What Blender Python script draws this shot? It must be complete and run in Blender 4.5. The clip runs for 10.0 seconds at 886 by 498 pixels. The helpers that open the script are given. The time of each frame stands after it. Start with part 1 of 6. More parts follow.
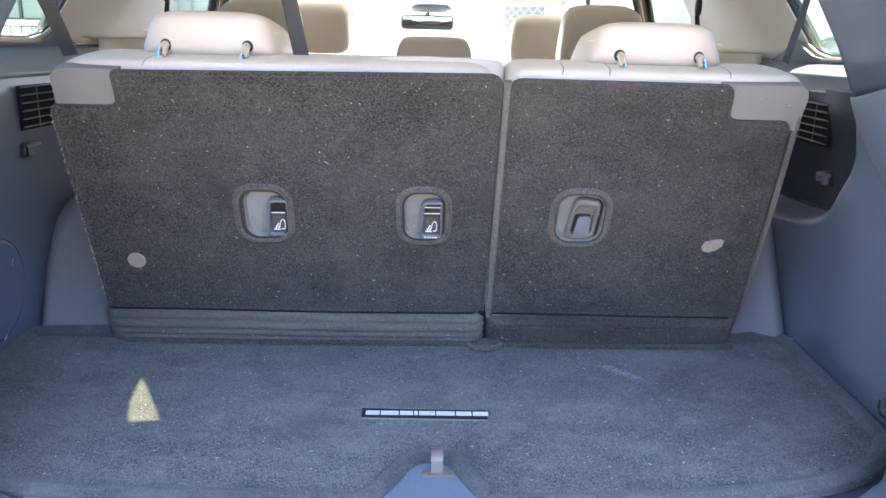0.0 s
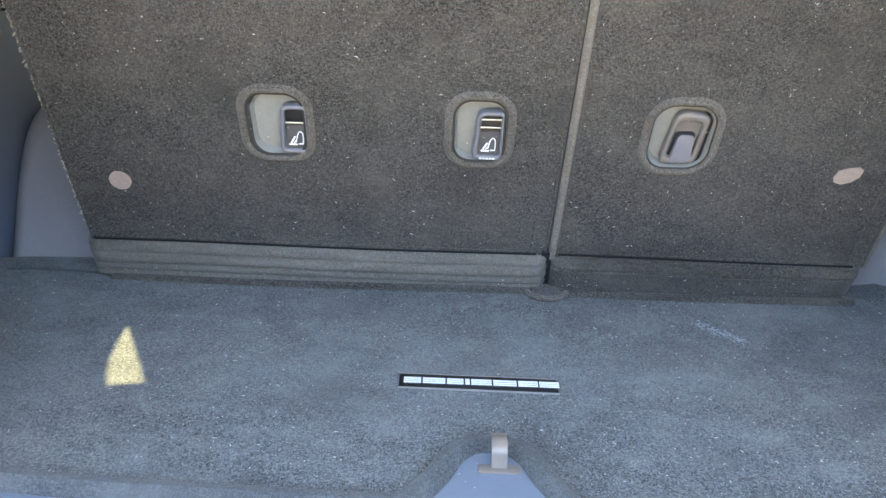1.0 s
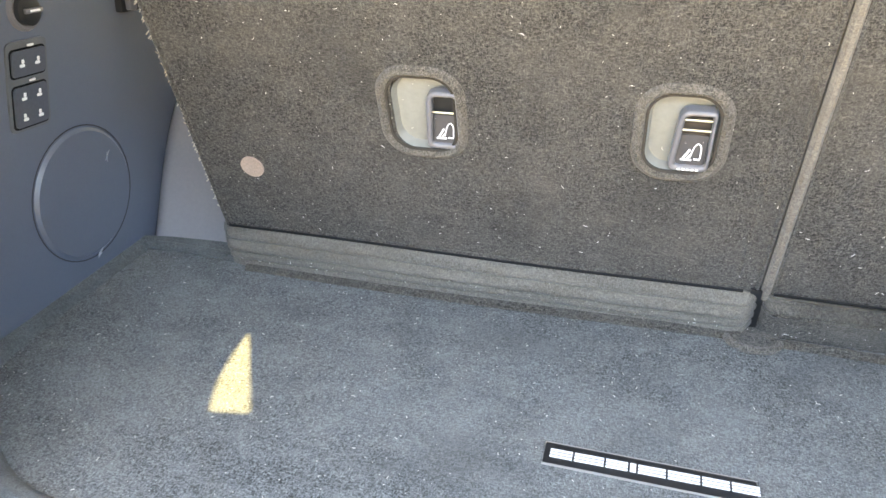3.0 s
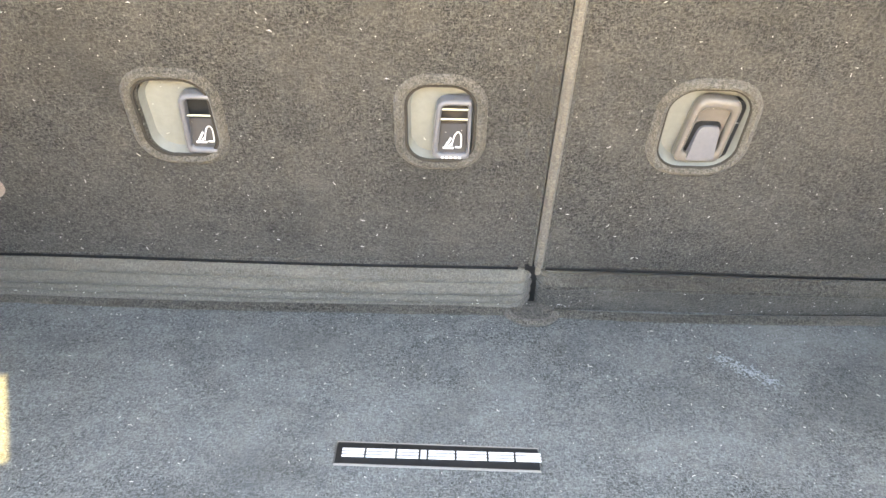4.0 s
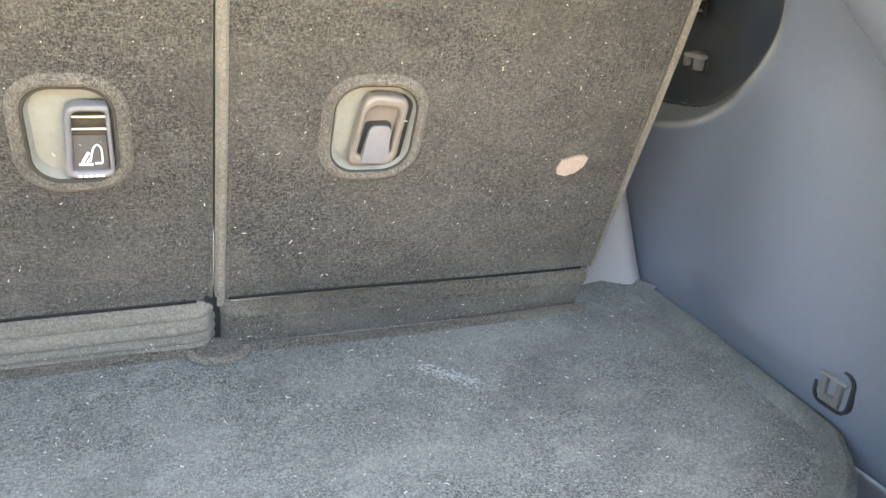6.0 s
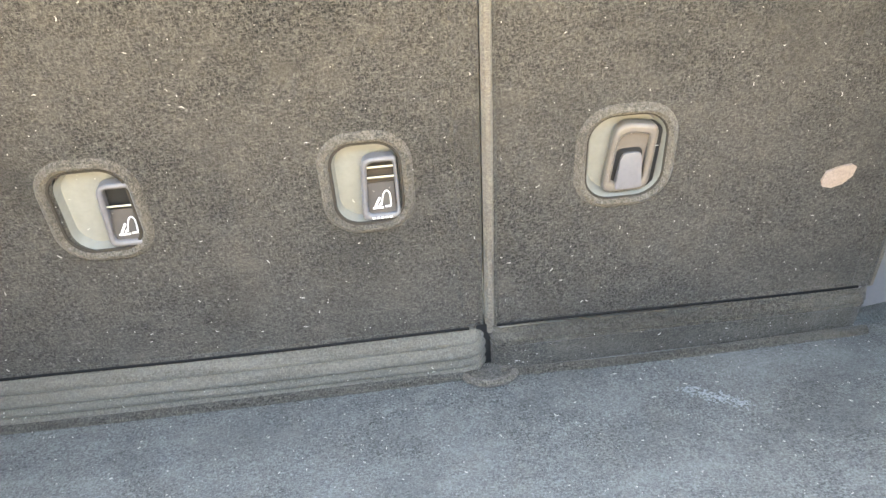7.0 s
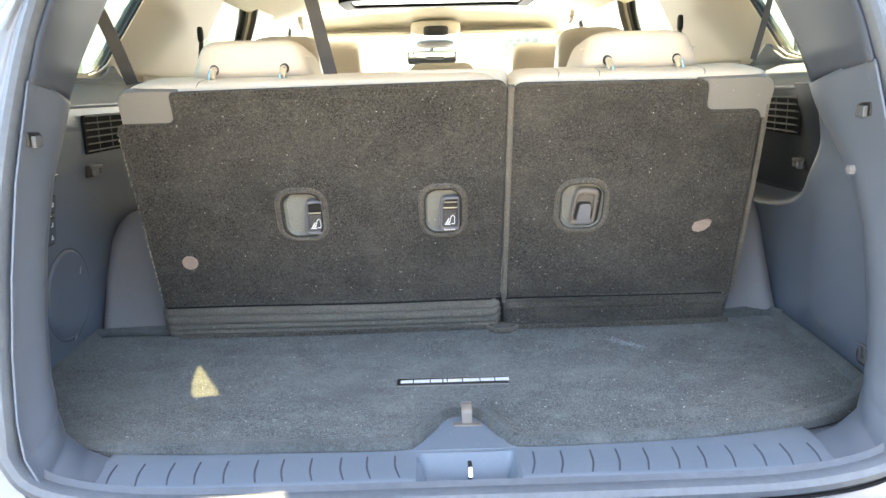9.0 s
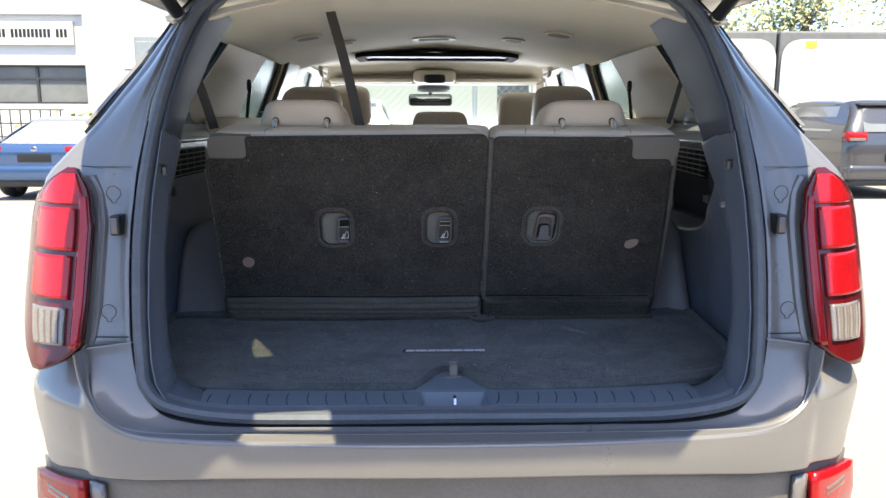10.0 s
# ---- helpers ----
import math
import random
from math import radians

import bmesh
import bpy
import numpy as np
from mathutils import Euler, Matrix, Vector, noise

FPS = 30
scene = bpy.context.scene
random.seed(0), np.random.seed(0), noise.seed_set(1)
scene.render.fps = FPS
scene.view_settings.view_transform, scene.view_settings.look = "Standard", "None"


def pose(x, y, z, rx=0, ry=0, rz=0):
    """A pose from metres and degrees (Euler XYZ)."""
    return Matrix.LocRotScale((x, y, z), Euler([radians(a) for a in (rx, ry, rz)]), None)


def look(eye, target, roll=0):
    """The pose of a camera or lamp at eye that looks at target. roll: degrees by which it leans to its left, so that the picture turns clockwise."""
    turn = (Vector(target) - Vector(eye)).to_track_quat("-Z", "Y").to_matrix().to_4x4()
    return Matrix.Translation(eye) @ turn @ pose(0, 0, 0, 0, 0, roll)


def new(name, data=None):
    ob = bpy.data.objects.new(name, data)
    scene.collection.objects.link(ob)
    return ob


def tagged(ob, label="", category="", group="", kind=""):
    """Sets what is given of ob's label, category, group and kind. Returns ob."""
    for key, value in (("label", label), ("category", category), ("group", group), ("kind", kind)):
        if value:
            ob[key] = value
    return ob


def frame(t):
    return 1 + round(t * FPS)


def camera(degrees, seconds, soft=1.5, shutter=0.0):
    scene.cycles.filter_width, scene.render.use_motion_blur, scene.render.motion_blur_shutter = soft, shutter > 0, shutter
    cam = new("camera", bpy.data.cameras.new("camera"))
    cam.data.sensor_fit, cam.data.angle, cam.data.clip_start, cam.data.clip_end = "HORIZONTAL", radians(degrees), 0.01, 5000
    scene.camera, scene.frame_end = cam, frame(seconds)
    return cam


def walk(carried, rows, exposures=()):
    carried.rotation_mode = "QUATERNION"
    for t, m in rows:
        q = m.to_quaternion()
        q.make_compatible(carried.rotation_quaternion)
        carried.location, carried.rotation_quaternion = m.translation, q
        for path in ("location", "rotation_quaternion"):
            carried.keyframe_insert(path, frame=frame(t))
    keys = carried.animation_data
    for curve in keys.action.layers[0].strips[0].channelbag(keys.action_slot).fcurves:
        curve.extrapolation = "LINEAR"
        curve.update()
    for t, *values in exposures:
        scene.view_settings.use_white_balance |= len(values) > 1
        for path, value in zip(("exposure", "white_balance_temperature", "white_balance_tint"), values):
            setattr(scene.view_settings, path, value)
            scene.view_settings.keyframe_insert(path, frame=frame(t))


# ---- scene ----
cam = camera(61.2, 10.0)
PATH = [
    (0, (-0.017, 0.106, 1.405), (0.034, 2.035, 0.878), 1.4),
    (0.5, (-0.037, 0.236, 1.369), (0.008, 2.142, 0.765), 2.0),
    (1, (-0.063, 0.385, 1.324), (-0.066, 2.252, 0.609), 2.1),
    (1.5, (-0.09, 0.466, 1.329), (-0.374, 2.276, 0.527), 0.6),
    (2, (-0.103, 0.555, 1.317), (-0.668, 2.287, 0.492), 0.2),
    (2.2, (-0.096, 0.575, 1.316), (-0.73, 2.285, 0.494), 0.7),
    (3.3, (-0.035, 0.636, 1.334), (-0.4, 2.401, 0.468), 0.5),
    (3.5, (-0.02, 0.639, 1.334), (-0.296, 2.421, 0.469), 0.5),
    (4, (-0.006, 0.646, 1.334), (-0.019, 2.447, 0.465), 1.4),
    (4.5, (-0.012, 0.665, 1.321), (0.348, 2.435, 0.462), 4.2),
    (5, (0.012, 0.696, 1.316), (0.672, 2.381, 0.463), 6.0),
    (5.2, (0.02, 0.705, 1.318), (0.802, 2.337, 0.467), 7.0),
    (6.3, (0.046, 0.679, 1.261), (0.663, 2.456, 0.582), 1.3),
    (6.5, (0.035, 0.661, 1.261), (0.482, 2.491, 0.59), -0.3),
    (7, (0.014, 0.638, 1.256), (0.119, 2.554, 0.689), -5.1),
    (7.5, (0.005, 0.602, 1.243), (0.073, 2.528, 0.71), -5.9),
    (8, (-0.038, 0.468, 1.245), (0.051, 2.403, 0.746), -3.8),
    (8.5, (-0.039, 0.198, 1.283), (-0.013, 2.142, 0.813), -2.3),
    (9, (-0.04, -0.088, 1.348), (-0.015, 1.867, 0.928), -1.5),
    (9.5, (-0.082, -0.387, 1.371), (-0.045, 1.577, 0.993), -0.6),
    (10, (-0.062, -0.628, 1.402), (-0.011, 1.342, 1.057), 0.1),
]
# seconds, stops, kelvin, tint
EXPOSURES = [
    (0.0, 3.30, 5900, 14), (0.5, 3.52, 5900, 9), (1.0, 3.72, 6700, 6), (1.5, 4.02, 7500, 8), (2.0, 4.18, 7500, 5), (3.5, 4.46, 8500, 8), (4.3, 4.52, 8700, 8), (5.2, 4.63, 8600, 7), (6.5, 4.44, 8500, 6), (7.5, 4.56, 8200, 6), (8.0, 4.56, 8000, 6),
    (8.5, 4.46, 7900, 4), (9.0, 3.60, 7400, 5), (9.5, 2.34, 6600, 8), (10.0, 1.50, 6050, 11),
]
walk(cam, [(t, look(eye, target, roll)) for t, eye, target, roll in PATH], EXPOSURES)

# ---- light ----
# the sun stands behind the car, to its right, above the raised tailgate
SUN = Vector((0.05, -0.45, 1.0)).normalized()
sun_el = math.asin(SUN.z)
sun_az = math.atan2(SUN.x, SUN.y)
world = bpy.data.worlds.new("sky")
scene.world = world
world.use_nodes = True
wn = world.node_tree
sky = wn.nodes.new("ShaderNodeTexSky")
sky.sky_type, sky.sun_disc = "NISHITA", False
sky.sun_elevation, sky.sun_rotation = sun_el, sun_az
wn.links.new(sky.outputs[0], wn.nodes["Background"].inputs[0])
wn.nodes["Background"].inputs[1].default_value = 0.15
sl = bpy.data.lights.new("sun", "SUN")
sl.energy, sl.angle, sl.color = 5.0, radians(0.5), (1.0, 0.83, 0.52)
so = new("sun", sl)
so.matrix_world = look(SUN * 30, (0, 0, 0))
# added lamp low in the windscreen, out of view, to brighten the headliner
al = bpy.data.lights.new("windscreen_skylight", "AREA")
al.shape, al.size, al.size_y, al.energy, al.color = "RECTANGLE", 1.15, 0.22, 9.5, (0.95, 0.98, 1.0)
ao = new("windscreen_skylight", al)
ao.matrix_world = look((0, 4.50, 1.235), (0, 3.2, 1.75))



# ---- materials ----
def mat(name, colour, rough=0.6, metal=0.0, grain=0.0, scale=60.0, stain=0.0, stain_scale=4.0, bump=0.0,
        bump_scale=0.0, coat=0.0, spec=0.5, second=None, sheen=0.0, rough_var=0.0):
    """A surface with grain and stains at two scales and a fine relief, in metres."""
    m = bpy.data.materials.new(name)
    m.use_nodes = True
    nt = m.node_tree
    b = nt.nodes["Principled BSDF"]
    b.inputs["Roughness"].default_value = rough
    b.inputs["Metallic"].default_value = metal
    b.inputs["Coat Weight"].default_value = coat
    b.inputs["Coat Roughness"].default_value = 0.04
    b.inputs["Specular IOR Level"].default_value = spec
    b.inputs["Sheen Weight"].default_value = sheen
    b.inputs["Base Color"].default_value = (*colour, 1)
    tc = nt.nodes.new("ShaderNodeNewGeometry")
    pos = tc.outputs["Position"]

    def tex(sc, detail):
        n = nt.nodes.new("ShaderNodeTexNoise")
        n.inputs["Scale"].default_value, n.inputs["Detail"].default_value = sc, detail
        n.inputs["Roughness"].default_value = 0.65
        nt.links.new(pos, n.inputs["Vector"])
        return n.outputs["Fac"]

    col = None
    other = second or tuple(c * 0.45 for c in colour)
    for amount, sc, det in ((stain, stain_scale, 5), (grain, scale, 3)):
        if not amount:
            continue
        ramp = nt.nodes.new("ShaderNodeMapRange")
        ramp.inputs["From Min"].default_value, ramp.inputs["From Max"].default_value = 0.35, 0.68
        ramp.inputs["To Min"].default_value, ramp.inputs["To Max"].default_value = 0.0, amount
        nt.links.new(tex(sc, det), ramp.inputs["Value"])
        mix = nt.nodes.new("ShaderNodeMix")
        mix.data_type = "RGBA"
        nt.links.new(ramp.outputs[0], mix.inputs["Factor"])
        if col:
            nt.links.new(col, mix.inputs[6])
        else:
            mix.inputs[6].default_value = (*colour, 1)
        mix.inputs[7].default_value = (*other, 1)
        col = mix.outputs[2]
    if col:
        nt.links.new(col, b.inputs["Base Color"])
    if rough_var:
        rr = nt.nodes.new("ShaderNodeMapRange")
        rr.inputs["From Min"].default_value, rr.inputs["From Max"].default_value = 0.3, 0.7
        rr.inputs["To Min"].default_value, rr.inputs["To Max"].default_value = rough - rough_var, rough + rough_var
        nt.links.new(tex(9.0, 6), rr.inputs["Value"])
        nt.links.new(rr.outputs[0], b.inputs["Roughness"])
    if bump:
        bn = nt.nodes.new("ShaderNodeBump")
        bn.inputs["Strength"].default_value, bn.inputs["Distance"].default_value = bump, 0.004
        nt.links.new(tex(bump_scale or scale, 3), bn.inputs["Height"])
        nt.links.new(bn.outputs[0], b.inputs["Normal"])
    return m


def carpet_mat(name, colour, pale, lint=0.11, low=0.07, high=2.7, relief=0.85, stretch=(0.75, 1.0, 1.0)):
    """Needled carpet: dark fibres, pale single fibres, worn areas, and specks of lint."""
    m = bpy.data.materials.new(name)
    m.use_nodes = True
    nt = m.node_tree
    b = nt.nodes["Principled BSDF"]
    b.inputs["Roughness"].default_value = 0.95
    b.inputs["Specular IOR Level"].default_value = 0.12
    b.inputs["Sheen Weight"].default_value = 0.12
    b.inputs["Sheen Roughness"].default_value = 0.6
    pos = nt.nodes.new("ShaderNodeNewGeometry").outputs["Position"]

    lie = nt.nodes.new("ShaderNodeMapping")
    lie.inputs["Scale"].default_value = stretch
    nt.links.new(pos, lie.inputs["Vector"])

    def tex(sc, detail, rough=0.6):
        n = nt.nodes.new("ShaderNodeTexNoise")
        n.inputs["Scale"].default_value, n.inputs["Detail"].default_value = sc, detail
        n.inputs["Roughness"].default_value = rough
        nt.links.new(lie.outputs[0], n.inputs["Vector"])
        return n.outputs["Fac"]

    def rng(src, a, c, lo, hi):
        r = nt.nodes.new("ShaderNodeMapRange")
        for k, v in (("From Min", a), ("From Max", c), ("To Min", lo), ("To Max", hi)):
            r.inputs[k].default_value = v
        nt.links.new(src, r.inputs["Value"])
        return r.outputs[0]

    def mixed(fac, a, c):
        mx = nt.nodes.new("ShaderNodeMix")
        mx.data_type = "RGBA"
        nt.links.new(fac, mx.inputs["Factor"])
        for k, v in ((6, a), (7, c)):
            if isinstance(v, tuple):
                mx.inputs[k].default_value = (*v, 1)
            else:
                nt.links.new(v, mx.inputs[k])
        return mx.outputs[2]

    def strands(scale):
        """Noise drawn out one way: short fibres."""
        mp = nt.nodes.new("ShaderNodeMapping")
        mp.inputs["Scale"].default_value = scale
        nt.links.new(pos, mp.inputs["Vector"])
        n = nt.nodes.new("ShaderNodeTexNoise")
        n.inputs["Scale"].default_value, n.inputs["Detail"].default_value, n.inputs["Roughness"].default_value = 560.0, 3.0, 0.75
        n.inputs["Distortion"].default_value = 0.6
        nt.links.new(mp.outputs[0], n.inputs["Vector"])
        return n.outputs["Fac"]

    both = nt.nodes.new("ShaderNodeMath")
    both.operation = "MAXIMUM"
    nt.links.new(strands((0.40, 1.0, 1.0)), both.inputs[0])
    nt.links.new(strands((1.0, 0.45, 0.45)), both.inputs[1])
    fibre = both.outputs[0]
    col = mixed(rng(fibre, 0.46, 0.68, 0.0, 1.0), tuple(c * low for c in colour), tuple(c * high for c in colour))
    col = mixed(rng(tex(120.0, 4, 0.8), 0.45, 0.75, 0.0, 0.22), col, tuple(c * low * 1.8 for c in colour))
    col = mixed(rng(tex(5.0, 6, 0.7), 0.40, 0.70, 0.0, 0.42), col, pale)
    col = mixed(rng(tex(26.0, 4), 0.52, 0.72, 0.0, 0.30), col, pale)
    # brushed areas where the nap lies darker
    col = mixed(rng(tex(8.5, 5, 0.62), 0.32, 0.50, 0.42, 0.0), col, tuple(c * 0.45 for c in colour))
    vor = nt.nodes.new("ShaderNodeTexVoronoi")
    vor.inputs["Scale"].default_value = 95.0
    nt.links.new(pos, vor.inputs["Vector"])
    keep = rng(tex(60.0, 2), 0.60, 0.63, 0.0, lint)
    speck = nt.nodes.new("ShaderNodeMath")
    speck.operation = "MULTIPLY"
    nt.links.new(rng(vor.outputs["Distance"], 0.10, 0.22, 1.0, 0.0), speck.inputs[0])
    nt.links.new(keep, speck.inputs[1])
    col = mixed(speck.outputs[0], col, (0.62, 0.60, 0.55))
    nt.links.new(col, b.inputs["Base Color"])
    bn = nt.nodes.new("ShaderNodeBump")
    bn.inputs["Strength"].default_value, bn.inputs["Distance"].default_value = relief, 0.003
    nt.links.new(tex(420.0, 3), bn.inputs["Height"])
    nt.links.new(bn.outputs[0], b.inputs["Normal"])
    return m


def glass_mat(name, tint, rough=0.25):
    m = bpy.data.materials.new(name)
    m.use_nodes = True
    nt = m.node_tree
    nt.nodes.remove(nt.nodes["Principled BSDF"])
    tr = nt.nodes.new("ShaderNodeBsdfTransparent")
    tr.inputs[0].default_value = (*tint, 1)
    gl = nt.nodes.new("ShaderNodeBsdfGlossy")
    gl.inputs["Roughness"].default_value = rough
    lw = nt.nodes.new("ShaderNodeLayerWeight")
    pw = nt.nodes.new("ShaderNodeMath")
    pw.operation = "POWER"
    pw.inputs[1].default_value = 5.0
    nt.links.new(lw.outputs["Facing"], pw.inputs[0])
    fr = nt.nodes.new("ShaderNodeMapRange")
    fr.inputs["To Min"].default_value, fr.inputs["To Max"].default_value = 0.03, 0.14
    nt.links.new(pw.outputs[0], fr.inputs["Value"])
    mx = nt.nodes.new("ShaderNodeMixShader")
    nt.links.new(fr.outputs[0], mx.inputs[0])
    nt.links.new(tr.outputs[0], mx.inputs[1])
    nt.links.new(gl.outputs[0], mx.inputs[2])
    nt.links.new(mx.outputs[0], nt.nodes["Material Output"].inputs[0])
    return m


PAINT = mat("slate_paint", (0.182, 0.180, 0.184), 0.30, 0.12, 0.25, 900, 0.12, 3, coat=0.7, rough_var=0.03)
SEAL = mat("rubber_seal", (0.105, 0.12, 0.145), 0.5, 0, 0.3, 70, 0.3, 8, 0.15, 300)
NAVY = mat("navy_plastic", (0.092, 0.110, 0.146), 0.34, 0, 0.30, 260, 0.25, 3, 0.10, 700, second=(0.118, 0.135, 0.170), rough_var=0.012, spec=0.55)
NAVY_MATTE = mat("matte_navy_plastic", (0.050, 0.061, 0.086), 0.58, 0, 0.3, 260, 0.2, 3, 0.15, 600, second=(0.065, 0.076, 0.10), spec=0.3)
WELL = mat("grey_trim_plastic", (0.22, 0.22, 0.235), 0.36, 0, 0.12, 200, 0.12, 3, 0.10, 700, rough_var=0.03)
SILL = mat("sill_plastic", (0.118, 0.146, 0.190), 0.34, 0, 0.3, 160, 0.35, 7, 0.08, 500, second=(0.155, 0.180, 0.218), rough_var=0.02)
BLACK = mat("black_plastic", (0.014, 0.015, 0.017), 0.4, 0, 0.3, 90, rough_var=0.04)
BEIGE = mat("beige_leather", (0.66, 0.575, 0.475), 0.5, 0, 0.18, 240, 0.15, 5, 0.25, 420, second=(0.58, 0.50, 0.41))
VINYL = mat("grey_beige_vinyl", (0.20, 0.192, 0.180), 0.6, 0, 0.2, 300, 0.15, 9, 0.3, 500, second=(0.15, 0.145, 0.135))
BEIGE_TRIM = mat("beige_trim", (0.72, 0.66, 0.56), 0.62, 0, 0.12, 200, 0.15, 4, 0.15, 500, second=(0.65, 0.58, 0.49))
HEADLINER = mat("headliner_cloth", (0.83, 0.79, 0.69), 0.92, 0, 0.2, 500, 0.12, 3, 0.3, 600, second=(0.77, 0.71, 0.59))
CARPET = carpet_mat("charcoal_carpet", (0.0395, 0.0372, 0.0338), (0.102, 0.094, 0.082), low=0.07, high=2.9, relief=0.5)
MAT_CARPET = carpet_mat("charcoal_mat_carpet", (0.070, 0.076, 0.078), (0.190, 0.202, 0.204), low=0.10, high=2.7, relief=0.6, stretch=(0.8, 1.0, 1.0))
BINDING = carpet_mat("pressed_carpet", (0.098, 0.089, 0.077), (0.17, 0.154, 0.132), 0.05, 0.3, 1.8, 0.6)
FLAP = carpet_mat("ribbed_carpet", (0.108, 0.100, 0.087), (0.20, 0.184, 0.160), 0.05, 0.55, 1.5, 0.5, (0.22, 1.3, 1.3))
FLAP_PLAIN = carpet_mat("plain_flap_carpet", (0.052, 0.048, 0.042), (0.125, 0.115, 0.098), 0.10, 0.15, 2.2, 0.5, (0.6, 1.0, 1.0))
MAT_EDGE = carpet_mat("mat_edge", (0.068, 0.075, 0.077), (0.150, 0.160, 0.162), 0.05, 0.45, 1.7, 0.5)
STRIP = carpet_mat("taupe_fabric_edge", (0.130, 0.118, 0.103), (0.20, 0.183, 0.160), 0.0, 0.55, 1.4, 0.3)
PALE_TRAY = mat("pale_recess_plastic", (0.215, 0.217, 0.200), 0.55, 0, 0.2, 120, 0.2, 20)
BRONZE_PLASTIC = mat("taupe_plastic", (0.17, 0.148, 0.130), 0.3, 0, 0.2, 150, 0.2, 12)
GATE_LINING = mat("dark_grey_lining", (0.13, 0.13, 0.135), 0.6, 0, 0.2, 120, 0.2, 3)
# near-black: the shade inside the pocket is part of this colour
POCKET_SHADE = mat("pocket_plastic", (0.016, 0.022, 0.033), 0.6, 0, 0.3, 300, 0.2, 4, 0.15, 700, second=(0.022, 0.029, 0.042), spec=0.2)
# navy plastic with the window's reflected light put into its colour
NAVY_GLOSS_LIT = mat("glossy_navy_plastic", (0.155, 0.180, 0.210), 0.25, 0, 0.3, 260, 0.2, 3, 0.05, 700, second=(0.12, 0.14, 0.17))
ANCHOR_GREY = mat("mauve_grey_plastic", (0.15, 0.148, 0.162), 0.38, 0, 0.2, 150, 0.2, 12)
ARCH = mat("arch_plastic", (0.195, 0.190, 0.198), 0.16, 0, 0.12, 200, 0.12, 3, 0.08, 700)
FLAP_GREY = mat("flap_grey_plastic", (0.060, 0.058, 0.062), 0.35, 0, 0.2, 150, 0.2, 12)
DARK_GREY = mat("dark_grey_plastic", (0.10, 0.10, 0.105), 0.4, 0, 0.2, 150, 0.2, 12)
CHROME = mat("chrome", (0.72, 0.72, 0.72), 0.14, 1.0, 0.2, 60)
BRASS = mat("satin_brass", (0.62, 0.52, 0.34), 0.35, 1.0, 0.3, 90)
STEEL = mat("zinc_steel", (0.55, 0.55, 0.56), 0.3, 1.0, 0.3, 90, 0.3, 20)
SLAT = mat("dark_slat_plastic", (0.105, 0.114, 0.128), 0.35, 0, 0.3, 70)
MATTE_BLACK = mat("matte_black", (0.012, 0.012, 0.013), 0.85, 0, 0.3, 120, spec=0.15)
# dark tone that stands in for the shade in carpet grooves
GROOVE_SHADE = mat("dark_thread", (0.050, 0.045, 0.040), 0.95, 0, 0.4, 500, spec=0.1)
DARK_BRONZE = mat("dark_bronze_plastic", (0.060, 0.048, 0.038), 0.5, 0, 0.3, 200)
WHITE_PRINT = mat("white_print", (0.78, 0.79, 0.80), 0.5, 0, 0.1, 90)
BELT = mat("grey_webbing", (0.065, 0.062, 0.062), 0.75, 0, 0.3, 500, bump=0.4, bump_scale=900)
VELCRO = mat("taupe_hook_tape", (0.42, 0.33, 0.28), 0.9, 0, 0.5, 420, 0.3, 40, 0.6, 500)
RED = mat("red_lens", (0.36, 0.004, 0.007), 0.16, 0, 0.4, 40, 0.4, 9, coat=0.25, spec=0.45)
RED_DEEP = mat("deep_red_lens", (0.085, 0.003, 0.004), 0.15, 0, 0.3, 40, coat=0.3)
CLEAR_LENS = mat("clear_ribbed_lens", (0.22, 0.19, 0.165), 0.2, 0.2, 0.4, 220, 0.3, 30, coat=1.0)
GLASS = glass_mat("clear_glass", (0.58, 0.68, 0.66))
# tint added to dim the sun patch thrown on the mat
SUN_FILTER = glass_mat("smoked_glass", (0.62, 0.62, 0.56))
TINT = glass_mat("tinted_glass", (0.46, 0.52, 0.50))


# ---- shape helpers ----
def link(name, bm, material, parent=None, label="", smooth=True, angle=35, mods=()):
    me = bpy.data.meshes.new(name)
    bmesh.ops.recalc_face_normals(bm, faces=bm.faces)
    bm.to_mesh(me)
    bm.free()
    me.materials.append(material)
    if smooth:
        me.shade_smooth()
        me.set_sharp_from_angle(angle=radians(angle))
    ob = new(name, me)
    if parent:
        ob.parent = parent
    for kind, values in mods:
        md = ob.modifiers.new(kind.lower(), kind)
        if kind == "SOLIDIFY":
            md.thickness, md.offset = values
        elif kind == "BEVEL":
            md.width, md.segments = values
            md.limit_method, md.angle_limit = "ANGLE", radians(40)
    if label:
        tagged(ob, label)
    return ob


part = link


def thing(name, label, category, group="", kind="", at=(0, 0, 0)):
    ob = new(name)
    ob.location = at
    return tagged(ob, label, category, group, kind)


def box(bm, lo, hi, bevel=0.0, seg=2, m=None):
    r = bmesh.ops.create_cube(bm, size=1)
    vs = r["verts"]
    for v in vs:
        v.co = Vector([lo[i] + (v.co[i] + 0.5) * (hi[i] - lo[i]) for i in range(3)])
    if bevel:
        es = list({e for v in vs for e in v.link_edges})
        out = bmesh.ops.bevel(bm, geom=es, offset=bevel, segments=seg, profile=0.5, affect="EDGES")
        vs = list({v for f in out["faces"] for v in f.verts} | {v for v in vs if v.is_valid})
    if m:
        seen = set(vs)
        grow = list(vs)
        while grow:
            v = grow.pop()
            for e in v.link_edges:
                w = e.other_vert(v)
                if w not in seen:
                    seen.add(w)
                    grow.append(w)
        for v in seen:
            v.co = m @ v.co
    return bm


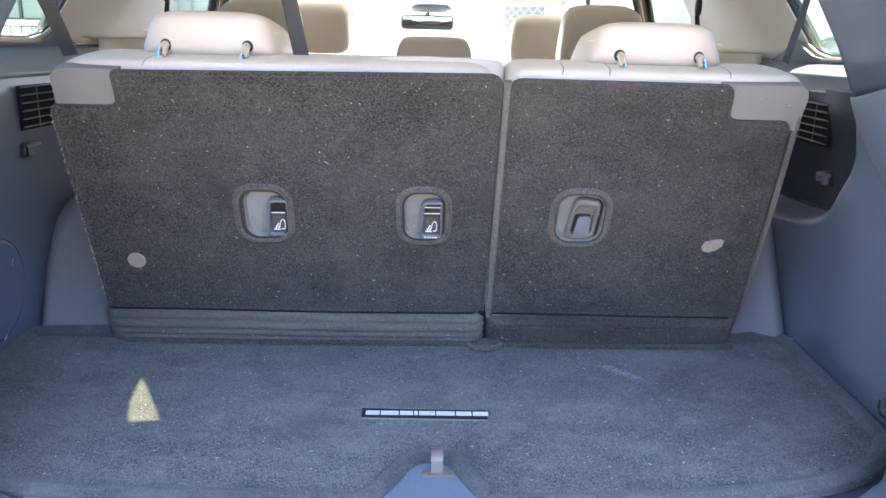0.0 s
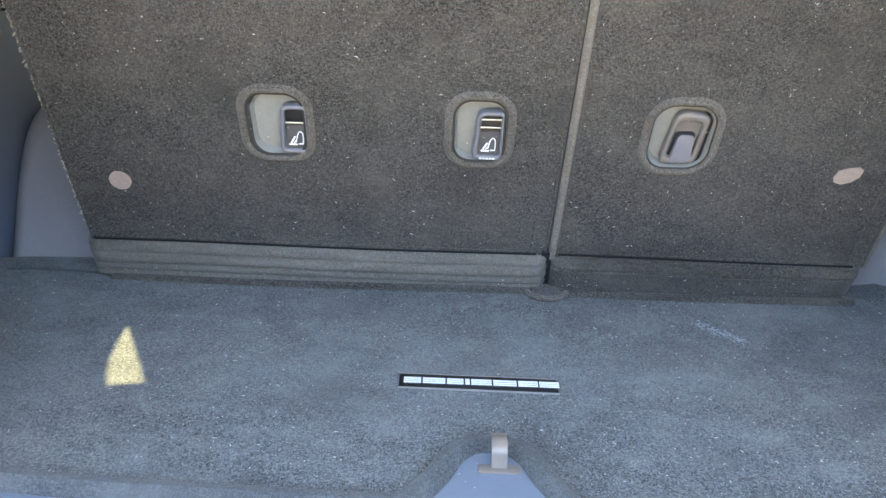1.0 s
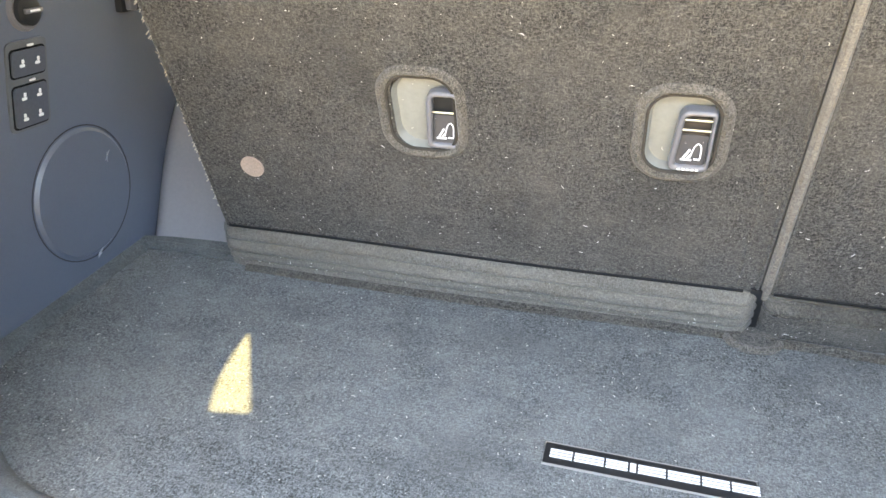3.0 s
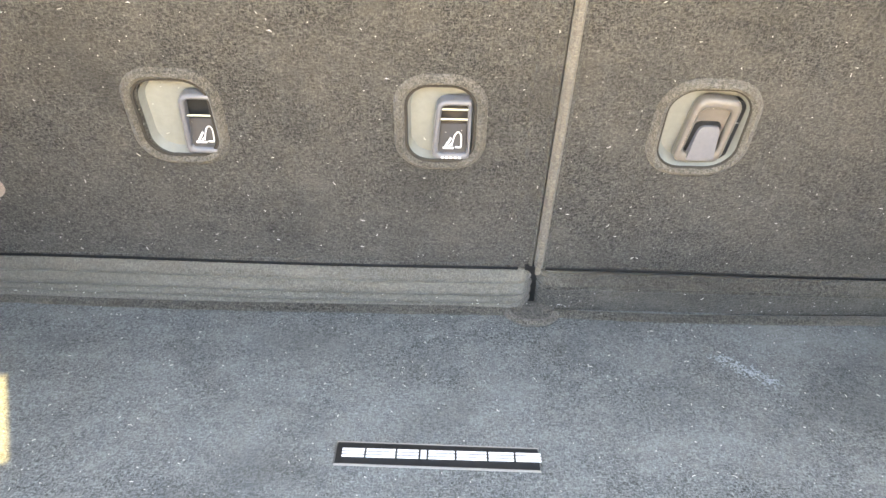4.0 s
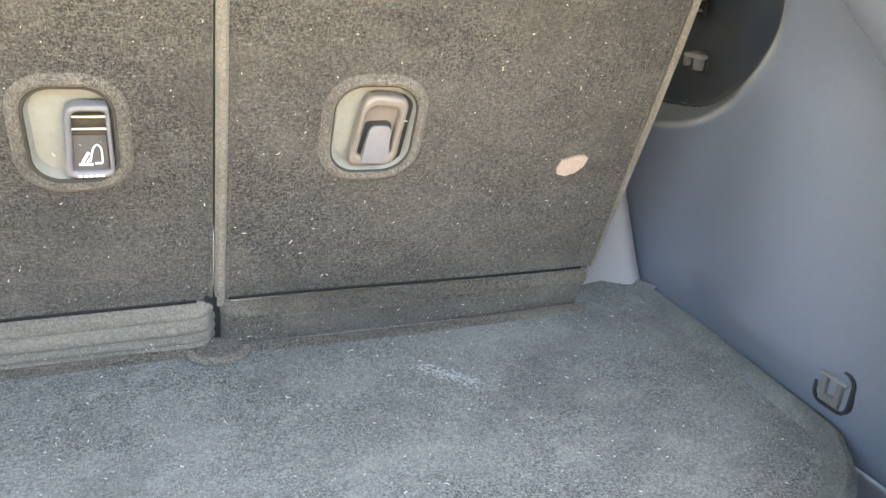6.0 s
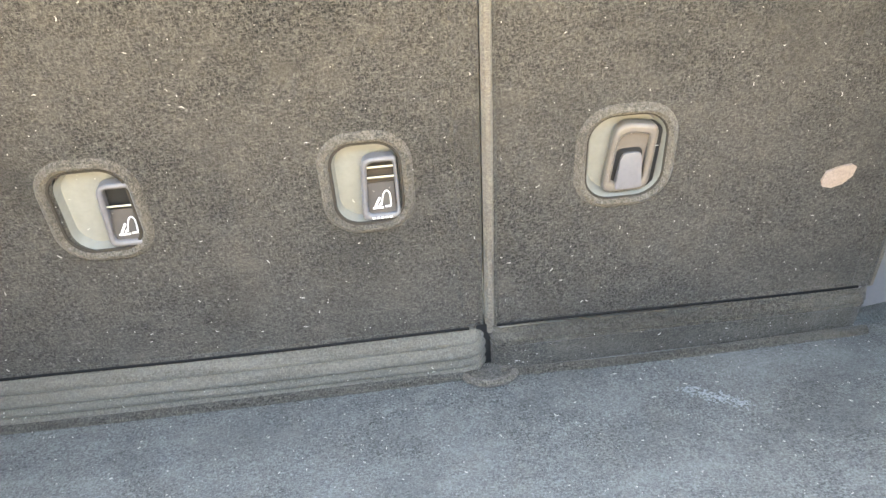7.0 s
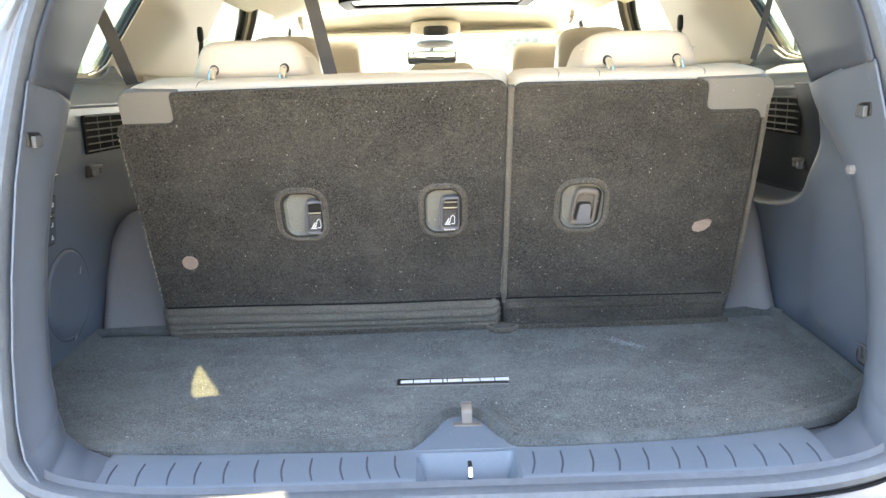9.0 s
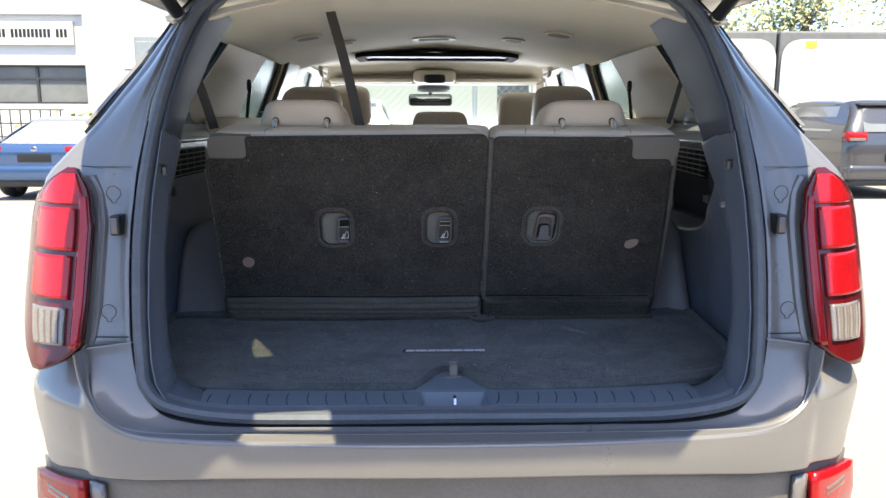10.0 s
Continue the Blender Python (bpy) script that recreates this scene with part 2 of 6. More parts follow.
def boxed(lo, hi, bevel=0.0, seg=2, m=None):
    return box(bmesh.new(), lo, hi, bevel, seg, m)


def rrect(cx, cy, w, h, r, n=5):
    """A rounded rectangle as a ring of 2D points."""
    pts = []
    for k, (sx, sy) in enumerate(((1, 1), (-1, 1), (-1, -1), (1, -1))):
        for i in range(n + 1):
            a = radians(90 * k + 90 * i / n)
            pts.append((cx + sx * (w / 2 - r) + r * math.cos(a), cy + sy * (h / 2 - r) + r * math.sin(a)))
    return pts


def plate(outer, holes, place, thick):
    """A plate with holes: rings of (u, v), laid out by place(u, v, d) from d = 0 to d = -thick."""
    bm = bmesh.new()
    loops = []
    for ring in [outer, *holes]:
        vs = [bm.verts.new((u, v, 0)) for u, v in ring]
        loops.append([bm.edges.new((vs[i], vs[(i + 1) % len(vs)])) for i in range(len(vs))])
    bmesh.ops.triangle_fill(bm, use_beauty=True, use_dissolve=False, edges=[e for l in loops for e in l], normal=(0, 0, 1))
    ext = bmesh.ops.extrude_face_region(bm, geom=list(bm.faces))
    back = {g for g in ext["geom"] if isinstance(g, bmesh.types.BMVert)}
    for v in bm.verts:
        v.co = Vector(place(v.co.x, v.co.y, -thick if v in back else 0.0))
    return bm


def grid(fn, nu, nv, close_u=False):
    """A sheet of quads from fn(u, v), u and v from 0 to 1."""
    bm = bmesh.new()
    rows = [[bm.verts.new(fn(i / (nu if close_u else nu - 1), j / (nv - 1))) for j in range(nv)] for i in range(nu)]
    for i in range(nu if close_u else nu - 1):
        for j in range(nv - 1):
            a, b = rows[i], rows[(i + 1) % nu]
            bm.faces.new((a[j], b[j], b[j + 1], a[j + 1]))
    return bm


def smooth_path(pts, n=8, closed=False):
    """Catmull-Rom through the points."""
    p = [Vector(q) for q in pts]
    out = []
    count = len(p) if closed else len(p) - 1
    for i in range(count):
        if closed:
            a, b, c, d = p[i - 1], p[i], p[(i + 1) % len(p)], p[(i + 2) % len(p)]
        else:
            a, b, c, d = p[max(i - 1, 0)], p[i], p[i + 1], p[min(i + 2, len(p) - 1)]
        for k in range(n):
            t = k / n
            out.append(0.5 * ((2 * b) + (c - a) * t + (2 * a - 5 * b + 4 * c - d) * t * t + (3 * b - a - 3 * c + d) * t ** 3))
    if not closed:
        out.append(p[-1])
    return out


def sweep(path, section, up, closed=False, caps=True, bm=None):
    """Sweep a section of (side, up) offsets along a path."""
    bm = bm or bmesh.new()
    n = len(path)
    rings = []
    for i, p in enumerate(path):
        if closed:
            d = path[(i + 1) % n] - path[i - 1]
        else:
            d = path[min(i + 1, n - 1)] - path[max(i - 1, 0)]
        d.normalize()
        u = Vector(up(p) if callable(up) else up)
        side = d.cross(u).normalized()
        w = side.cross(d).normalized()
        rings.append([bm.verts.new(p + side * a + w * b) for a, b in section])
    m = len(section)
    for i in range(n if closed else n - 1):
        a, b = rings[i], rings[(i + 1) % n]
        for j in range(m):
            bm.faces.new((a[j], a[(j + 1) % m], b[(j + 1) % m], b[j]))
    if caps and not closed:
        bm.faces.new(rings[0])
        bm.faces.new(rings[-1])
    return bm


def circle(r, n=8, ry=None):
    ry = ry or r
    return [(r * math.cos(2 * math.pi * i / n), ry * math.sin(2 * math.pi * i / n)) for i in range(n)]


def tube(pts, r, n=8, smooth_n=0, bm=None):
    path = smooth_path(pts, smooth_n) if smooth_n else [Vector(p) for p in pts]
    d = path[-1] - path[0]
    up = (0, 0, 1) if abs(d.normalized().z) < 0.8 else (0, 1, 0)
    return sweep(path, circle(r, n), up, bm=bm)


def lathe(profile, at, axis="z", n=24):
    """Turn a profile of (radius, along) round an axis."""
    def fn(u, v):
        k = v * (len(profile) - 1)
        i = min(int(k), len(profile) - 2)
        t = k - i
        r = profile[i][0] * (1 - t) + profile[i + 1][0] * t
        h = profile[i][1] * (1 - t) + profile[i + 1][1] * t
        a = 2 * math.pi * u
        q = (r * math.cos(a), r * math.sin(a), h)
        if axis == "x":
            q = (q[2], q[0], q[1])
        elif axis == "y":
            q = (q[0], q[2], q[1])
        return Vector(at) + Vector(q)
    bm = grid(fn, n, len(profile), close_u=True)
    bmesh.ops.remove_doubles(bm, verts=bm.verts, dist=1e-5)
    return bm


def smoothstep(t):
    t = max(0.0, min(1.0, t))
    return t * t * (3 - 2 * t)


def interp(x, xs, ys):
    return float(np.interp(x, xs, ys))


def cushion(cx, cy, cz, w, d, h, e=0.35, n=28, k=18, tilt=0.0, taper=0.0, at_top=0.0):
    """A padded block: a superellipsoid, leaning by tilt about x, narrower towards its top by taper."""
    def fn(u, v):
        a, b = 2 * math.pi * u, math.pi * (v - 0.5)
        def sg(t, p):
            return math.copysign(abs(t) ** p, t)
        x = sg(math.cos(b), e) * sg(math.cos(a), e)
        y = sg(math.cos(b), e) * sg(math.sin(a), e)
        z = sg(math.sin(b), e)
        x *= 1 - taper * (z + 1) / 2
        q = Vector((x * w / 2, y * d / 2, z * h / 2))
        q = Matrix.Rotation(radians(tilt), 3, "X") @ q
        return q + Vector((cx, cy, cz))
    bm = grid(fn, n, k, close_u=True)
    bmesh.ops.remove_doubles(bm, verts=bm.verts, dist=1e-5)
    return bm


# ---- the car: body and opening ----
def floor_z(y):
    return 0.80 + 0.0524 * (y - 1.25)


def open_y(z):
    return 0.90 + 0.35 * (z - 0.80)


# half outline of the tailgate opening: height against half width, at the seal's outer and inner edge
RING_Z = (0.757, 0.762, 0.785, 0.83, 0.88, 0.95, 1.06, 1.165, 1.29, 1.44, 1.57, 1.66, 1.72, 1.745)
RING_X = (0.30, 0.485, 0.615, 0.668, 0.680, 0.690, 0.699, 0.702, 0.695, 0.673, 0.635, 0.59, 0.50, 0.30)

car = thing("car", "slate grey metallic family car with its tailgate raised", "car")

right_half = [(x, z) for x, z in zip(RING_X, RING_Z)]
ring2d = [(0.0, 0.757), *right_half, (0.0, 1.75), *[(-x, z) for x, z in reversed(right_half)]]
ring_path = smooth_path([(x, open_y(z), z) for x, z in ring2d], 5, closed=True)
RING_UP = Vector((0, -1, 0.35)).normalized()
seal_section = [(-0.004, -0.012), (0.004, -0.004), (0.006, 0.008), (0.012, 0.016), (0.022, 0.018), (0.031, 0.012), (0.034, 0.0), (0.034, -0.014)]
part("opening_seal", sweep(ring_path, [(a - 0.034, b) for a, b in seal_section], RING_UP, closed=True), SEAL, car,
     "grey rubber weatherstrip round the opening")


def ring_x(z):
    return interp(z, RING_Z, RING_X)


# side silhouette of the rear corner
COR_Z = (0.55, 0.66, 0.80, 0.86, 1.00, 1.17, 1.27, 1.31, 1.38, 1.52, 1.66, 1.74)
COR_X = (0.95, 0.965, 0.975, 0.965, 0.97, 0.97, 0.95, 0.915, 0.850, 0.745, 0.655, 0.58)


def quarter(s):
    """Painted rear corner of the body, from the seal round the corner to the side."""
    def fn(u, v):
        z = 0.905 + v * (1.745 - 0.905)
        xr, xc = ring_x(z) + 0.012, interp(z, COR_Z, COR_X)
        if z < 0.86:
            xr = max(xr, 0.60)
        yo = open_y(z) + 0.012
        xc = max(xc, xr + 0.03)
        k = u * 4
        if k <= 2:
            t = k / 2
            x = xr + (xc - 0.035 - xr) * t
            y = yo + 0.012 * math.sin(math.pi * min(t * 3, 1)) * (1 if t < 0.34 else 0) + 0.05 * t * t
        elif k <= 3:
            a = (k - 2) * math.pi / 2
            x = xc - 0.035 + 0.035 * math.sin(a)
            y = yo + 0.05 + 0.08 * (1 - math.cos(a))
        else:
            x = xc + 0.02 * (k - 3)
            y = yo + 0.13 + (k - 3) * (0.25 if z < 1.36 else 0.25 - 0.22 * smoothstep((z - 1.36) / 0.05))
        return Vector((s * x, y, z))
    q = part("quarter_panel", grid(fn, 41, 48), PAINT, car, "slate metallic painted rear corner panel", mods=[("SOLIDIFY", (0.004, 0.0))])
    # round service caps and rubber stop
    for zc, xo in ((1.235, 0.755), (0.985, 0.748)):
        ctr = Vector((s * xo, open_y(zc) + 0.012, zc))
        pts = [ctr + Vector((0.016 * math.cos(a), -0.004, 0.016 * math.sin(a))) for a in np.linspace(-1.2, 4.34, 18)]
        loop = pts + [ctr + Vector((-0.005, -0.004, -0.022)), ctr + Vector((0.005, -0.004, -0.022))]
        part("service_cap", sweep(loop, circle(0.0009, 5), (0, -1, 0.1), closed=True), BLACK, q, "round moulded cap outline")
    bm = boxed((s * 0.74 - 0.011, open_y(1.165) - 0.012, 1.145), (s * 0.74 + 0.011, open_y(1.165) + 0.03, 1.190), 0.004)
    st = part("rubber_stop", bm, BLACK, q, "ribbed black rubber stop with a metal face")
    part("stop_face", boxed((s * 0.74 - 0.007, open_y(1.165) - 0.016, 1.150), (s * 0.74 + 0.007, open_y(1.165) - 0.011, 1.185), 0.002), ANCHOR_GREY, q)
    # seam between corner panel and bumper
    part("panel_seam", tube([(s * 0.70, open_y(0.932) + 0.012, 0.932), (s * 0.775, open_y(0.932) + 0.016, 0.932)], 0.0015), BLACK, q)
    part("shoulder_seam", tube([(s * 0.72, open_y(1.292) + 0.010, 1.292), (s * 0.80, open_y(1.292) + 0.014, 1.292), (s * 0.885, open_y(1.292) + 0.06, 1.294)], 0.0009), BLACK, q)
    # dark pillar garnish outside
    g = grid(lambda u, v: Vector((s * (interp(1.36 + v * 0.36, COR_Z, COR_X) + 0.004 - 0.004 * u),
             open_y(1.36 + v * 0.36) + 0.125 + 0.04 * u, 1.36 + v * 0.36)), 5, 12)
    part("pillar_garnish", g, BLACK, q, "gloss black pillar garnish", mods=[("SOLIDIFY", (0.012, 1.0))])
    return q


for s in (-1, 1):
    quarter(s)


# bumper: a loft of sections that follows the rear in plan
def bumper_y(x):
    a = abs(x)
    return 0.775 + 0.05 * (a / 0.7) ** 2 + (0.15 * ((a - 0.6) / 0.355) ** 2 if a > 0.6 else 0)


# keys of the lower corner: seal, edge of the painted channel, outer edge of the bumper
KEY_R = ((0.0, 0.757), (0.30, 0.758), (0.485, 0.760), (0.600, 0.778), (0.645, 0.810), (0.668, 0.845), (0.680, 0.880), (0.690, 0.925))
KEY_U = ((0.0, 0.757), (0.32, 0.757), (0.550, 0.758), (0.670, 0.766), (0.735, 0.795), (0.765, 0.830), (0.780, 0.865), (0.790, 0.915))
KEY_E = ((0.0, 0.680), (0.34, 0.677), (0.640, 0.660), (0.820, 0.637), (0.930, 0.612), (0.960, 0.690), (0.965, 0.780), (0.952, 0.860))


def key_curve(keys):
    full = [(-x, 0, z) for x, z in reversed(keys[1:])] + [(x, 0, z) for x, z in keys]
    return smooth_path(full, 8)


CUR_R, CUR_U, CUR_E = key_curve(KEY_R), key_curve(KEY_U), key_curve(KEY_E)


def channel_y(z):
    return 0.845 + 0.098 * smoothstep((z - 0.757) / 0.15)


def inward(i):
    return (CUR_U[i] - CUR_E[i]).normalized()


def channel_fn(u, v):
    i = int(round(u * (len(CUR_R) - 1)))
    r, e = CUR_R[i], CUR_U[i]
    p = r.lerp(e, v) - inward(i) * 0.010 * smoothstep(v / 0.6)
    y = open_y(r.z) + 0.004 + (channel_y(e.z) - open_y(r.z) - 0.004) * v + 0.003 * math.sin(math.pi * v)
    return Vector((p.x, y, p.z))


LEDGE = 0.24


def bumper_fn(u, v):
    """The ledge behind the groove first, then the outer face down to its lower edge."""
    i = int(round(u * (len(CUR_U) - 1)))
    a, e = CUR_U[i], CUR_E[i]
    if v < LEDGE:
        t = v / LEDGE
        p = a + inward(i) * (-0.010 + 0.0135 * smoothstep(t / 0.32) - 0.0015 * smoothstep((t - 0.4) / 0.4) - 0.003 * smoothstep((t - 0.88) / 0.12))
        y = channel_y(a.z) + (bumper_y(a.x) + 0.002 - channel_y(a.z)) * t
        return Vector((p.x, y, p.z))
    f = (v - LEDGE) / (1 - LEDGE)
    p = a.lerp(e, f)
    y = bumper_y(p.x) + 0.022 * smoothstep((f - 0.86) / 0.14) + 0.002 * max(0.0, 1 - f / 0.05) ** 2 - 0.003 * math.sin(math.pi * f)
    y += smoothstep((abs(p.x) - 0.76) / 0.03) * (0.0026 * math.log1p(math.exp(min(60.0, (p.z - 0.803) / 0.0025))) + 0.14 * max(0.0, min(0.12, 0.803 - p.z)))
    return Vector((p.x, y, p.z))


NB = len(CUR_U)
part("opening_channel", grid(channel_fn, NB, 12), PAINT, car, "painted channel below the opening", mods=[("SOLIDIFY", (0.003, 0.0))])
bumper = part("rear_bumper", grid(bumper_fn, NB, 80), PAINT, car, "slate metallic rear bumper with sunlit ledge", angle=40, mods=[("SOLIDIFY", (0.003, 0.0))])
for v0, r0 in ((0.33 * LEDGE, 0.0028), (0.95 * LEDGE, 0.0030)):
    part("ledge_bead", sweep([bumper_fn(i / (NB - 1), v0) for i in range(NB)], circle(r0, 6), (0, -0.6, 1), caps=False), PAINT, bumper)


part("seal_gap", sweep([Vector((p.x, open_y(p.z) - 0.003, p.z - 0.001)) for p in CUR_R], circle(0.0032, 6), (0, -1, 0.3), caps=False), MATTE_BLACK, car, "dark gap below the weatherstrip")


def lower_fn(u, v):
    x = -0.95 + 1.9 * u
    z = 0.700 - 0.074 * (abs(x) / 0.93) ** 2 - v * 0.37
    return Vector((x, bumper_y(x) + 0.030 + 0.02 * math.sin(v * math.pi) - 0.03 * v, z))


part("bumper_cladding", grid(lower_fn, 65, 14), mat("grey_cladding", (0.165, 0.160, 0.160), 0.5, 0, 0.3, 120, 0.3, 4, 0.2, 300, rough_var=0.03), bumper,
     "satin grey lower bumper cladding", mods=[("SOLIDIFY", (0.004, 0.0))])

def reflector(s):
    bm = bmesh.new()
    def fn(u, v):
        x = 0.790 + 0.160 * u
        z = 0.600 - 0.13 * v + 0.030 * (1 - u)
        return Vector((s * x, bumper_y(x) + 0.008 + 0.01 * abs(2 * v - 1), z))
    r = part("rear_reflector", grid(fn, 13, 7), RED, bumper, "red reflector with a clear ribbed strip", mods=[("SOLIDIFY", (0.02, 0.5))])
    bm = grid(lambda u, v: Vector((s * (0.745 + 0.035 * u), bumper_y(0.745 + 0.035 * u) + 0.016, 0.632 - 0.16 * v)), 5, 6)
    part("reflector_surround", bm, PAINT, r, "painted strip beside the reflector", mods=[("SOLIDIFY", (0.012, 0.5))])
    for k in range(3):
        z = 0.585 - 0.013 * k
        pts = [(s * x, bumper_y(x) - 0.004, z) for x in (0.835, 0.86, 0.885, 0.91)]
        part("lens_strip", tube(pts, 0.0045), CLEAR_LENS, r)


for s in (-1, 1):
    reflector(s)


# tail lamps
def lamp_outline(z):
    """Inner and outer half width of the lamp at a height."""
    inner = interp(z, (0.866, 0.888, 0.918, 1.0, 1.17, 1.24, 1.29), (0.885, 0.835, 0.794, 0.788, 0.788, 0.800, 0.835))
    outer = interp(z, (0.866, 0.90, 0.95, 1.0, 1.17, 1.22, 1.26, 1.29), (0.905, 0.938, 0.962, 0.972, 0.970, 0.950, 0.905, 0.852))
    return inner, outer


def lamp_y(x, z):
    k = max(0.0, (abs(x) - 0.84) / 0.1)
    return open_y(z) - 0.012 + 0.02 * (abs(x) - 0.78) / 0.1 + 0.045 * k ** 2.2


def lamp_patch(s, z0, z1, f0, f1, lift, nu=10, nv=14, slant=0.0):
    def fn(u, v):
        z = z0 + (z1 - z0) * v
        a, b = lamp_outline(z)
        f = f0 + (f1 - f0) * u
        x = a + (b - a) * f
        z2 = z + slant * (f - 0.5)
        return Vector((s * x, lamp_y(x, z2) - lift, z2))
    return grid(fn, nu, nv)


def tail_lamp(s):
    lamp = part("tail_lamp", lamp_patch(s, 0.866, 1.29, 0, 1, 0.0, 20, 40), RED_DEEP, car, "tall red tail lamp with clear reversing lens", mods=[("SOLIDIFY", (0.016, 0.0))])
    part("red_segment", lamp_patch(s, 1.115, 1.205, 0.20, 0.80, 0.012), RED, lamp, mods=[("SOLIDIFY", (0.010, 0))])
    part("red_segment", lamp_patch(s, 1.015, 1.105, 0.22, 0.82, 0.012), RED, lamp, mods=[("SOLIDIFY", (0.010, 0))])
    rv = part("reversing_lens", lamp_patch(s, 0.922, 0.998, 0.24, 0.72, 0.012), CLEAR_LENS, lamp, "clear ribbed reversing lens", mods=[("SOLIDIFY", (0.010, 0))])
    for f in (0.32, 0.42, 0.52, 0.63):
        pts = []
        for z in (0.928, 0.96, 0.992):
            a, b = lamp_outline(z)
            x = a + (b - a) * f
            z2 = z
            pts.append((s * x, lamp_y(x, z2) - 0.019, z2))
        part("lens_rib", tube(pts, 0.0035, 6), CLEAR_LENS, rv)
    part("light_bar", lamp_patch(s, 0.915, 1.23, 0.03, 0.14, 0.010, 5, 30), RED, lamp, "bright red upright light strip", mods=[("SOLIDIFY", (0.008, 0))])
    part("upper_red", lamp_patch(s, 1.212, 1.278, 0.12, 0.92, 0.008), RED, lamp, mods=[("SOLIDIFY", (0.006, 0))])
    # surround between lamp and corner panel
    pts = []
    for z in np.linspace(0.915, 1.27, 20):
        a, b = lamp_outline(z)
        pts.append((s * (a - 0.012), open_y(z) + 0.016, z))
    part("lamp_surround", sweep(smooth_path(pts, 2), [(-0.010, -0.006), (-0.005, 0.002), (0.005, 0.003), (0.010, -0.004)], (0, -1, 0.2)), PAINT, lamp)


for s in (-1, 1):
    tail_lamp(s)


# ---- cargo bay trim ----
def wall_x(s, z):
    if s < 0:
        return interp(z, (0.79, 0.95, 1.10, 1.20, 1.30, 1.40), (0.815, 0.810, 0.804, 0.796, 0.796, 0.800))
    return interp(z, (0.79, 0.95, 1.10, 1.20, 1.30, 1.40), (0.762, 0.752, 0.742, 0.728, 0.706, 0.690))


def bulge(s, y, z):
    """Slight swell of the right wall behind the opening."""
    if s < 0:
        return 0.0
    return 0.026 * math.exp(-((y - 1.33) / 0.11) ** 2) * smoothstep((z - 0.80) / 0.08) * smoothstep((1.24 - z) / 0.1)


def recess(s, y, z):
    """How far the pocket of the right wall is sunk, 0 to 1, inside its rounded outline."""
    if s < 0:
        return 0.0
    dy, dz = (y - 1.80) / 0.42, (z - 1.33) / 0.26
    r = (abs(dy) ** 3 + abs(dz) ** 3) ** (1 / 3) if y < 1.80 else abs(dz)
    return smoothstep((1.05 - r) / 0.13) * (0.50 + 0.55 * smoothstep((y - 1.46) / 0.22))


def trim_point(s, y, z):
    """Half width of the side wall inside the bay."""
    return wall_x(s, z) - bulge(s, y, z) + 0.084 * recess(s, y, z)


# the seal's inner edge from the sill's corner upwards, against the wall's height
EDGE_V = (0.0, 0.06, 0.13, 0.21, 0.30, 0.45, 0.62, 0.80, 1.0)
EDGE_X = (0.500, 0.560, 0.606, 0.632, 0.645, 0.656, 0.662, 0.662, 0.650)
EDGE_Z = (0.780, 0.787, 0.806, 0.842, 0.890, 0.980, 1.090, 1.225, 1.375)
WALL_Z = (0.775, 0.800, 0.830, 0.870, 0.920, 1.000, 1.100, 1.220, 1.340)


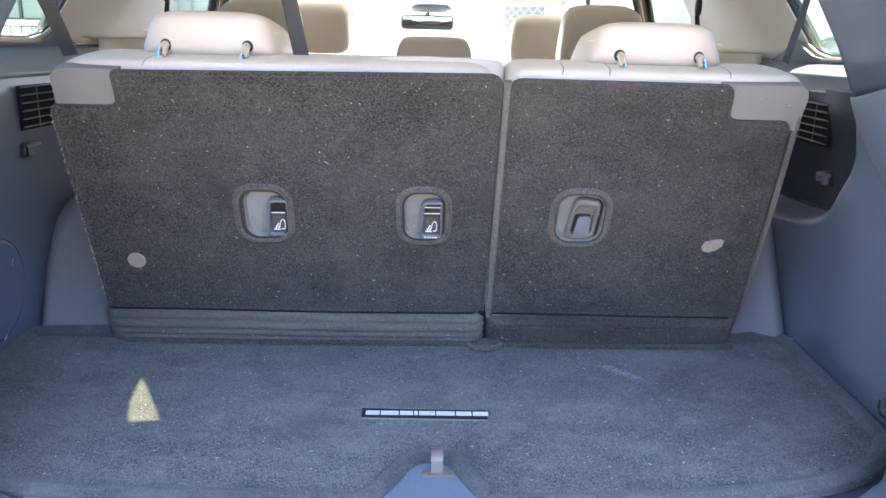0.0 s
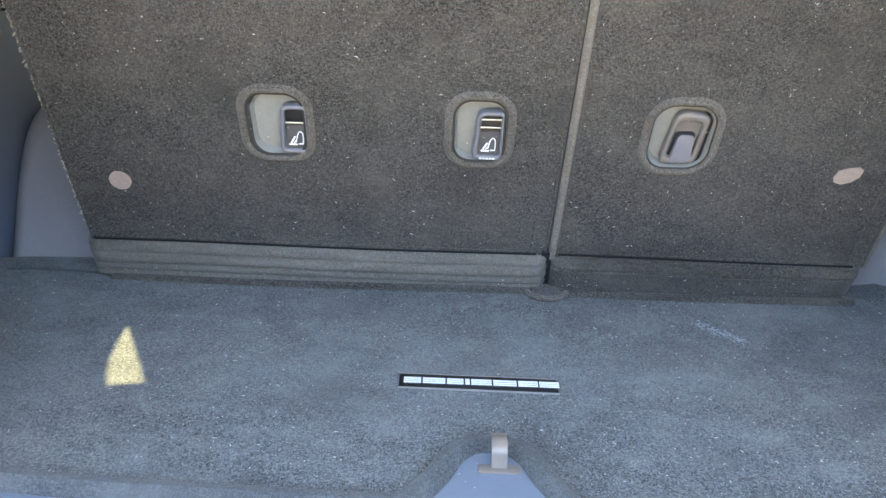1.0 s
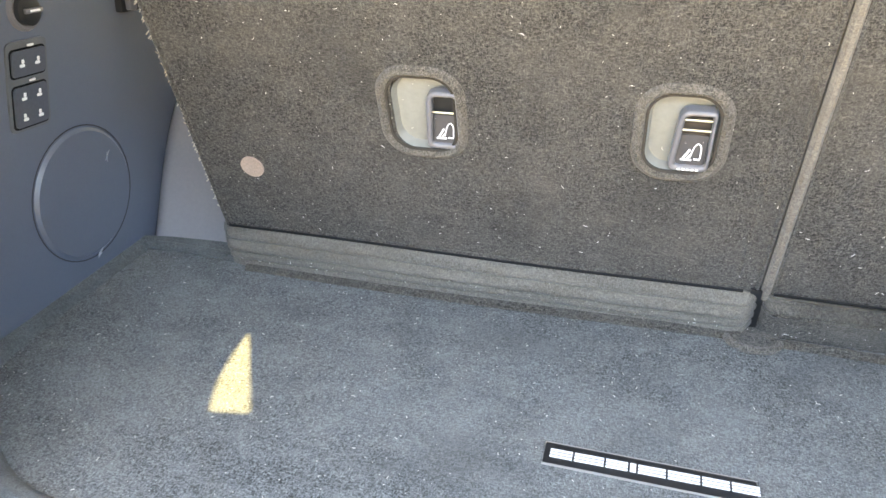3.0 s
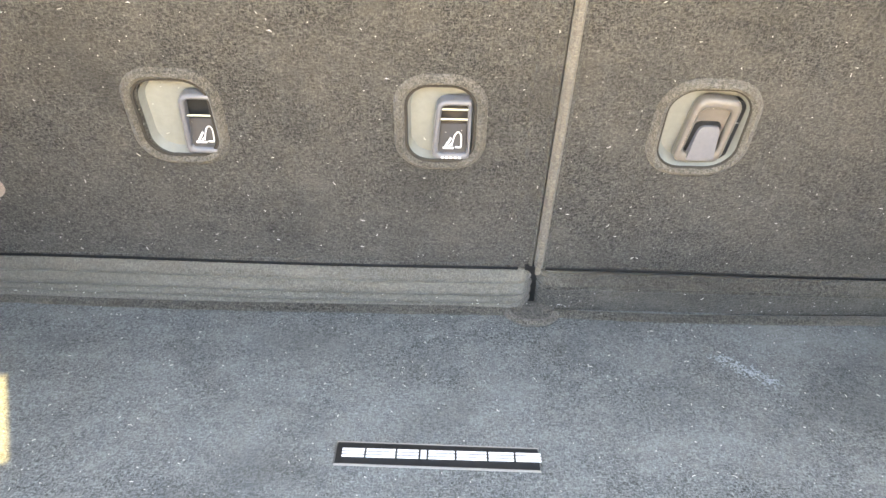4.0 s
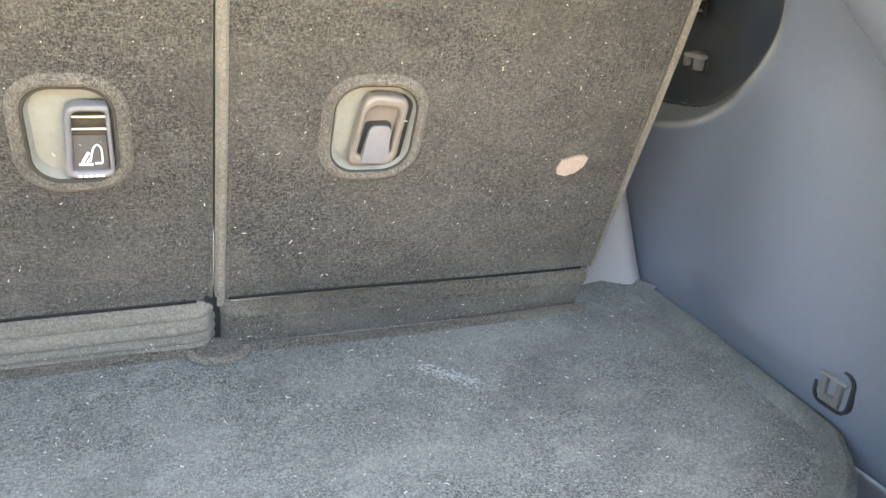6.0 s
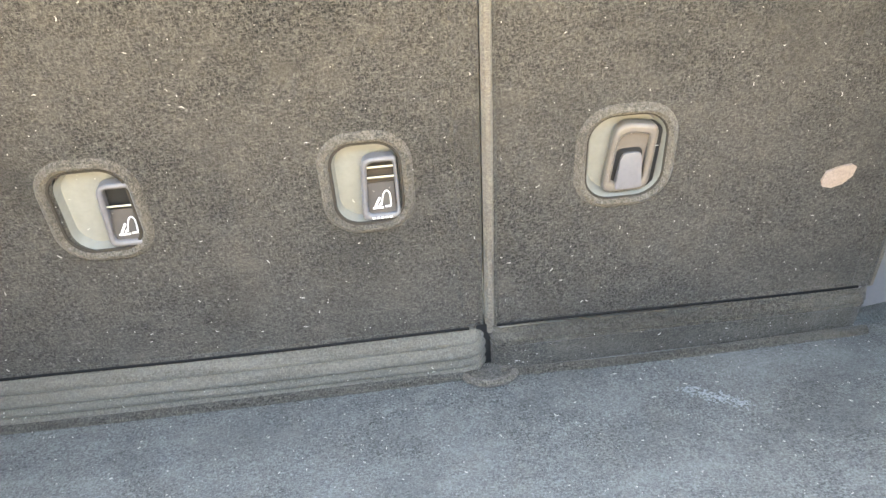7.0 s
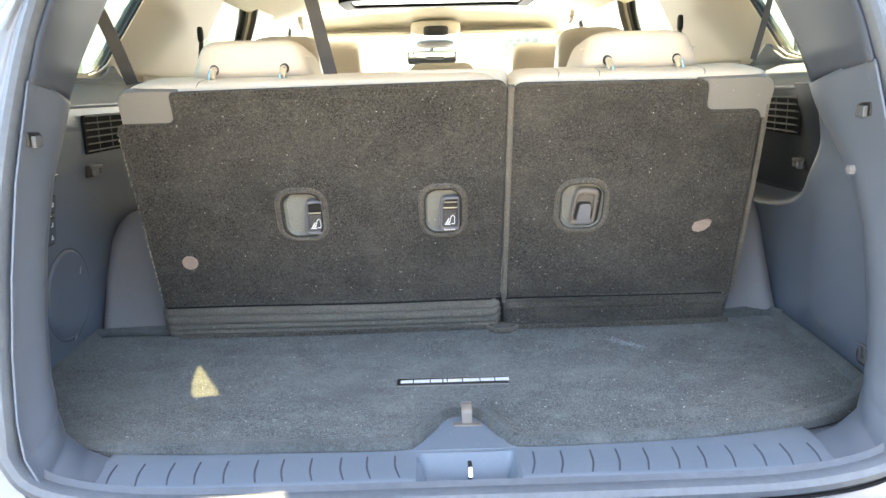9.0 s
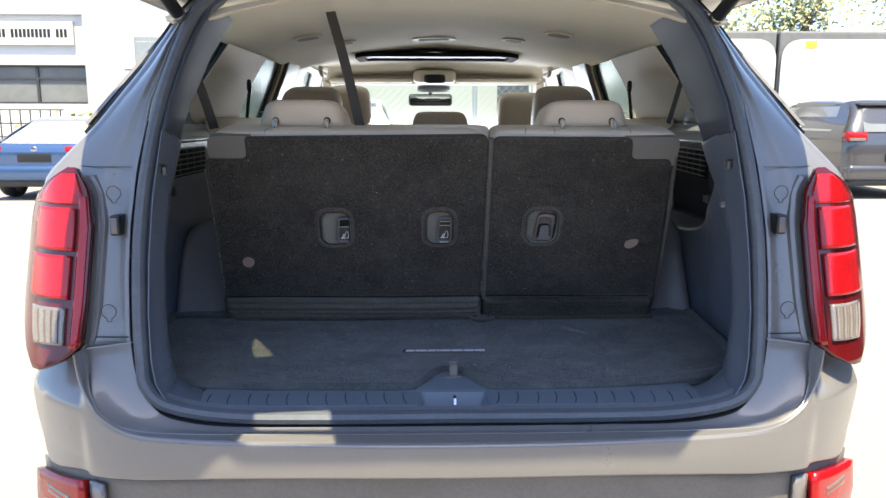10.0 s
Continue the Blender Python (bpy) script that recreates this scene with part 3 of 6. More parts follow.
def side_trim(s):
    def fn(u, v):
        xe, ze, zw = interp(v, EDGE_V, EDGE_X), interp(v, EDGE_V, EDGE_Z), interp(v, EDGE_V, WALL_Z)
        ye = open_y(ze) - 0.010
        low = 1 - smoothstep(v / 0.25)
        xc, yc = xe + 0.006 + 0.040 * low, ye + 0.118 + 0.020 * low + (0.022 if s < 0 else 0.095) * smoothstep((v - 0.62) / 0.38)
        yw = yc + 0.055
        if u < 0.30:
            # rounded band beside the opening, up to its crease
            t = u / 0.30
            z = ze + (zw - ze) * smoothstep(t)
            y = ye + (yc - ye) * t
            x = xe + (xc - xe) * t - 0.012 * math.sin(math.pi * t ** 1.5) * (1 - low)
        elif u < 0.42:
            # the return from the crease to the wall
            t = (u - 0.30) / 0.12
            z = zw
            y = yc + (yw - yc) * (0.25 * t + 0.75 * t ** 2.2)
            x = xc + (wall_x(s, zw) - xc) * math.sin(math.pi / 2 * t) ** 0.9
        else:
            t = (u - 0.42) / 0.58
            z = zw
            y = yw + (2.05 - yw) * t
            x = wall_x(s, z)
        k = smoothstep((u - 0.36) / 0.06)
        x += k * (0.084 * recess(s, y, z) - bulge(s, y, z))
        return Vector((s * x, y, z))
    trim = part("side_trim", grid(fn, 170, 130), NAVY, car, "scuffed navy grey moulded plastic side trim", mods=[("SOLIDIFY", (0.003, 0.0))])
    if s > 0:
        # panel that lines the pocket; the recess's shade is put into its colour
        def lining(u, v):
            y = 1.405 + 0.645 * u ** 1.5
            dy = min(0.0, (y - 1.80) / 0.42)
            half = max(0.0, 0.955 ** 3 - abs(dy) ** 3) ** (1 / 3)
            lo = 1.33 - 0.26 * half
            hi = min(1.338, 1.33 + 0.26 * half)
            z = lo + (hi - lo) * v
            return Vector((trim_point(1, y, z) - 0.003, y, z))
        part("pocket_panel", grid(lining, 60, 40), POCKET_SHADE, trim, "near-black grained panel lining the side pocket")
    # upper pillar trim
    def up(u, v):
        z = 1.373 - 0.034 * u + v * (1.70 - 1.373 + 0.034 * u)
        yo = open_y(1.373 + v * 0.327) - 0.006
        xin = ring_x(1.373 + v * 0.327) - 0.034
        x = xin + (0.014 - 0.01 * v) * smoothstep(u * 1.3) - 0.010 * math.sin(math.pi * u)
        return Vector((s * x, yo + u * ((0.140 if s < 0 else 0.208) + 0.10 * v), z))
    pil = part("pillar_trim", grid(up, 16, 24), NAVY_MATTE, car, "navy plastic upper pillar trim", mods=[("SOLIDIFY", (0.006, 0.0))])
    part("trim_seam", tube([up(u, 0.004) + Vector((-s * 0.002, 0, 0)) for u in (0.1, 0.4, 0.7, 0.98)], 0.0012, 6), BLACK, pil)
    # ledge under the window
    x0, y0 = (0.797, 1.40) if s < 0 else (0.778, 1.46)
    def led(u, v):
        a = v * math.pi / 2
        return Vector((s * (x0 - 0.004 + (0.872 - x0) * (1 - math.cos(a)) ** 0.9), y0 + 0.68 * u, 1.325 + 0.070 * math.sin(a)))
    part("window_ledge", grid(led, 12, 14), NAVY_GLOSS_LIT, trim, "rounded glossy navy ledge below the side glass", mods=[("SOLIDIFY", (0.004, 0.0))])
    # air vent with slats in the pocket, lying along the wall
    xa, xb = trim_point(s, 1.575, 1.27) - 0.003, trim_point(s, 1.86, 1.27) - 0.003
    lie = (xb - xa) / 0.285

    def along(bm):
        for v in bm.verts:
            v.co.x = s * (xa - 0.003 + lie * (v.co.y - 1.575)) + v.co.x
        return bm

    vent = part("side_vent", along(boxed((-0.003, 1.565, 1.226), (0.003, 1.90, 1.310), 0.002)), MATTE_BLACK, trim, "black louvred air vent")
    for k in range(6):
        bm = boxed((-0.009, 1.568, -0.0013), (0.004, 1.895, 0.0013), 0.0006, 1, Matrix.Translation((-s * 0.002, 0, 1.232 + k * 0.0150)) @ Matrix.Rotation(radians(18 * s), 4, "Y"))
        part("vent_slat", along(bm), SLAT, vent)
    for yy in (1.63, 1.70, 1.77, 1.84):
        part("vent_bar", along(boxed((-0.0045, yy - 0.001, 1.228), (0.0045, yy + 0.001, 1.308))), SLAT, vent)
    # bag hook
    hz = 1.162 if s > 0 else 1.189
    hx = s * (trim_point(s, 1.58, hz) - 0.006)
    hk = part("bag_hook", boxed((hx - 0.008, 1.560, hz - 0.014), (hx + 0.006, 1.604, hz + 0.014), 0.004), BLACK, trim, "small fold-out grey bag hook")
    bm = boxed((hx - s * 0.012 - 0.005, 1.566, hz - 0.010), (hx - s * 0.012 + 0.005, 1.580, hz + 0.010), 0.002)
    box(bm, (hx - s * 0.012 - 0.006, 1.562, hz + 0.006), (hx - s * 0.012 + 0.006, 1.602, hz + 0.012), 0.002)
    box(bm, (hx - s * 0.012 - 0.005, 1.594, hz - 0.007), (hx - s * 0.012 + 0.005, 1.602, hz + 0.010), 0.002)
    part("hook_arm", bm, ANCHOR_GREY, hk)
    # wheel arch cover, leaning forward
    if s < 0:
        prof = [(0.808, 0.780), (0.810, 0.860), (0.812, 0.950), (0.805, 1.020), (0.787, 1.058), (0.755, 1.079), (0.700, 1.090), (0.600, 1.092)]
    else:
        prof = [(0.760, 0.780), (0.754, 0.860), (0.750, 0.950), (0.748, 1.030), (0.735, 1.075), (0.705, 1.095), (0.660, 1.102), (0.600, 1.104)]
    prof = [(p.x, p.y) for p in smooth_path([(a, b, 0) for a, b in prof], 5)]
    def arch_fn(u, v):
        k = u * (len(prof) - 1)
        i = min(int(k), len(prof) - 2)
        a = prof[i][0] + (prof[i + 1][0] - prof[i][0]) * (k - i)
        b = prof[i][1] + (prof[i + 1][1] - prof[i][1]) * (k - i)
        # from the middle of the face out to its rim, round the edge and back
        r = 0.026
        if v < 0.5:
            f = v / 0.5
            ca, cb = 0.600 + (a - 0.600 - r) * f, 0.780 + (b - 0.780 - r) * f
            d = 0.010 * math.sin(math.pi * f) * smoothstep((b - 0.8) / 0.1)
        elif v < 0.75:
            q = (v - 0.5) / 0.25 * math.pi / 2
            ca, cb = a - r + r * math.sin(q), b - (r - r * math.sin(q)) * (1 if b > 0.80 else 0)
            d = r * (1 - math.cos(q))
        else:
            ca, cb, d = a, b, r + 0.40 * (v - 0.75) / 0.25
        return Vector((s * ca, 1.550 + 0.50 * (cb - 0.80) + d, cb))
    arch = part("wheel_arch_cover", grid(arch_fn, 60, 48), ARCH, trim, "smooth grey moulded wheel arch cover with a rounded edge", angle=60)
    # pillar clip
    cx, cy, cz = (-0.662, 1.090, 1.288) if s < 0 else (0.662, 1.112, 1.300)
    cl = part("pillar_clip", boxed((cx - 0.012, cy - 0.018, cz - 0.012), (cx + 0.012, cy + 0.018, cz + 0.010), 0.003), BLACK, trim, "black cargo cover clip")
    part("clip_tab", boxed((cx - s * 0.016 - 0.004, cy - 0.014, cz - 0.014), (cx - s * 0.016 + 0.004, cy + 0.010, cz + 0.004), 0.002), SLAT, cl)
    # tie-down ring in its cup
    ty, tz = (1.209, 0.852) if s > 0 else (1.226, 0.846)
    tx = s * (trim_point(s, ty, tz) - 0.001)
    def cup(u, v, d):
        return (tx - s * (0.003 + d), ty + u, tz + v)
    tie = part("tie_down", plate(rrect(0, 0, 0.050, 0.054, 0.014), [rrect(0, 0, 0.042, 0.046, 0.011)], cup, 0.006), BLACK, trim, "tie-down ring in a black moulded cup")
    part("cup", plate(rrect(0, 0, 0.042, 0.046, 0.010), [], lambda u, v, d: (tx - s * (0.0012 + d), ty + u, tz + v), 0.001), NAVY, tie)
    for yy in (-0.010, 0.010):
        part("bracket", boxed((tx - s * 0.004 - 0.004, ty + yy - 0.0035, tz - 0.019), (tx - s * 0.004 + 0.004, ty + yy + 0.0035, tz + 0.012), 0.002), DARK_GREY, tie)
    part("bracket_foot", boxed((tx - s * 0.003 - 0.003, ty - 0.013, tz - 0.021), (tx - s * 0.003 + 0.003, ty + 0.013, tz - 0.010), 0.002), DARK_GREY, tie)
    part("ring_bar", tube([(tx - s * 0.005, ty - 0.018, tz + 0.012), (tx - s * 0.007, ty, tz + 0.014), (tx - s * 0.005, ty + 0.018, tz + 0.012)], 0.0026), ANCHOR_GREY, tie)
    return trim


trims = {s: side_trim(s) for s in (-1, 1)}

# the right wall carries a protruding fastener, the left wall the switches, socket and access cover
rt, lt = trims[1], trims[-1]
part("wall_fastener", lathe([(0.0, -0.028), (0.008, -0.028), (0.009, -0.012), (0.005, -0.012), (0.005, -0.002), (0.013, -0.002), (0.013, 0.004)], (0.672, 1.130, 1.200), "x", 6), WELL, rt, "grey screw-in fastener with a hexagonal head")


def on_left(y, z, d=0.0):
    return Vector((-(trim_point(-1, y, z) - d), y, z))


# round access cover, its edge slightly proud of the wall
def cover_ring(k):
    return [(1.446 + 0.096 * k * math.cos(a), 0.943 + 0.096 * k * math.sin(a)) for a in np.linspace(0, 2 * math.pi, 49)[:-1]]


cv = part("access_cover", grid(lambda u, v: on_left(*cover_ring(0.02 + 0.98 * v)[int(round(u * 48)) % 48], 0.0055 - 0.0055 * smoothstep((v - 0.93) / 0.07)), 48, 30, close_u=True), NAVY, lt, "round access cover in the trim")
part("cover_groove", sweep([on_left(a, b, 0.0003) for a, b in cover_ring(1.015)], circle(0.0016, 6), lambda p: (1, 0, 0), closed=True), BLACK, cv)


# seat folding switches
def plate_at(u, v):
    """The switch plate leans back with height: across and up from its middle."""
    return 1.380 + u + 0.13 * v, 1.113 + v


def sw_place(lift):
    return lambda u, v, d: on_left(*plate_at(u, v), lift + d)


sw = part("switch_plate", plate(rrect(0, 0, 0.066, 0.108, 0.008), [], sw_place(0.004), 0.006), SLAT, lt, "dark plate of seat folding switches")
for cz, nrow in ((0.028, 1), (-0.024, 2)):
    hh = 0.030 if nrow == 1 else 0.048
    part("switch_gap", plate(rrect(0, cz, 0.058, hh + 0.005, 0.006), [], sw_place(0.0052), 0.002), MATTE_BLACK, sw)
    part("switch", plate(rrect(0, cz, 0.054, hh, 0.005), [], sw_place(0.0075), 0.004), mat("switch_grey", (0.068, 0.080, 0.104), 0.45, 0, 0.3, 260), sw, "dark grey rocker switches with white seat symbols")
    for r in range(nrow):
        for k in (-1, 1):
            u0, v0 = k * 0.0125, cz + (0.0125 - 0.025 * r if nrow == 2 else 0)
            bm = plate(rrect(u0, v0 - 0.0025, 0.0075, 0.0035, 0.001, 2), [], sw_place(0.0088), 0.001)
            bm2 = plate(rrect(u0 + 0.0012 * (1 - 2 * r), v0 + 0.0022, 0.0035, 0.005, 0.001, 2), [], sw_place(0.0088), 0.001)
            me = bpy.data.meshes.new("tmp")
            bm2.to_mesh(me)
            bm2.free()
            bm.from_mesh(me)
            bpy.data.meshes.remove(me)
            part("seat_symbol", bm, WHITE_PRINT, sw)
for z0 in (0.048, 0.0065):
    part("legend_bar", plate(rrect(0.002, z0, 0.010, 0.0028, 0.001, 2), [], sw_place(0.0088), 0.001), WHITE_PRINT, sw)
# power socket with its cap
pc = on_left(1.392, 1.201, 0.0)
so_ = part("power_socket", lathe([(0.0, 0.014), (0.013, 0.014), (0.018, 0.012), (0.020, 0.0), (0.020, -0.006)], pc, "x", 20), BLACK, lt, "round black power socket with a lettered cap")
part("chrome_ring", lathe([(0.019, 0.006), (0.0225, 0.007), (0.025, 0.003), (0.025, -0.003)], pc, "x", 24), ANCHOR_GREY, so_, "satin ring round the socket")
part("cap_lever", boxed(pc + Vector((0.012, -0.012, -0.003)), pc + Vector((0.018, 0.016, 0.003)), 0.0015), ANCHOR_GREY, so_)
part("legend_bar", boxed(pc + Vector((0.018, -0.006, -0.0012)), pc + Vector((0.0186, 0.010, 0.0012))), WHITE_PRINT, so_)
# small clip on the left wall
c0 = on_left(1.290, 1.154)
part("wall_clip", boxed(c0 - Vector((0.004, 0.010, 0.012)), c0 + Vector((0.012, 0.008, 0.012)), 0.003), ANCHOR_GREY, lt, "small grey trim clip")

# pale scuffs and scratches on the walls
SCUFF = mat("pale_scuff", (0.42, 0.43, 0.45), 0.7, 0, 0.6, 400, second=(0.12, 0.135, 0.17))
scuff_rng = random.Random(21)
for s, y0, z0, ln, tilt in ((-1, 1.322, 1.041, 0.012, 0.5), (-1, 1.496, 0.984, 0.010, 1.1), (-1, 1.451, 0.850, 0.011, 0.6), (-1, 1.318, 1.128, 0.006, 0.2), (-1, 1.31, 0.91, 0.008, 1.3),
                            (1, 1.382, 0.998, 0.006, 1.4), (1, 1.430, 0.935, 0.007, 0.3), (1, 1.274, 0.868, 0.015, 1.45), (1, 1.315, 1.088, 0.005, 0.4), (1, 1.482, 0.969, 0.005, 0.2), (1, 1.36, 0.93, 0.009, 1.2)):
    bm = bmesh.new()
    lift = 0.006 if s < 0 and math.hypot(y0 - 1.446, z0 - 0.943) < 0.094 else 0.0005
    for k in range(5):
        y, z = y0 + scuff_rng.gauss(0, 0.0022), z0 + scuff_rng.gauss(0, 0.0022)
        l1, a = ln * scuff_rng.uniform(0.25, 0.7), tilt + scuff_rng.gauss(0, 0.25)
        pts = [Vector((s * (trim_point(s, y + f * l1 * math.cos(a), z + f * l1 * math.sin(a)) - lift), y + f * l1 * math.cos(a), z + f * l1 * math.sin(a))) for f in (-1, 0, 1)]
        tube(pts, scuff_rng.uniform(0.0003, 0.0007), 4, 0, bm)
    part("scuff", bm, SCUFF, lt if s < 0 else rt)

# ---- cargo floor and sill ----
bm = bmesh.new()
box(bm, (-0.84, 1.00, 0.70), (0.80, 2.2, 0.772))
part("cargo_floor", bm, NAVY, car, "dark board below the cargo mat")


def sill_fn(u, v):
    x = -0.565 + 1.13 * u
    a = abs(x)
    pts = ((0.893, 0.768), (0.900, 0.780), (0.918, 0.7865), (1.00, 0.786), (1.06, 0.7815), (1.20, 0.775))
    y = interp(v, np.linspace(0, 1, len(pts)), [p[0] for p in pts])
    z = interp(v, np.linspace(0, 1, len(pts)), [p[1] for p in pts])
    y += 0.012 * smoothstep((a - 0.40) / 0.13) * (1 - v)
    p = smoothstep((0.078 - abs(x - 0.002)) / 0.016) * smoothstep((y - 0.905) / 0.012) * smoothstep((1.000 - y) / 0.022)
    z -= 0.050 * p
    return Vector((x, y, z))


sill = part("sill_plate", grid(sill_fn, 221, 48), SILL, car, "blue-grey ribbed plastic loading sill, scratched", mods=[("SOLIDIFY", (0.003, 0.0))])
# raised tongue between the two parts of the sill, into the mat's notch
tong = [(-0.085, 1.005), (-0.06, 1.045), (-0.040, 1.09), (-0.022, 1.115), (0.02, 1.118), (0.040, 1.10), (0.060, 1.05), (0.085, 1.005)]
tong = [(p.x, p.y) for p in smooth_path([(a, b, 0) for a, b in tong], 4)]
part("sill_tongue", plate(tong, [], lambda u, v, d: (u, v, floor_z(v) + 0.001 + d), 0.02), SILL, sill, "smooth blue-grey tongue at the lock", mods=[("BEVEL", (0.003, 2))])
for k in range(28):
    x = -0.585 + k * 0.0432 + (0.0 if k % 3 else 0.003)
    if abs(x) < 0.10 or abs(x) > 0.56:
        continue
    rib = [(x + (0.010 if x < 0 else -0.010), 0.922, 0.7872), (x + (0.002 if x < 0 else -0.002), 0.955, 0.7875), (x, 0.990, 0.7870)]
    part("sill_rib", sweep(smooth_path(rib, 3), circle(0.0018, 6), (0, 0, 1)), NAVY_MATTE, sill)
# striker loop in the pocket
part("striker", tube([(0.005, 0.925, 0.737), (0.005, 0.925, 0.785), (0.005, 0.932, 0.793), (0.005, 0.950, 0.793), (0.005, 0.957, 0.785), (0.005, 0.957, 0.737)], 0.0042, 8), CHROME, sill, "bright steel lock striker")


# ---- cabin shell ----
def side_point(s, y, h, off=0.0):
    """A point of the side glass plane: h = 0 at the belt line, 1 at the roof rail."""
    x = 0.845 + (0.640 - 0.845) * h + off
    if y > 3.3:
        x -= 0.05 * ((y - 3.3) / 1.2) ** 2
    return Vector((s * x, y, 1.385 + (1.665 - 1.385) * h - 0.05 * max(0.0, (y - 3.2)) ** 1.5 * h))


QW = [(1.28, 0.05), (1.71, 0.05), (1.75, 0.08), (1.77, 0.14), (1.765, 0.84), (1.75, 0.91), (1.72, 0.94), (1.50, 0.94), (1.45, 0.88)]
W2 = [(2.54, 0.03), (3.02, 0.03), (3.03, 0.06), (2.89, 0.37), (2.72, 0.76), (2.63, 0.92), (2.59, 0.95), (2.34, 0.95), (2.315, 0.92), (2.34, 0.70), (2.39, 0.40)]
W1 = [(3.36, 0.04), (3.78, 0.04), (3.66, 0.60), (3.48, 0.90), (3.30, 0.92), (3.30, 0.75)]


def side_wall(s):
    outer = [(1.22, 0.0), (4.45, 0.0), (4.30, 0.30), (3.70, 1.0), (1.36, 1.0)]
    inner = part("side_lining", plate(outer, [QW, W2, W1], lambda u, v, d: side_point(s, u, v, d), 0.010), BEIGE_TRIM, car, "beige moulded upper side lining")
    def wider(ring, k=1.08):
        ym, hm = (min(p[0] for p in ring) + max(p[0] for p in ring)) / 2, (min(p[1] for p in ring) + max(p[1] for p in ring)) / 2
        return [(ym + (a - ym) * k, hm + (b - hm) * k) for a, b in ring]
    part("roof_side", plate(outer, [wider(QW), wider(W2, 1.10), wider(W1, 1.06)], lambda u, v, d: side_point(s, u, v, d + 0.034), 0.010), PAINT, car, "slate metallic window surround")
    for nm, ring, gm in (("quarter_glass", QW, GLASS), ("rear_door_glass", W2, TINT), ("front_door_glass", W1, GLASS)):
        cy = sum(p[0] for p in ring) / len(ring)
        ch = sum(p[1] for p in ring) / len(ring)
        big = [(cy + (a - cy) * 1.04, ch + (b - ch) * 1.05) for a, b in ring]
        g = part(nm, plate(big, [], lambda u, v, d: side_point(s, u, v, d + 0.012), 0.004), gm, car, "greenish tinted side glass", smooth=False)
        g.visible_shadow = False
        path = [side_point(s, a, b, -0.002) for a, b in ring]
        part("glass_edge", sweep(path, circle(0.004, 6), (1, 0, 0.3), closed=True), BLACK, g, "black edge of the side glass")
    far_frame = [(3.035, -0.02), (3.16, -0.02), (3.15, 0.10), (3.08, 0.42), (3.0, 0.72), (2.92, 0.93), (2.86, 1.0), (2.30, 1.0), (2.315, 0.957), (2.595, 0.957), (2.638, 0.92), (2.728, 0.76), (2.898, 0.37), (3.038, 0.06)]
    part("rear_door_frame", plate(far_frame, [], lambda u, v, d: side_point(s, u, v, d - 0.012), 0.022), BLACK, car, "black rear door window frame", smooth=False, mods=[("BEVEL", (0.006, 2))])
    # navy trim that rises past the quarter glass
    rise = [(1.27, -0.04), (2.03, -0.04), (1.98, 0.0), (1.88, 0.085), (1.795, 0.175), (1.785, 0.17), (1.775, 0.11), (1.755, 0.055), (1.72, 0.035), (1.275, 0.035)] if s > 0 else [(1.27, -0.04), (1.96, -0.04), (1.90, 0.01), (1.84, 0.065), (1.785, 0.125), (1.775, 0.12), (1.768, 0.07), (1.75, 0.03), (1.72, 0.02), (1.275, 0.02)]
    part("lower_window_trim", plate(rise, [], lambda u, v, d: side_point(s, u, v, d - 0.014), 0.010), NAVY_GLOSS_LIT, inner, "navy trim rising past the side glass", smooth=False, mods=[("BEVEL", (0.003, 2))])
    # inner door lining below the belt, beige over dark
    part("door_lining", grid(lambda u, v: Vector((s * (0.80 + 0.02 * math.sin(math.pi * v)), 2.0 + 2.5 * u, 0.55 + 0.85 * v)), 8, 8), BEIGE_TRIM, car, "beige door lining", mods=[("SOLIDIFY", (0.02, 0.0))])
    # outer flank
    def flank(u, v):
        y = 1.30 + 4.3 * u
        z = 0.34 + v * 1.05
        x = interp(z, (0.34, 0.6, 0.95, 1.20, 1.39), (0.90, 0.955, 0.965, 0.94, 0.905))
        x *= 1 - 0.16 * smoothstep((y - 4.9) / 0.7) ** 2
        if z > 1.10:
            z = min(z, 1.39 - 0.30 * smoothstep((y - 4.2) / 1.2))
        return Vector((s * x, y, z))
    part("body_side", grid(flank, 60, 24), PAINT, car, "slate metallic body side", mods=[("SOLIDIFY", (0.004, 0.0))])


for s in (-1, 1):
    side_wall(s)


def roof_fn(lift, wide, y0, y1):
    def fn(u, v):
        x = -wide + 2 * wide * u
        y = y0 + (y1 - y0) * v
        k = abs(x) / wide
        z = 1.714 + lift - (0.055 * k ** 3 + 0.035 * k) * (1 - 0.75 * smoothstep((y - 3.0) / 0.6)) - 0.17 * max(0.0, y - 3.15) ** 2
        return Vector((x, y, z))
    return fn


# headliner with its rounded rear edge
part("headliner", grid(roof_fn(0.0, 0.665, 1.215, 3.85), 41, 40), HEADLINER, car, "cream cloth headliner", mods=[("SOLIDIFY", (0.012, 1.0))])
edge = [roof_fn(0.0, 0.60, 1.215, 3.85)(u, 0.0) for u in np.linspace(0, 1, 31)]
part("headliner_edge", sweep(edge, [(-0.03, -0.004), (-0.03, 0.01), (-0.008, 0.012), (0.004, 0.004), (0.010, -0.004), (0.002, -0.008)], (0, 0, 1)), BEIGE_TRIM, car, "beige rear edge of the headliner")
part("roof_panel", grid(roof_fn(0.055, 0.72, 1.19, 3.95), 31, 30), PAINT, car, "slate metallic roof panel", mods=[("SOLIDIFY", (0.004, 0.0))])
# unseen bars added to keep the sun from entering by the quarter glass
for k in (-1, 1):
    part("roof_rail", boxed((k * 0.757 - 0.050, 1.24, 1.700), (k * 0.757 + 0.050, 3.60, 1.745), 0.012), BLACK, car, "black roof rail with its plinth")
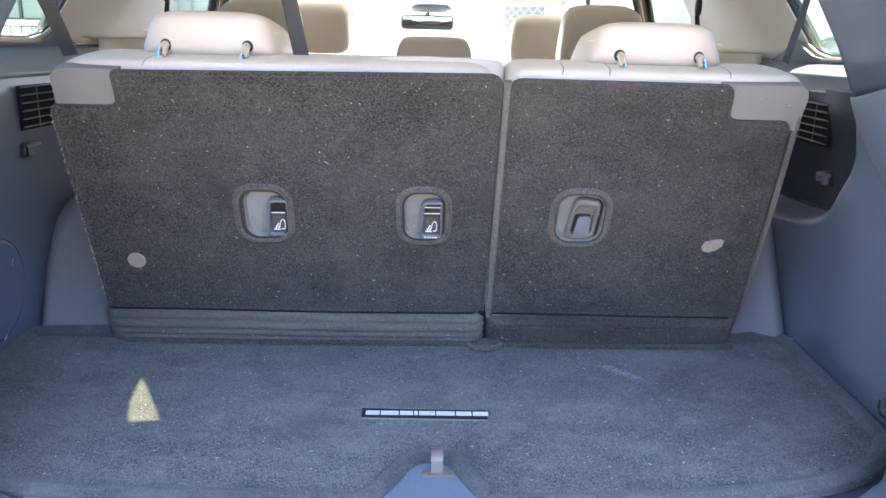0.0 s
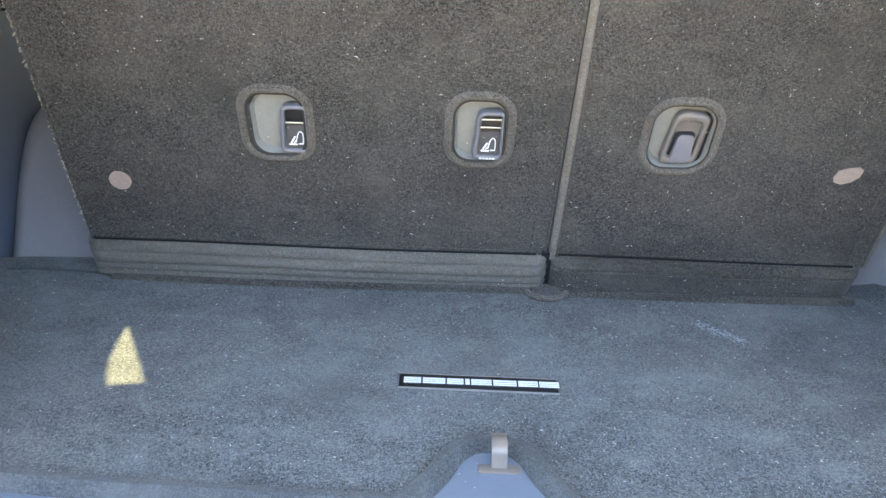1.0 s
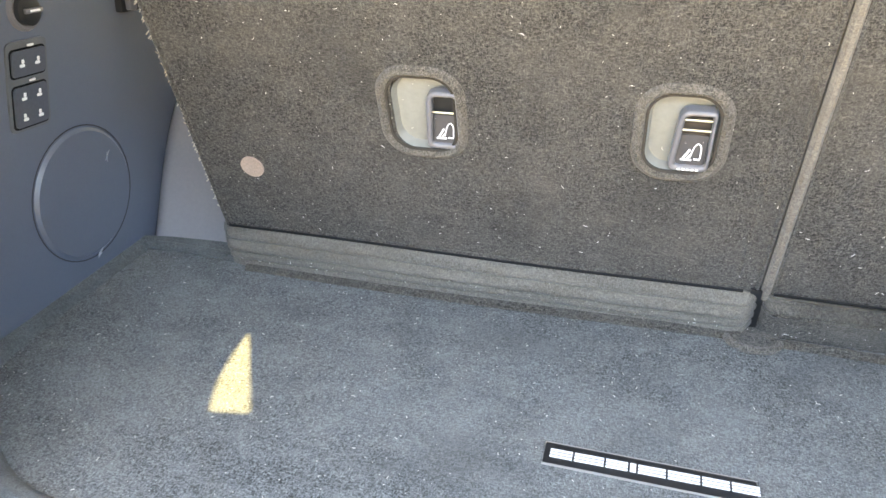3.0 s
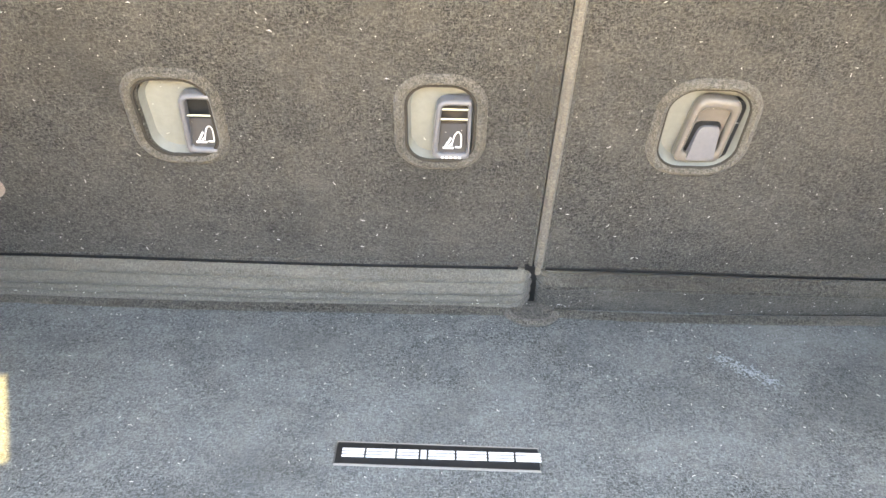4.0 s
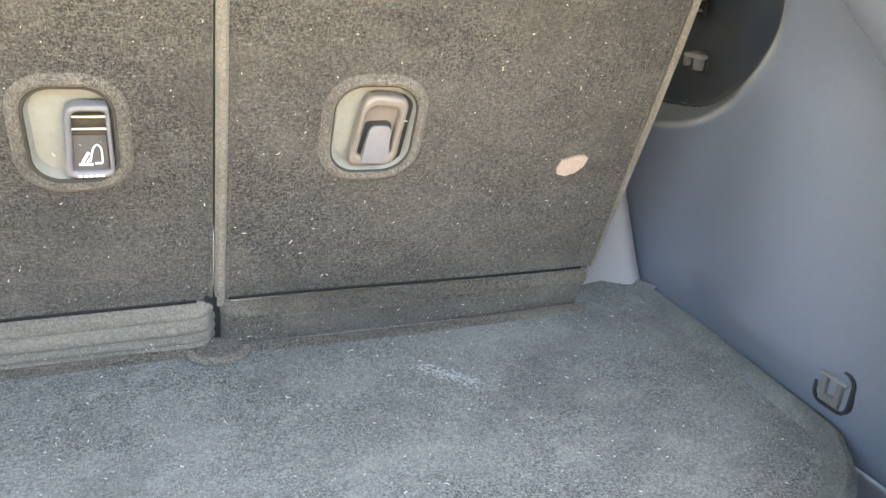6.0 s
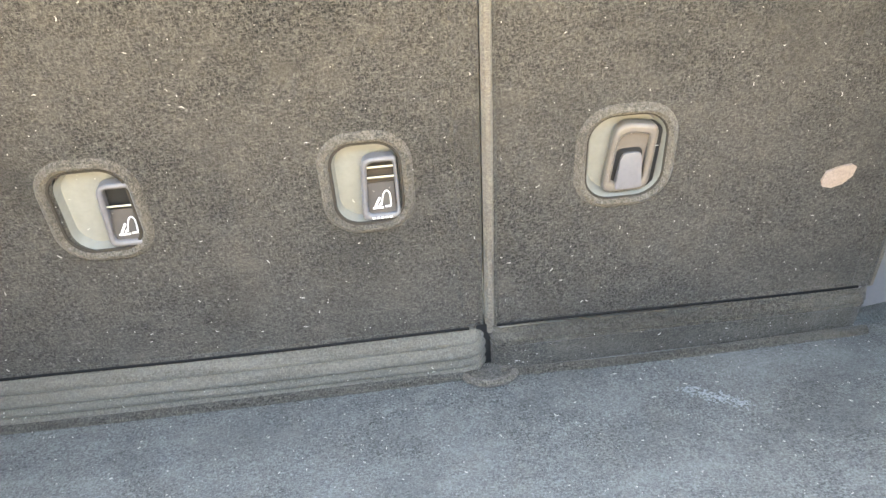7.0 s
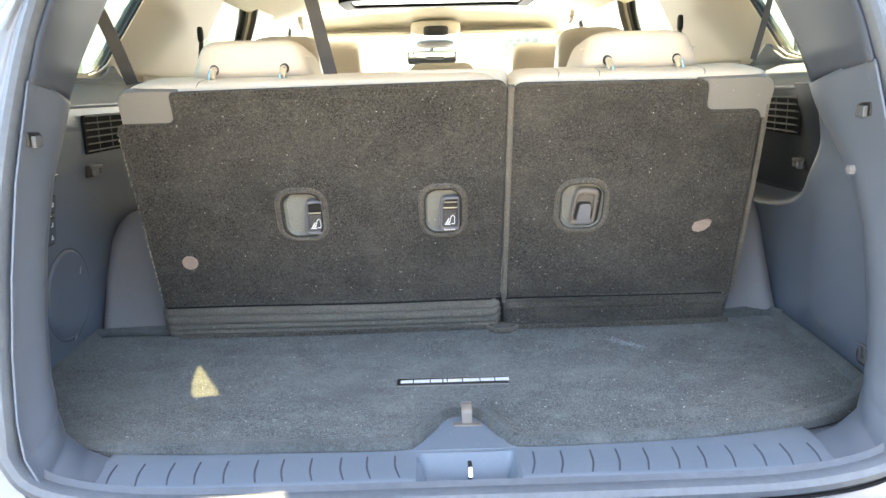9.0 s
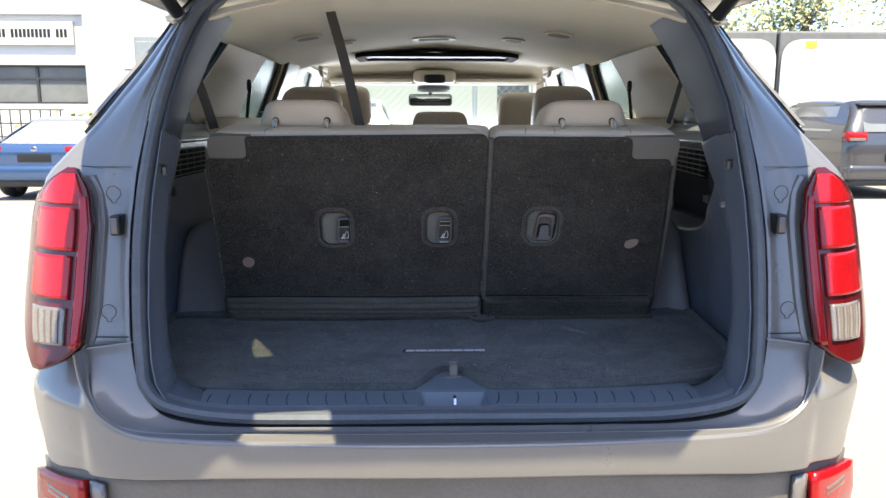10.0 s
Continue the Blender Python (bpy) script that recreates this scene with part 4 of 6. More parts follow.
part("roof_header", boxed((-0.58, 1.185, 1.722), (0.58, 1.225, 1.765), 0.012), PAINT, car)

# sunroof frame, roof lamps, console, visors, handles
def ceiling_z(x, y):
    return roof_fn(0.0, 0.665, 1.215, 3.85)((x + 0.665) / 1.33, (y - 1.215) / 2.635).z


sr = part("sunroof", plate(rrect(0, 2.98, 0.74, 0.34, 0.05), [rrect(0, 2.98, 0.66, 0.26, 0.04)], lambda u, v, d: (u, v, ceiling_z(u, v) - 0.020 - d), 0.018), MATTE_BLACK, car, "closed sunroof in a black frame")
part("sunroof_glass", plate(rrect(0, 2.98, 0.68, 0.28, 0.04), [], lambda u, v, d: (u, v, ceiling_z(u, v) - 0.010 - d), 0.004), mat("dark_roof_glass", (0.015, 0.02, 0.022), 0.55, 0), sr)
part("sunroof_blind", boxed((-0.29, 3.02, ceiling_z(0, 3.1) - 0.018), (0.29, 3.09, ceiling_z(0, 3.1) - 0.011), 0.003), DARK_GREY, sr)
for x, y, w in ((-0.36, 2.32, 0.085), (0.28, 2.30, 0.085), (-0.02, 2.42, 0.17), (-0.455, 2.02, 0.10), (0.395, 1.98, 0.10)):
    rl = part("roof_lamp", plate(rrect(x, y, w, 0.11, 0.045), [], lambda u, v, d: (u, v, ceiling_z(u, v) - 0.006 - d), 0.010), BEIGE_TRIM, car, "beige oval roof lamp")
    part("lamp_lens", plate(rrect(x, y, w * 0.72, 0.07, 0.028), [], lambda u, v, d: (u, v, ceiling_z(u, v) - 0.0075 - d), 0.010), MATTE_BLACK if x == -0.02 else VINYL, rl)
oc = part("overhead_console", cushion(0.0, 3.70, 1.628, 0.24, 0.22, 0.075, 0.45), BEIGE_TRIM, car, "beige overhead console with dark lamp cluster")
part("console_cluster", cushion(0.0, 3.615, 1.612, 0.12, 0.10, 0.05, 0.4, 18, 10), BLACK, oc)
for k in (-1, 1):
    part("sun_visor", boxed((k * 0.36 - 0.235, 3.66, 1.598), (k * 0.36 + 0.235, 3.82, 1.618), 0.010, 3, None), HEADLINER, car, "cream cloth sun visor")
    for y in (3.18,):
        hb = [(k * 0.57, y, ceiling_z(0.57, y) - 0.008), (k * 0.565, y + 0.01, ceiling_z(0.57, y) - 0.045), (k * 0.565, y + 0.14, ceiling_z(0.57, y) - 0.045), (k * 0.57, y + 0.15, ceiling_z(0.57, y) - 0.008)]
        gh = part("grab_handle", tube(hb, 0.011, 8, 3), BEIGE_TRIM, car, "beige grab handle under the roof rail")
        part("handle_mount", cushion(k * 0.565, y + 0.075, ceiling_z(0.57, y) - 0.018, 0.03, 0.20, 0.03, 0.5, 14, 8), BEIGE_TRIM, gh)
part("screen_header", boxed((-0.60, 3.78, 1.592), (0.60, 3.90, 1.650), 0.012), BEIGE_TRIM, car, "beige windscreen header")
# inside mirror
mr = part("inside_mirror", boxed((-0.152, 4.02, 1.474), (0.112, 4.05, 1.545), 0.018, 3), BLACK, car, "black-framed inside mirror")
part("mirror_glass", boxed((-0.123, -0.001, -0.0285), (0.123, 0.001, 0.0285), 0, 2, Matrix.Translation((-0.02, 4.016, 1.5105)) @ Matrix.Rotation(radians(-5), 4, "X")), mat("mirror_silver", (0.85, 0.86, 0.86), 0.02, 1.0), mr)
part("mirror_stem", tube([(-0.02, 4.05, 1.50), (-0.02, 4.08, 1.55), (-0.01, 4.02, 1.585)], 0.012), BLACK, mr)
part("camera_cover", cushion(0.0, 3.98, 1.575, 0.20, 0.14, 0.04, 0.5, 18, 8), WELL, mr, "grey sensor cover")
# windscreen, dashboard, wheel
ws = part("windscreen", grid(lambda u, v: Vector(((-0.70 + 1.40 * u) * (1 - 0.16 * v), 4.78 - 0.95 * v + 0.10 * (1 - abs(2 * u - 1) ** 2) * (1 - v * 0.6), 1.10 + 0.50 * v)), 21, 12), GLASS, car, "clear windscreen")
ws.visible_shadow = False
for k in (-1, 1):
    part("screen_pillar", tube([(k * 0.76, 4.80, 1.10), (k * 0.68, 4.35, 1.36), (k * 0.60, 3.85, 1.63)], 0.045, 8, 4), BEIGE_TRIM, car, "beige windscreen pillar")
dash = part("dashboard", boxed((-0.78, 4.10, 0.75), (0.78, 4.85, 1.14), 0.08, 4), WELL, car, "grey dashboard")
part("display", boxed((-0.20, 4.08, 1.10), (0.18, 4.10, 1.20), 0.006), BLACK, dash)
sw_path = [(-0.40 + 0.19 * math.cos(a), 3.92 + 0.06 * math.sin(a), 1.08 + 0.18 * math.sin(a)) for a in np.linspace(0, 2 * math.pi, 33)[:-1]]
swl = part("steering_wheel", sweep([Vector(p) for p in sw_path], circle(0.016, 8), (0, 1, 0.3), closed=True), BLACK, car, "black steering wheel")
part("wheel_hub", cushion(-0.40, 3.95, 1.08, 0.20, 0.06, 0.14, 0.6, 16, 10), BLACK, swl)
part("cabin_floor", boxed((-0.80, 2.0, 0.42), (0.80, 4.8, 0.50)), BEIGE_TRIM, car, "beige carpeted cabin floor")
# bonnet and front end
part("bonnet", grid(lambda u, v: Vector(((-0.86 + 1.72 * u) * (1 - 0.10 * v), 4.72 + 0.95 * v, 1.13 - 0.10 * v ** 2 - 0.07 * abs(2 * u - 1) ** 3)), 21, 12), PAINT, car, "slate metallic bonnet", mods=[("SOLIDIFY", (0.004, 0.0))])
part("front_bumper", grid(lambda u, v: Vector(((-0.86 + 1.72 * u), 5.68 - 0.28 * abs(2 * u - 1) ** 3 + 0.03 * math.sin(math.pi * v), 0.30 + 0.74 * v)), 25, 8), PAINT, car, mods=[("SOLIDIFY", (0.004, 0.0))])
for sx in (-1, 1):
    for wy in (1.98, 4.88):
        tyre = part("wheel", lathe([(0.0, 0.02), (0.20, 0.02), (0.25, 0.06), (0.27, 0.10), (0.34, 0.11), (0.375, 0.08), (0.38, 0.0), (0.375, -0.08), (0.34, -0.11), (0.0, -0.11)], (sx * 0.86, wy, 0.38), "x", 36), BLACK, car, "black tyre on alloy rim")
        part("rim", lathe([(0.0, 0.0), (0.05, 0.005), (0.22, 0.012), (0.25, 0.0)], (sx * 0.975, wy, 0.38), "x", 24), STEEL, tyre)

# ---- raised tailgate and its struts ----
GATE_A, GATE_B = Vector((0, 1.20, 1.775)), Vector((0, 0.10, 2.10))


def gate_point(x, w, d=0.0):
    up_n = Vector((0, 0.325, 1.10)).normalized()
    p = GATE_A.lerp(GATE_B, w) + up_n * (d)
    return Vector((x, p.y, p.z))


# unseen outline shaped so its shadow ends at set places on the bumper
gate_outline = [(p.x, p.y) for p in smooth_path([(-0.70, 0.0, 0), (0.70, 0.0, 0), (0.86, 0.40, 0), (0.875, 0.68, 0), (0.83, 0.78, 0), (0.74, 0.815, 0), (0.60, 0.840, 0), (0.553, 0.876, 0), (0.525, 0.908, 0), (0.46, 0.916, 0), (0.17, 0.931, 0), (-0.05, 0.931, 0), (-0.22, 0.927, 0), (-0.36, 0.917, 0), (-0.393, 0.906, 0), (-0.43, 0.914, 0), (-0.50, 0.945, 0), (-0.60, 1.0, 0), (-0.86, 1.0, 0), (-0.90, 0.76, 0), (-0.80, 0.68, 0), (-0.80, 0.40, 0)], 3, closed=True)]
# holes cut to throw sun patches on the mat, sill and ledge
sun_hole_mat = [(-0.474, 0.262), (-0.385, 0.429), (-0.437, 0.439), (-0.457, 0.387), (-0.469, 0.322)]
sun_hole_sill = [(-0.205, 0.768), (-0.172, 0.914), (-0.345, 0.910), (-0.376, 0.895), (-0.365, 0.788)]
lining_hole_mat = [(-0.489, 0.193), (-0.338, 0.477), (-0.426, 0.494), (-0.460, 0.405), (-0.481, 0.295)]
lining_hole_sill = [(-0.200, 0.750), (-0.172, 0.806), (-0.345, 0.806), (-0.362, 0.800), (-0.360, 0.768)]
gate = part("tailgate", plate(gate_outline, [sun_hole_mat, sun_hole_sill], lambda u, v, d: gate_point(u, v, d), 0.02), PAINT, car, "raised slate metallic tailgate", smooth=False)
# lining is unseen; its dark grey dims the light in the bay
part("gate_lining", plate([(a * 0.9, 0.03 + b * 0.875) for a, b in gate_outline], [lining_hole_mat, lining_hole_sill], lambda u, v, d: gate_point(u, v, d - 0.024), 0.02), GATE_LINING, gate, "dark grey tailgate lining", smooth=False)
part("corner_glass", plate([(-0.480, 0.250), (-0.378, 0.435), (-0.440, 0.446), (-0.463, 0.390), (-0.475, 0.320)], [], lambda u, v, d: gate_point(u, v, d + 0.006), 0.004), SUN_FILTER, gate, "smoked corner glass", smooth=False)
for s in (-1, 1):
    a, b = Vector((s * 0.625, 1.175, 1.635)), Vector((s * 0.68, 0.50, 1.93))
    st = part("gas_strut", tube([a, a.lerp(b, 0.6)], 0.016, 12), BLACK, gate, "black gas strut")
    part("strut_rod", tube([a.lerp(b, 0.6), b], 0.006, 8), CHROME, st)
    part("strut_joint", cushion(a.x, a.y, a.z, 0.035, 0.035, 0.035, 0.9, 12, 8), STEEL, st)
    part("hinge_arm", tube([(s * 0.50, 1.26, 1.725), (s * 0.50, 1.17, 1.78), (s * 0.50, 1.05, 1.80)], 0.018, 8, 3), PAINT, gate)


# ---- seats of the front and middle rows ----
def row_seat(x, y, top, w, head_w, label):
    t = thing("leather_seat", label, "car seat", "front and middle seats", at=(x, y, 0.5))
    def at(bm):
        bmesh.ops.translate(bm, verts=bm.verts, vec=(-x, -y, -0.5))
        return bm
    part("seat_cushion", at(cushion(x, y + 0.22, 0.72, w, 0.54, 0.22, 0.35)), BEIGE, t)
    part("backrest", at(cushion(x, y - 0.04, 1.04, w, 0.20, top - 0.28 - 0.72, 0.32, 32, 22, 14, 0.10)), BEIGE, t)
    head = part("headrest", at(cushion(x, y - 0.11, top - 0.10, head_w, 0.13, 0.20, 0.45, 28, 18, 10, 0.10)), BEIGE, t)
    part("seat_base", at(boxed((x - w * 0.4, y - 0.02, 0.505), (x + w * 0.4, y + 0.42, 0.64), 0.02)), BLACK, t)
    for k in (-1, 1):
        part("post", at(tube([(x + k * 0.06, y - 0.10, top - 0.33), (x + k * 0.06, y - 0.11, top - 0.16)], 0.006)), CHROME, head)
    return t


row_seat(-0.50, 2.50, 1.520, 0.48, 0.25, "beige leather middle row seat with a padded headrest")
row_seat(0.49, 2.50, 1.525, 0.48, 0.25, "beige leather middle row seat with a padded headrest")
row_seat(-0.455, 3.42, 1.56, 0.50, 0.26, "beige leather driver's seat behind the wheel")
row_seat(0.445, 3.42, 1.53, 0.50, 0.26, "beige leather front passenger seat")
ms = thing("leather_seat", "narrow beige leather back between the middle row seats", "car seat", "front and middle seats", at=(0.002, 2.34, 0.5))
part("backrest", cushion(0, 0, 0.60, 0.222, 0.13, 0.65, 0.24, 30, 24, 4), BEIGE, ms)
part("seat_cushion", cushion(0, 0.20, 0.22, 0.222, 0.40, 0.20, 0.35), BEIGE, ms)
part("seat_base", boxed((-0.09, -0.02, 0.005), (0.09, 0.36, 0.14), 0.02), BLACK, ms)
tb = thing("console_armrest", "beige padded armrest between the front seats", "armrest", at=(0, 3.2, 0.5))
part("armrest_pad", cushion(0, 0, 0.62, 0.22, 0.40, 0.10, 0.4), BEIGE, tb)
part("armrest_box", boxed((-0.10, -0.18, 0.0), (0.10, 0.18, 0.58), 0.02), WELL, tb)


# ---- third row seat backs ----
SEAT_UP = Vector((0, -0.379, 1.0)).normalized()
SEAT_OUT = Vector((0, -1.0, -0.379)).normalized()
SEAT_BASE = Vector((0, 1.5307, 0.885))


def sp(x, w, d=0.0):
    """A point of the seat backs: across, up along the back, out of its rear face."""
    return SEAT_BASE + Vector((x, 0, 0)) + SEAT_UP * w + SEAT_OUT * d


def seat_place(u, v, d):
    return sp(u, v, d)


TOP = 0.505
# pressed carpet roll round a recess, from its inner to its outer edge
RECESS_ROLL = [(-0.004, -0.004), (-0.003, 0.002), (-0.001, 0.0050), (0.002, 0.0065), (0.0055, 0.0050), (0.0085, 0.0018), (0.0105, -0.002)]


def seat_back(x0, x1, label):
    """One part of the split bench: padded block, carpet back, corner patch, ribbed flap."""
    t = thing("rear_seat", label, "car seat", "third row seats", at=((x0 + x1) / 2, 1.50, 0.80))
    inv = Matrix.Translation(-t.location)
    def p_(name, bm, material, parent=t, lab="", **kw):
        if parent is t:
            bmesh.ops.transform(bm, matrix=inv, verts=bm.verts)
        return part(name, bm, material, parent, lab, **kw)
    # padded block
    def block(u, v):
        a = 2 * math.pi * u
        def sg(q, e):
            return math.copysign(abs(q) ** e, q)
        b = math.pi * (v - 0.5)
        x = sg(math.cos(b), 0.09) * sg(math.cos(a), 0.10)
        d = sg(math.cos(b), 0.22) * sg(math.sin(a), 0.20)
        w = sg(math.sin(b), 0.22)
        return sp((x0 + x1) / 2 + x * ((x1 - x0) / 2 - 0.001), 0.252 + w * 0.263 - 0.31 * (0.072 + 0.072 * d) * (w + 1) / 2, -0.098 - 0.075 * d + 0.018 * smoothstep((w - 0.7) / 0.2) * max(0.0, -d))
    bm = grid(block, 72, 40, close_u=True)
    bmesh.ops.remove_doubles(bm, verts=bm.verts, dist=1e-5)
    p_("padding", bm, VINYL_TOP, lab="pale beige vinyl padding with a rounded top edge", angle=60)
    return t, p_


VINYL_TOP = mat("pale_vinyl", (0.69, 0.62, 0.52), 0.7, 0, 0.15, 240, 0.15, 6, 0.25, 500, second=(0.40, 0.36, 0.31))

PATCH_W, PATCH_H = 0.108, 0.068


def fillet(ring, n=5):
    """A ring of (u, v, radius) corners with each corner rounded."""
    out = []
    for i, (a, b, r) in enumerate(ring):
        c = Vector((a, b))
        if r == 0:
            out.append((a, b))
            continue
        p, q = Vector(ring[i - 1][:2]), Vector(ring[(i + 1) % len(ring)][:2])
        s0, s1 = c + (p - c).normalized() * r, c + (q - c).normalized() * r
        for k in range(n + 1):
            t = k / n
            m = s0 * (1 - t) ** 2 + c * 2 * t * (1 - t) + s1 * t * t
            out.append((m.x, m.y))
    return out


def back_panel(x0, x1, patch, holes, t, p_):
    """Carpet cover: rounded plate with a step at its outer top corner, an edge bead and a pressed inner line."""
    top = TOP
    if patch < 0:
        out = fillet([(x0 - 0.006, 0.0, 0), (x1 - 0.003, 0.0, 0), (x1 - 0.003, top - 0.002, 0.020), (x0 + PATCH_W, top - 0.010, 0.006),
                      (x0 + PATCH_W, top - PATCH_H - 0.004, 0.022), (x0 - 0.004, top - PATCH_H - 0.004, 0.012)])
    else:
        out = fillet([(x0 + 0.010, 0.0, 0), (x1 - 0.004, 0.0, 0), (x1 - 0.026, top - PATCH_H - 0.006, 0.014), (x1 - PATCH_W - 0.026, top - PATCH_H - 0.006, 0.022),
                      (x1 - PATCH_W - 0.030, top - 0.011, 0.014), (x0 + 0.010, top - 0.009, 0.020)])
    pan = p_("carpet_panel", plate(out, holes, seat_place, 0.012), CARPET, lab="dark charcoal carpet on the seat back, linty", smooth=False)
    path = [sp(a, b, 0.0) for a, b in out]
    b1 = sweep(path, [(-0.004, -0.008), (-0.004, 0.001), (0.0, 0.0035), (0.005, 0.002), (0.006, -0.002), (0.0, -0.008)], SEAT_OUT, closed=True)
    bmesh.ops.transform(b1, matrix=inv_of(t), verts=b1.verts)
    part("carpet_edge", b1, CARPET, t)
    cx = sum(a for a, b in out) / len(out)
    cy = sum(b for a, b in out) / len(out)
    ins = []
    for i, (a, b) in enumerate(out):
        ins.append((a + (0.024 if a < cx else -0.024), b + (0.0 if b < 0.05 else -0.020)))
    line = [sp(a, b, 0.0) for a, b in ins]
    b2 = sweep(line[1:], [(-0.0045, -0.003), (-0.0030, 0.0004), (0.0, 0.0016), (0.0030, 0.0004), (0.0045, -0.003)], SEAT_OUT)
    bmesh.ops.transform(b2, matrix=inv_of(t), verts=b2.verts)
    part("pressed_line", b2, CARPET, t)
    return pan


def inv_of(t):
    return Matrix.Translation(-t.location)


def tether_handle(cx, cw, t, narrow):
    """Recess with a pale tray, dark anchor box, bright bars and a printed symbol."""
    inv = inv_of(t)
    def q_(name, bm, material, parent, lab="", **kw):
        bmesh.ops.transform(bm, matrix=inv, verts=bm.verts)
        return part(name, bm, material, parent, lab, **kw)
    w = 0.076 if narrow else 0.070
    shift = -0.005 if narrow else 0.0
    pts = [sp(a, b, 0.0) for a, b in rrect(cx + shift, cw, w + 0.014, 0.110, 0.030, 7)]
    h = q_("tether_anchor", sweep(pts, RECESS_ROLL, SEAT_OUT, closed=True), BINDING, t, "child seat anchor in a carpet-edged recess")
    # dark tube painted in as the shade between roll and tray
    moat = [sp(a, b, 0.0012) for a, b in rrect(cx + shift, cw, w + 0.006, 0.102, 0.027, 7)]
    q_("recess_groove", sweep(moat, circle(0.0022, 6), SEAT_OUT, closed=True), GROOVE_SHADE, h)
    def tray(u, v):
        a, b = rrect(cx, cw, w + 0.004 - 0.010 * v, 0.100 - 0.008 * v, 0.026, 7)[int(round(u * 32)) % 32]
        return sp(a, b, 0.0005 - 0.012 * v)
    q_("tray", grid(tray, 32, 4, close_u=True), PALE_TRAY, h)
    q_("tray_floor", plate(rrect(cx, cw, w - 0.004, 0.094, 0.024), [], lambda u, v, d: sp(u, v, -0.011 + d - 0.05 * (u - cx)), 0.003), PALE_TRAY, h, "pale grey recess floor")
    bx = cx + (0.019 if narrow else 0.012)
    bw = 0.044
    # the frame stands out of the tray and rounds over at its top and near side
    ring = [(bx - bw / 2, cw - 0.047, 0.010), (bx + bw / 2, cw - 0.047, 0.010), (bx + bw / 2, cw + 0.033, 0.006), (bx - bw / 2 + 0.006, cw + 0.033, 0.014)]
    hole = [(bx - bw / 2 + 0.007, cw - 0.040, 0.006), (bx + bw / 2 - 0.004, cw - 0.040, 0.006), (bx + bw / 2 - 0.004, cw + 0.027, 0.004), (bx - bw / 2 + 0.012, cw + 0.027, 0.008)]
    q_("anchor_box", plate(fillet(ring), [fillet(hole)], lambda u, v, d: sp(u, v, 0.0045 + d), 0.016), ANCHOR_GREY, h, "mauve-grey anchor frame", mods=[("BEVEL", (0.003, 3))])
    q_("anchor_back", plate(fillet(hole), [], lambda u, v, d: sp(u, v, -0.0080 + d), 0.002), BLACK if narrow else DARK_BRONZE, h)
    for z in ((0.006, 0.019) if not narrow else (0.003,)):
        q_("anchor_bar", tube([sp(bx - bw / 2 + 0.008, cw + z, -0.001), sp(bx + bw / 2 - 0.004, cw + z, -0.001)], 0.0013), BRASS, h, "satin brass anchor bar")
    x0, x1 = bx - bw / 2 + 0.008, bx + bw / 2 - 0.005
    q_("symbol_panel", plate([(x0, cw - 0.040), (x1, cw - 0.040), (x1, cw - 0.004), (x0, cw - 0.004)], [], lambda u, v, d: sp(u, v, -0.0005 + d - 0.20 * max(0.0, v - (cw - 0.034))), 0.002), FLAP_GREY, h, "dark grey plastic flap")
    # printed child seat symbol, plain strokes
    bm = bmesh.new()
    for pts, r, n in (([(0.000, 0.030), (0.003, 0.018), (0.007, 0.0135), (0.0105, 0.018), (0.0105, 0.031)], 0.0008, 3), ([(-0.007, 0.031), (-0.001, 0.021)], 0.0013, 0),
                      ([(0.004, 0.032), (0.0105, 0.032)], 0.0010, 0), ([(-0.010, 0.033), (0.002, 0.033)], 0.0012, 0), ([(-0.003, 0.031), (0.0, 0.027)], 0.0010, 0)):
        tube([sp(bx + 0.001 + a, cw - b, 0.0003 - 0.20 * max(0.0, 0.034 - b)) for a, b in pts], r, 6, n, bm)
    q_("printed_symbol", bm, WHITE_PRINT, h, "white printed seat symbol")
    for k in range(0 if narrow else 5):
        q_("legend_bar", plate(rrect(bx - 0.009 + k * 0.0048, cw - 0.0436, 0.0034, 0.0022, 0.0005, 2), [], lambda u, v, d: sp(u, v, 0.0050 + d), 0.001), WHITE_PRINT, h)
    return h


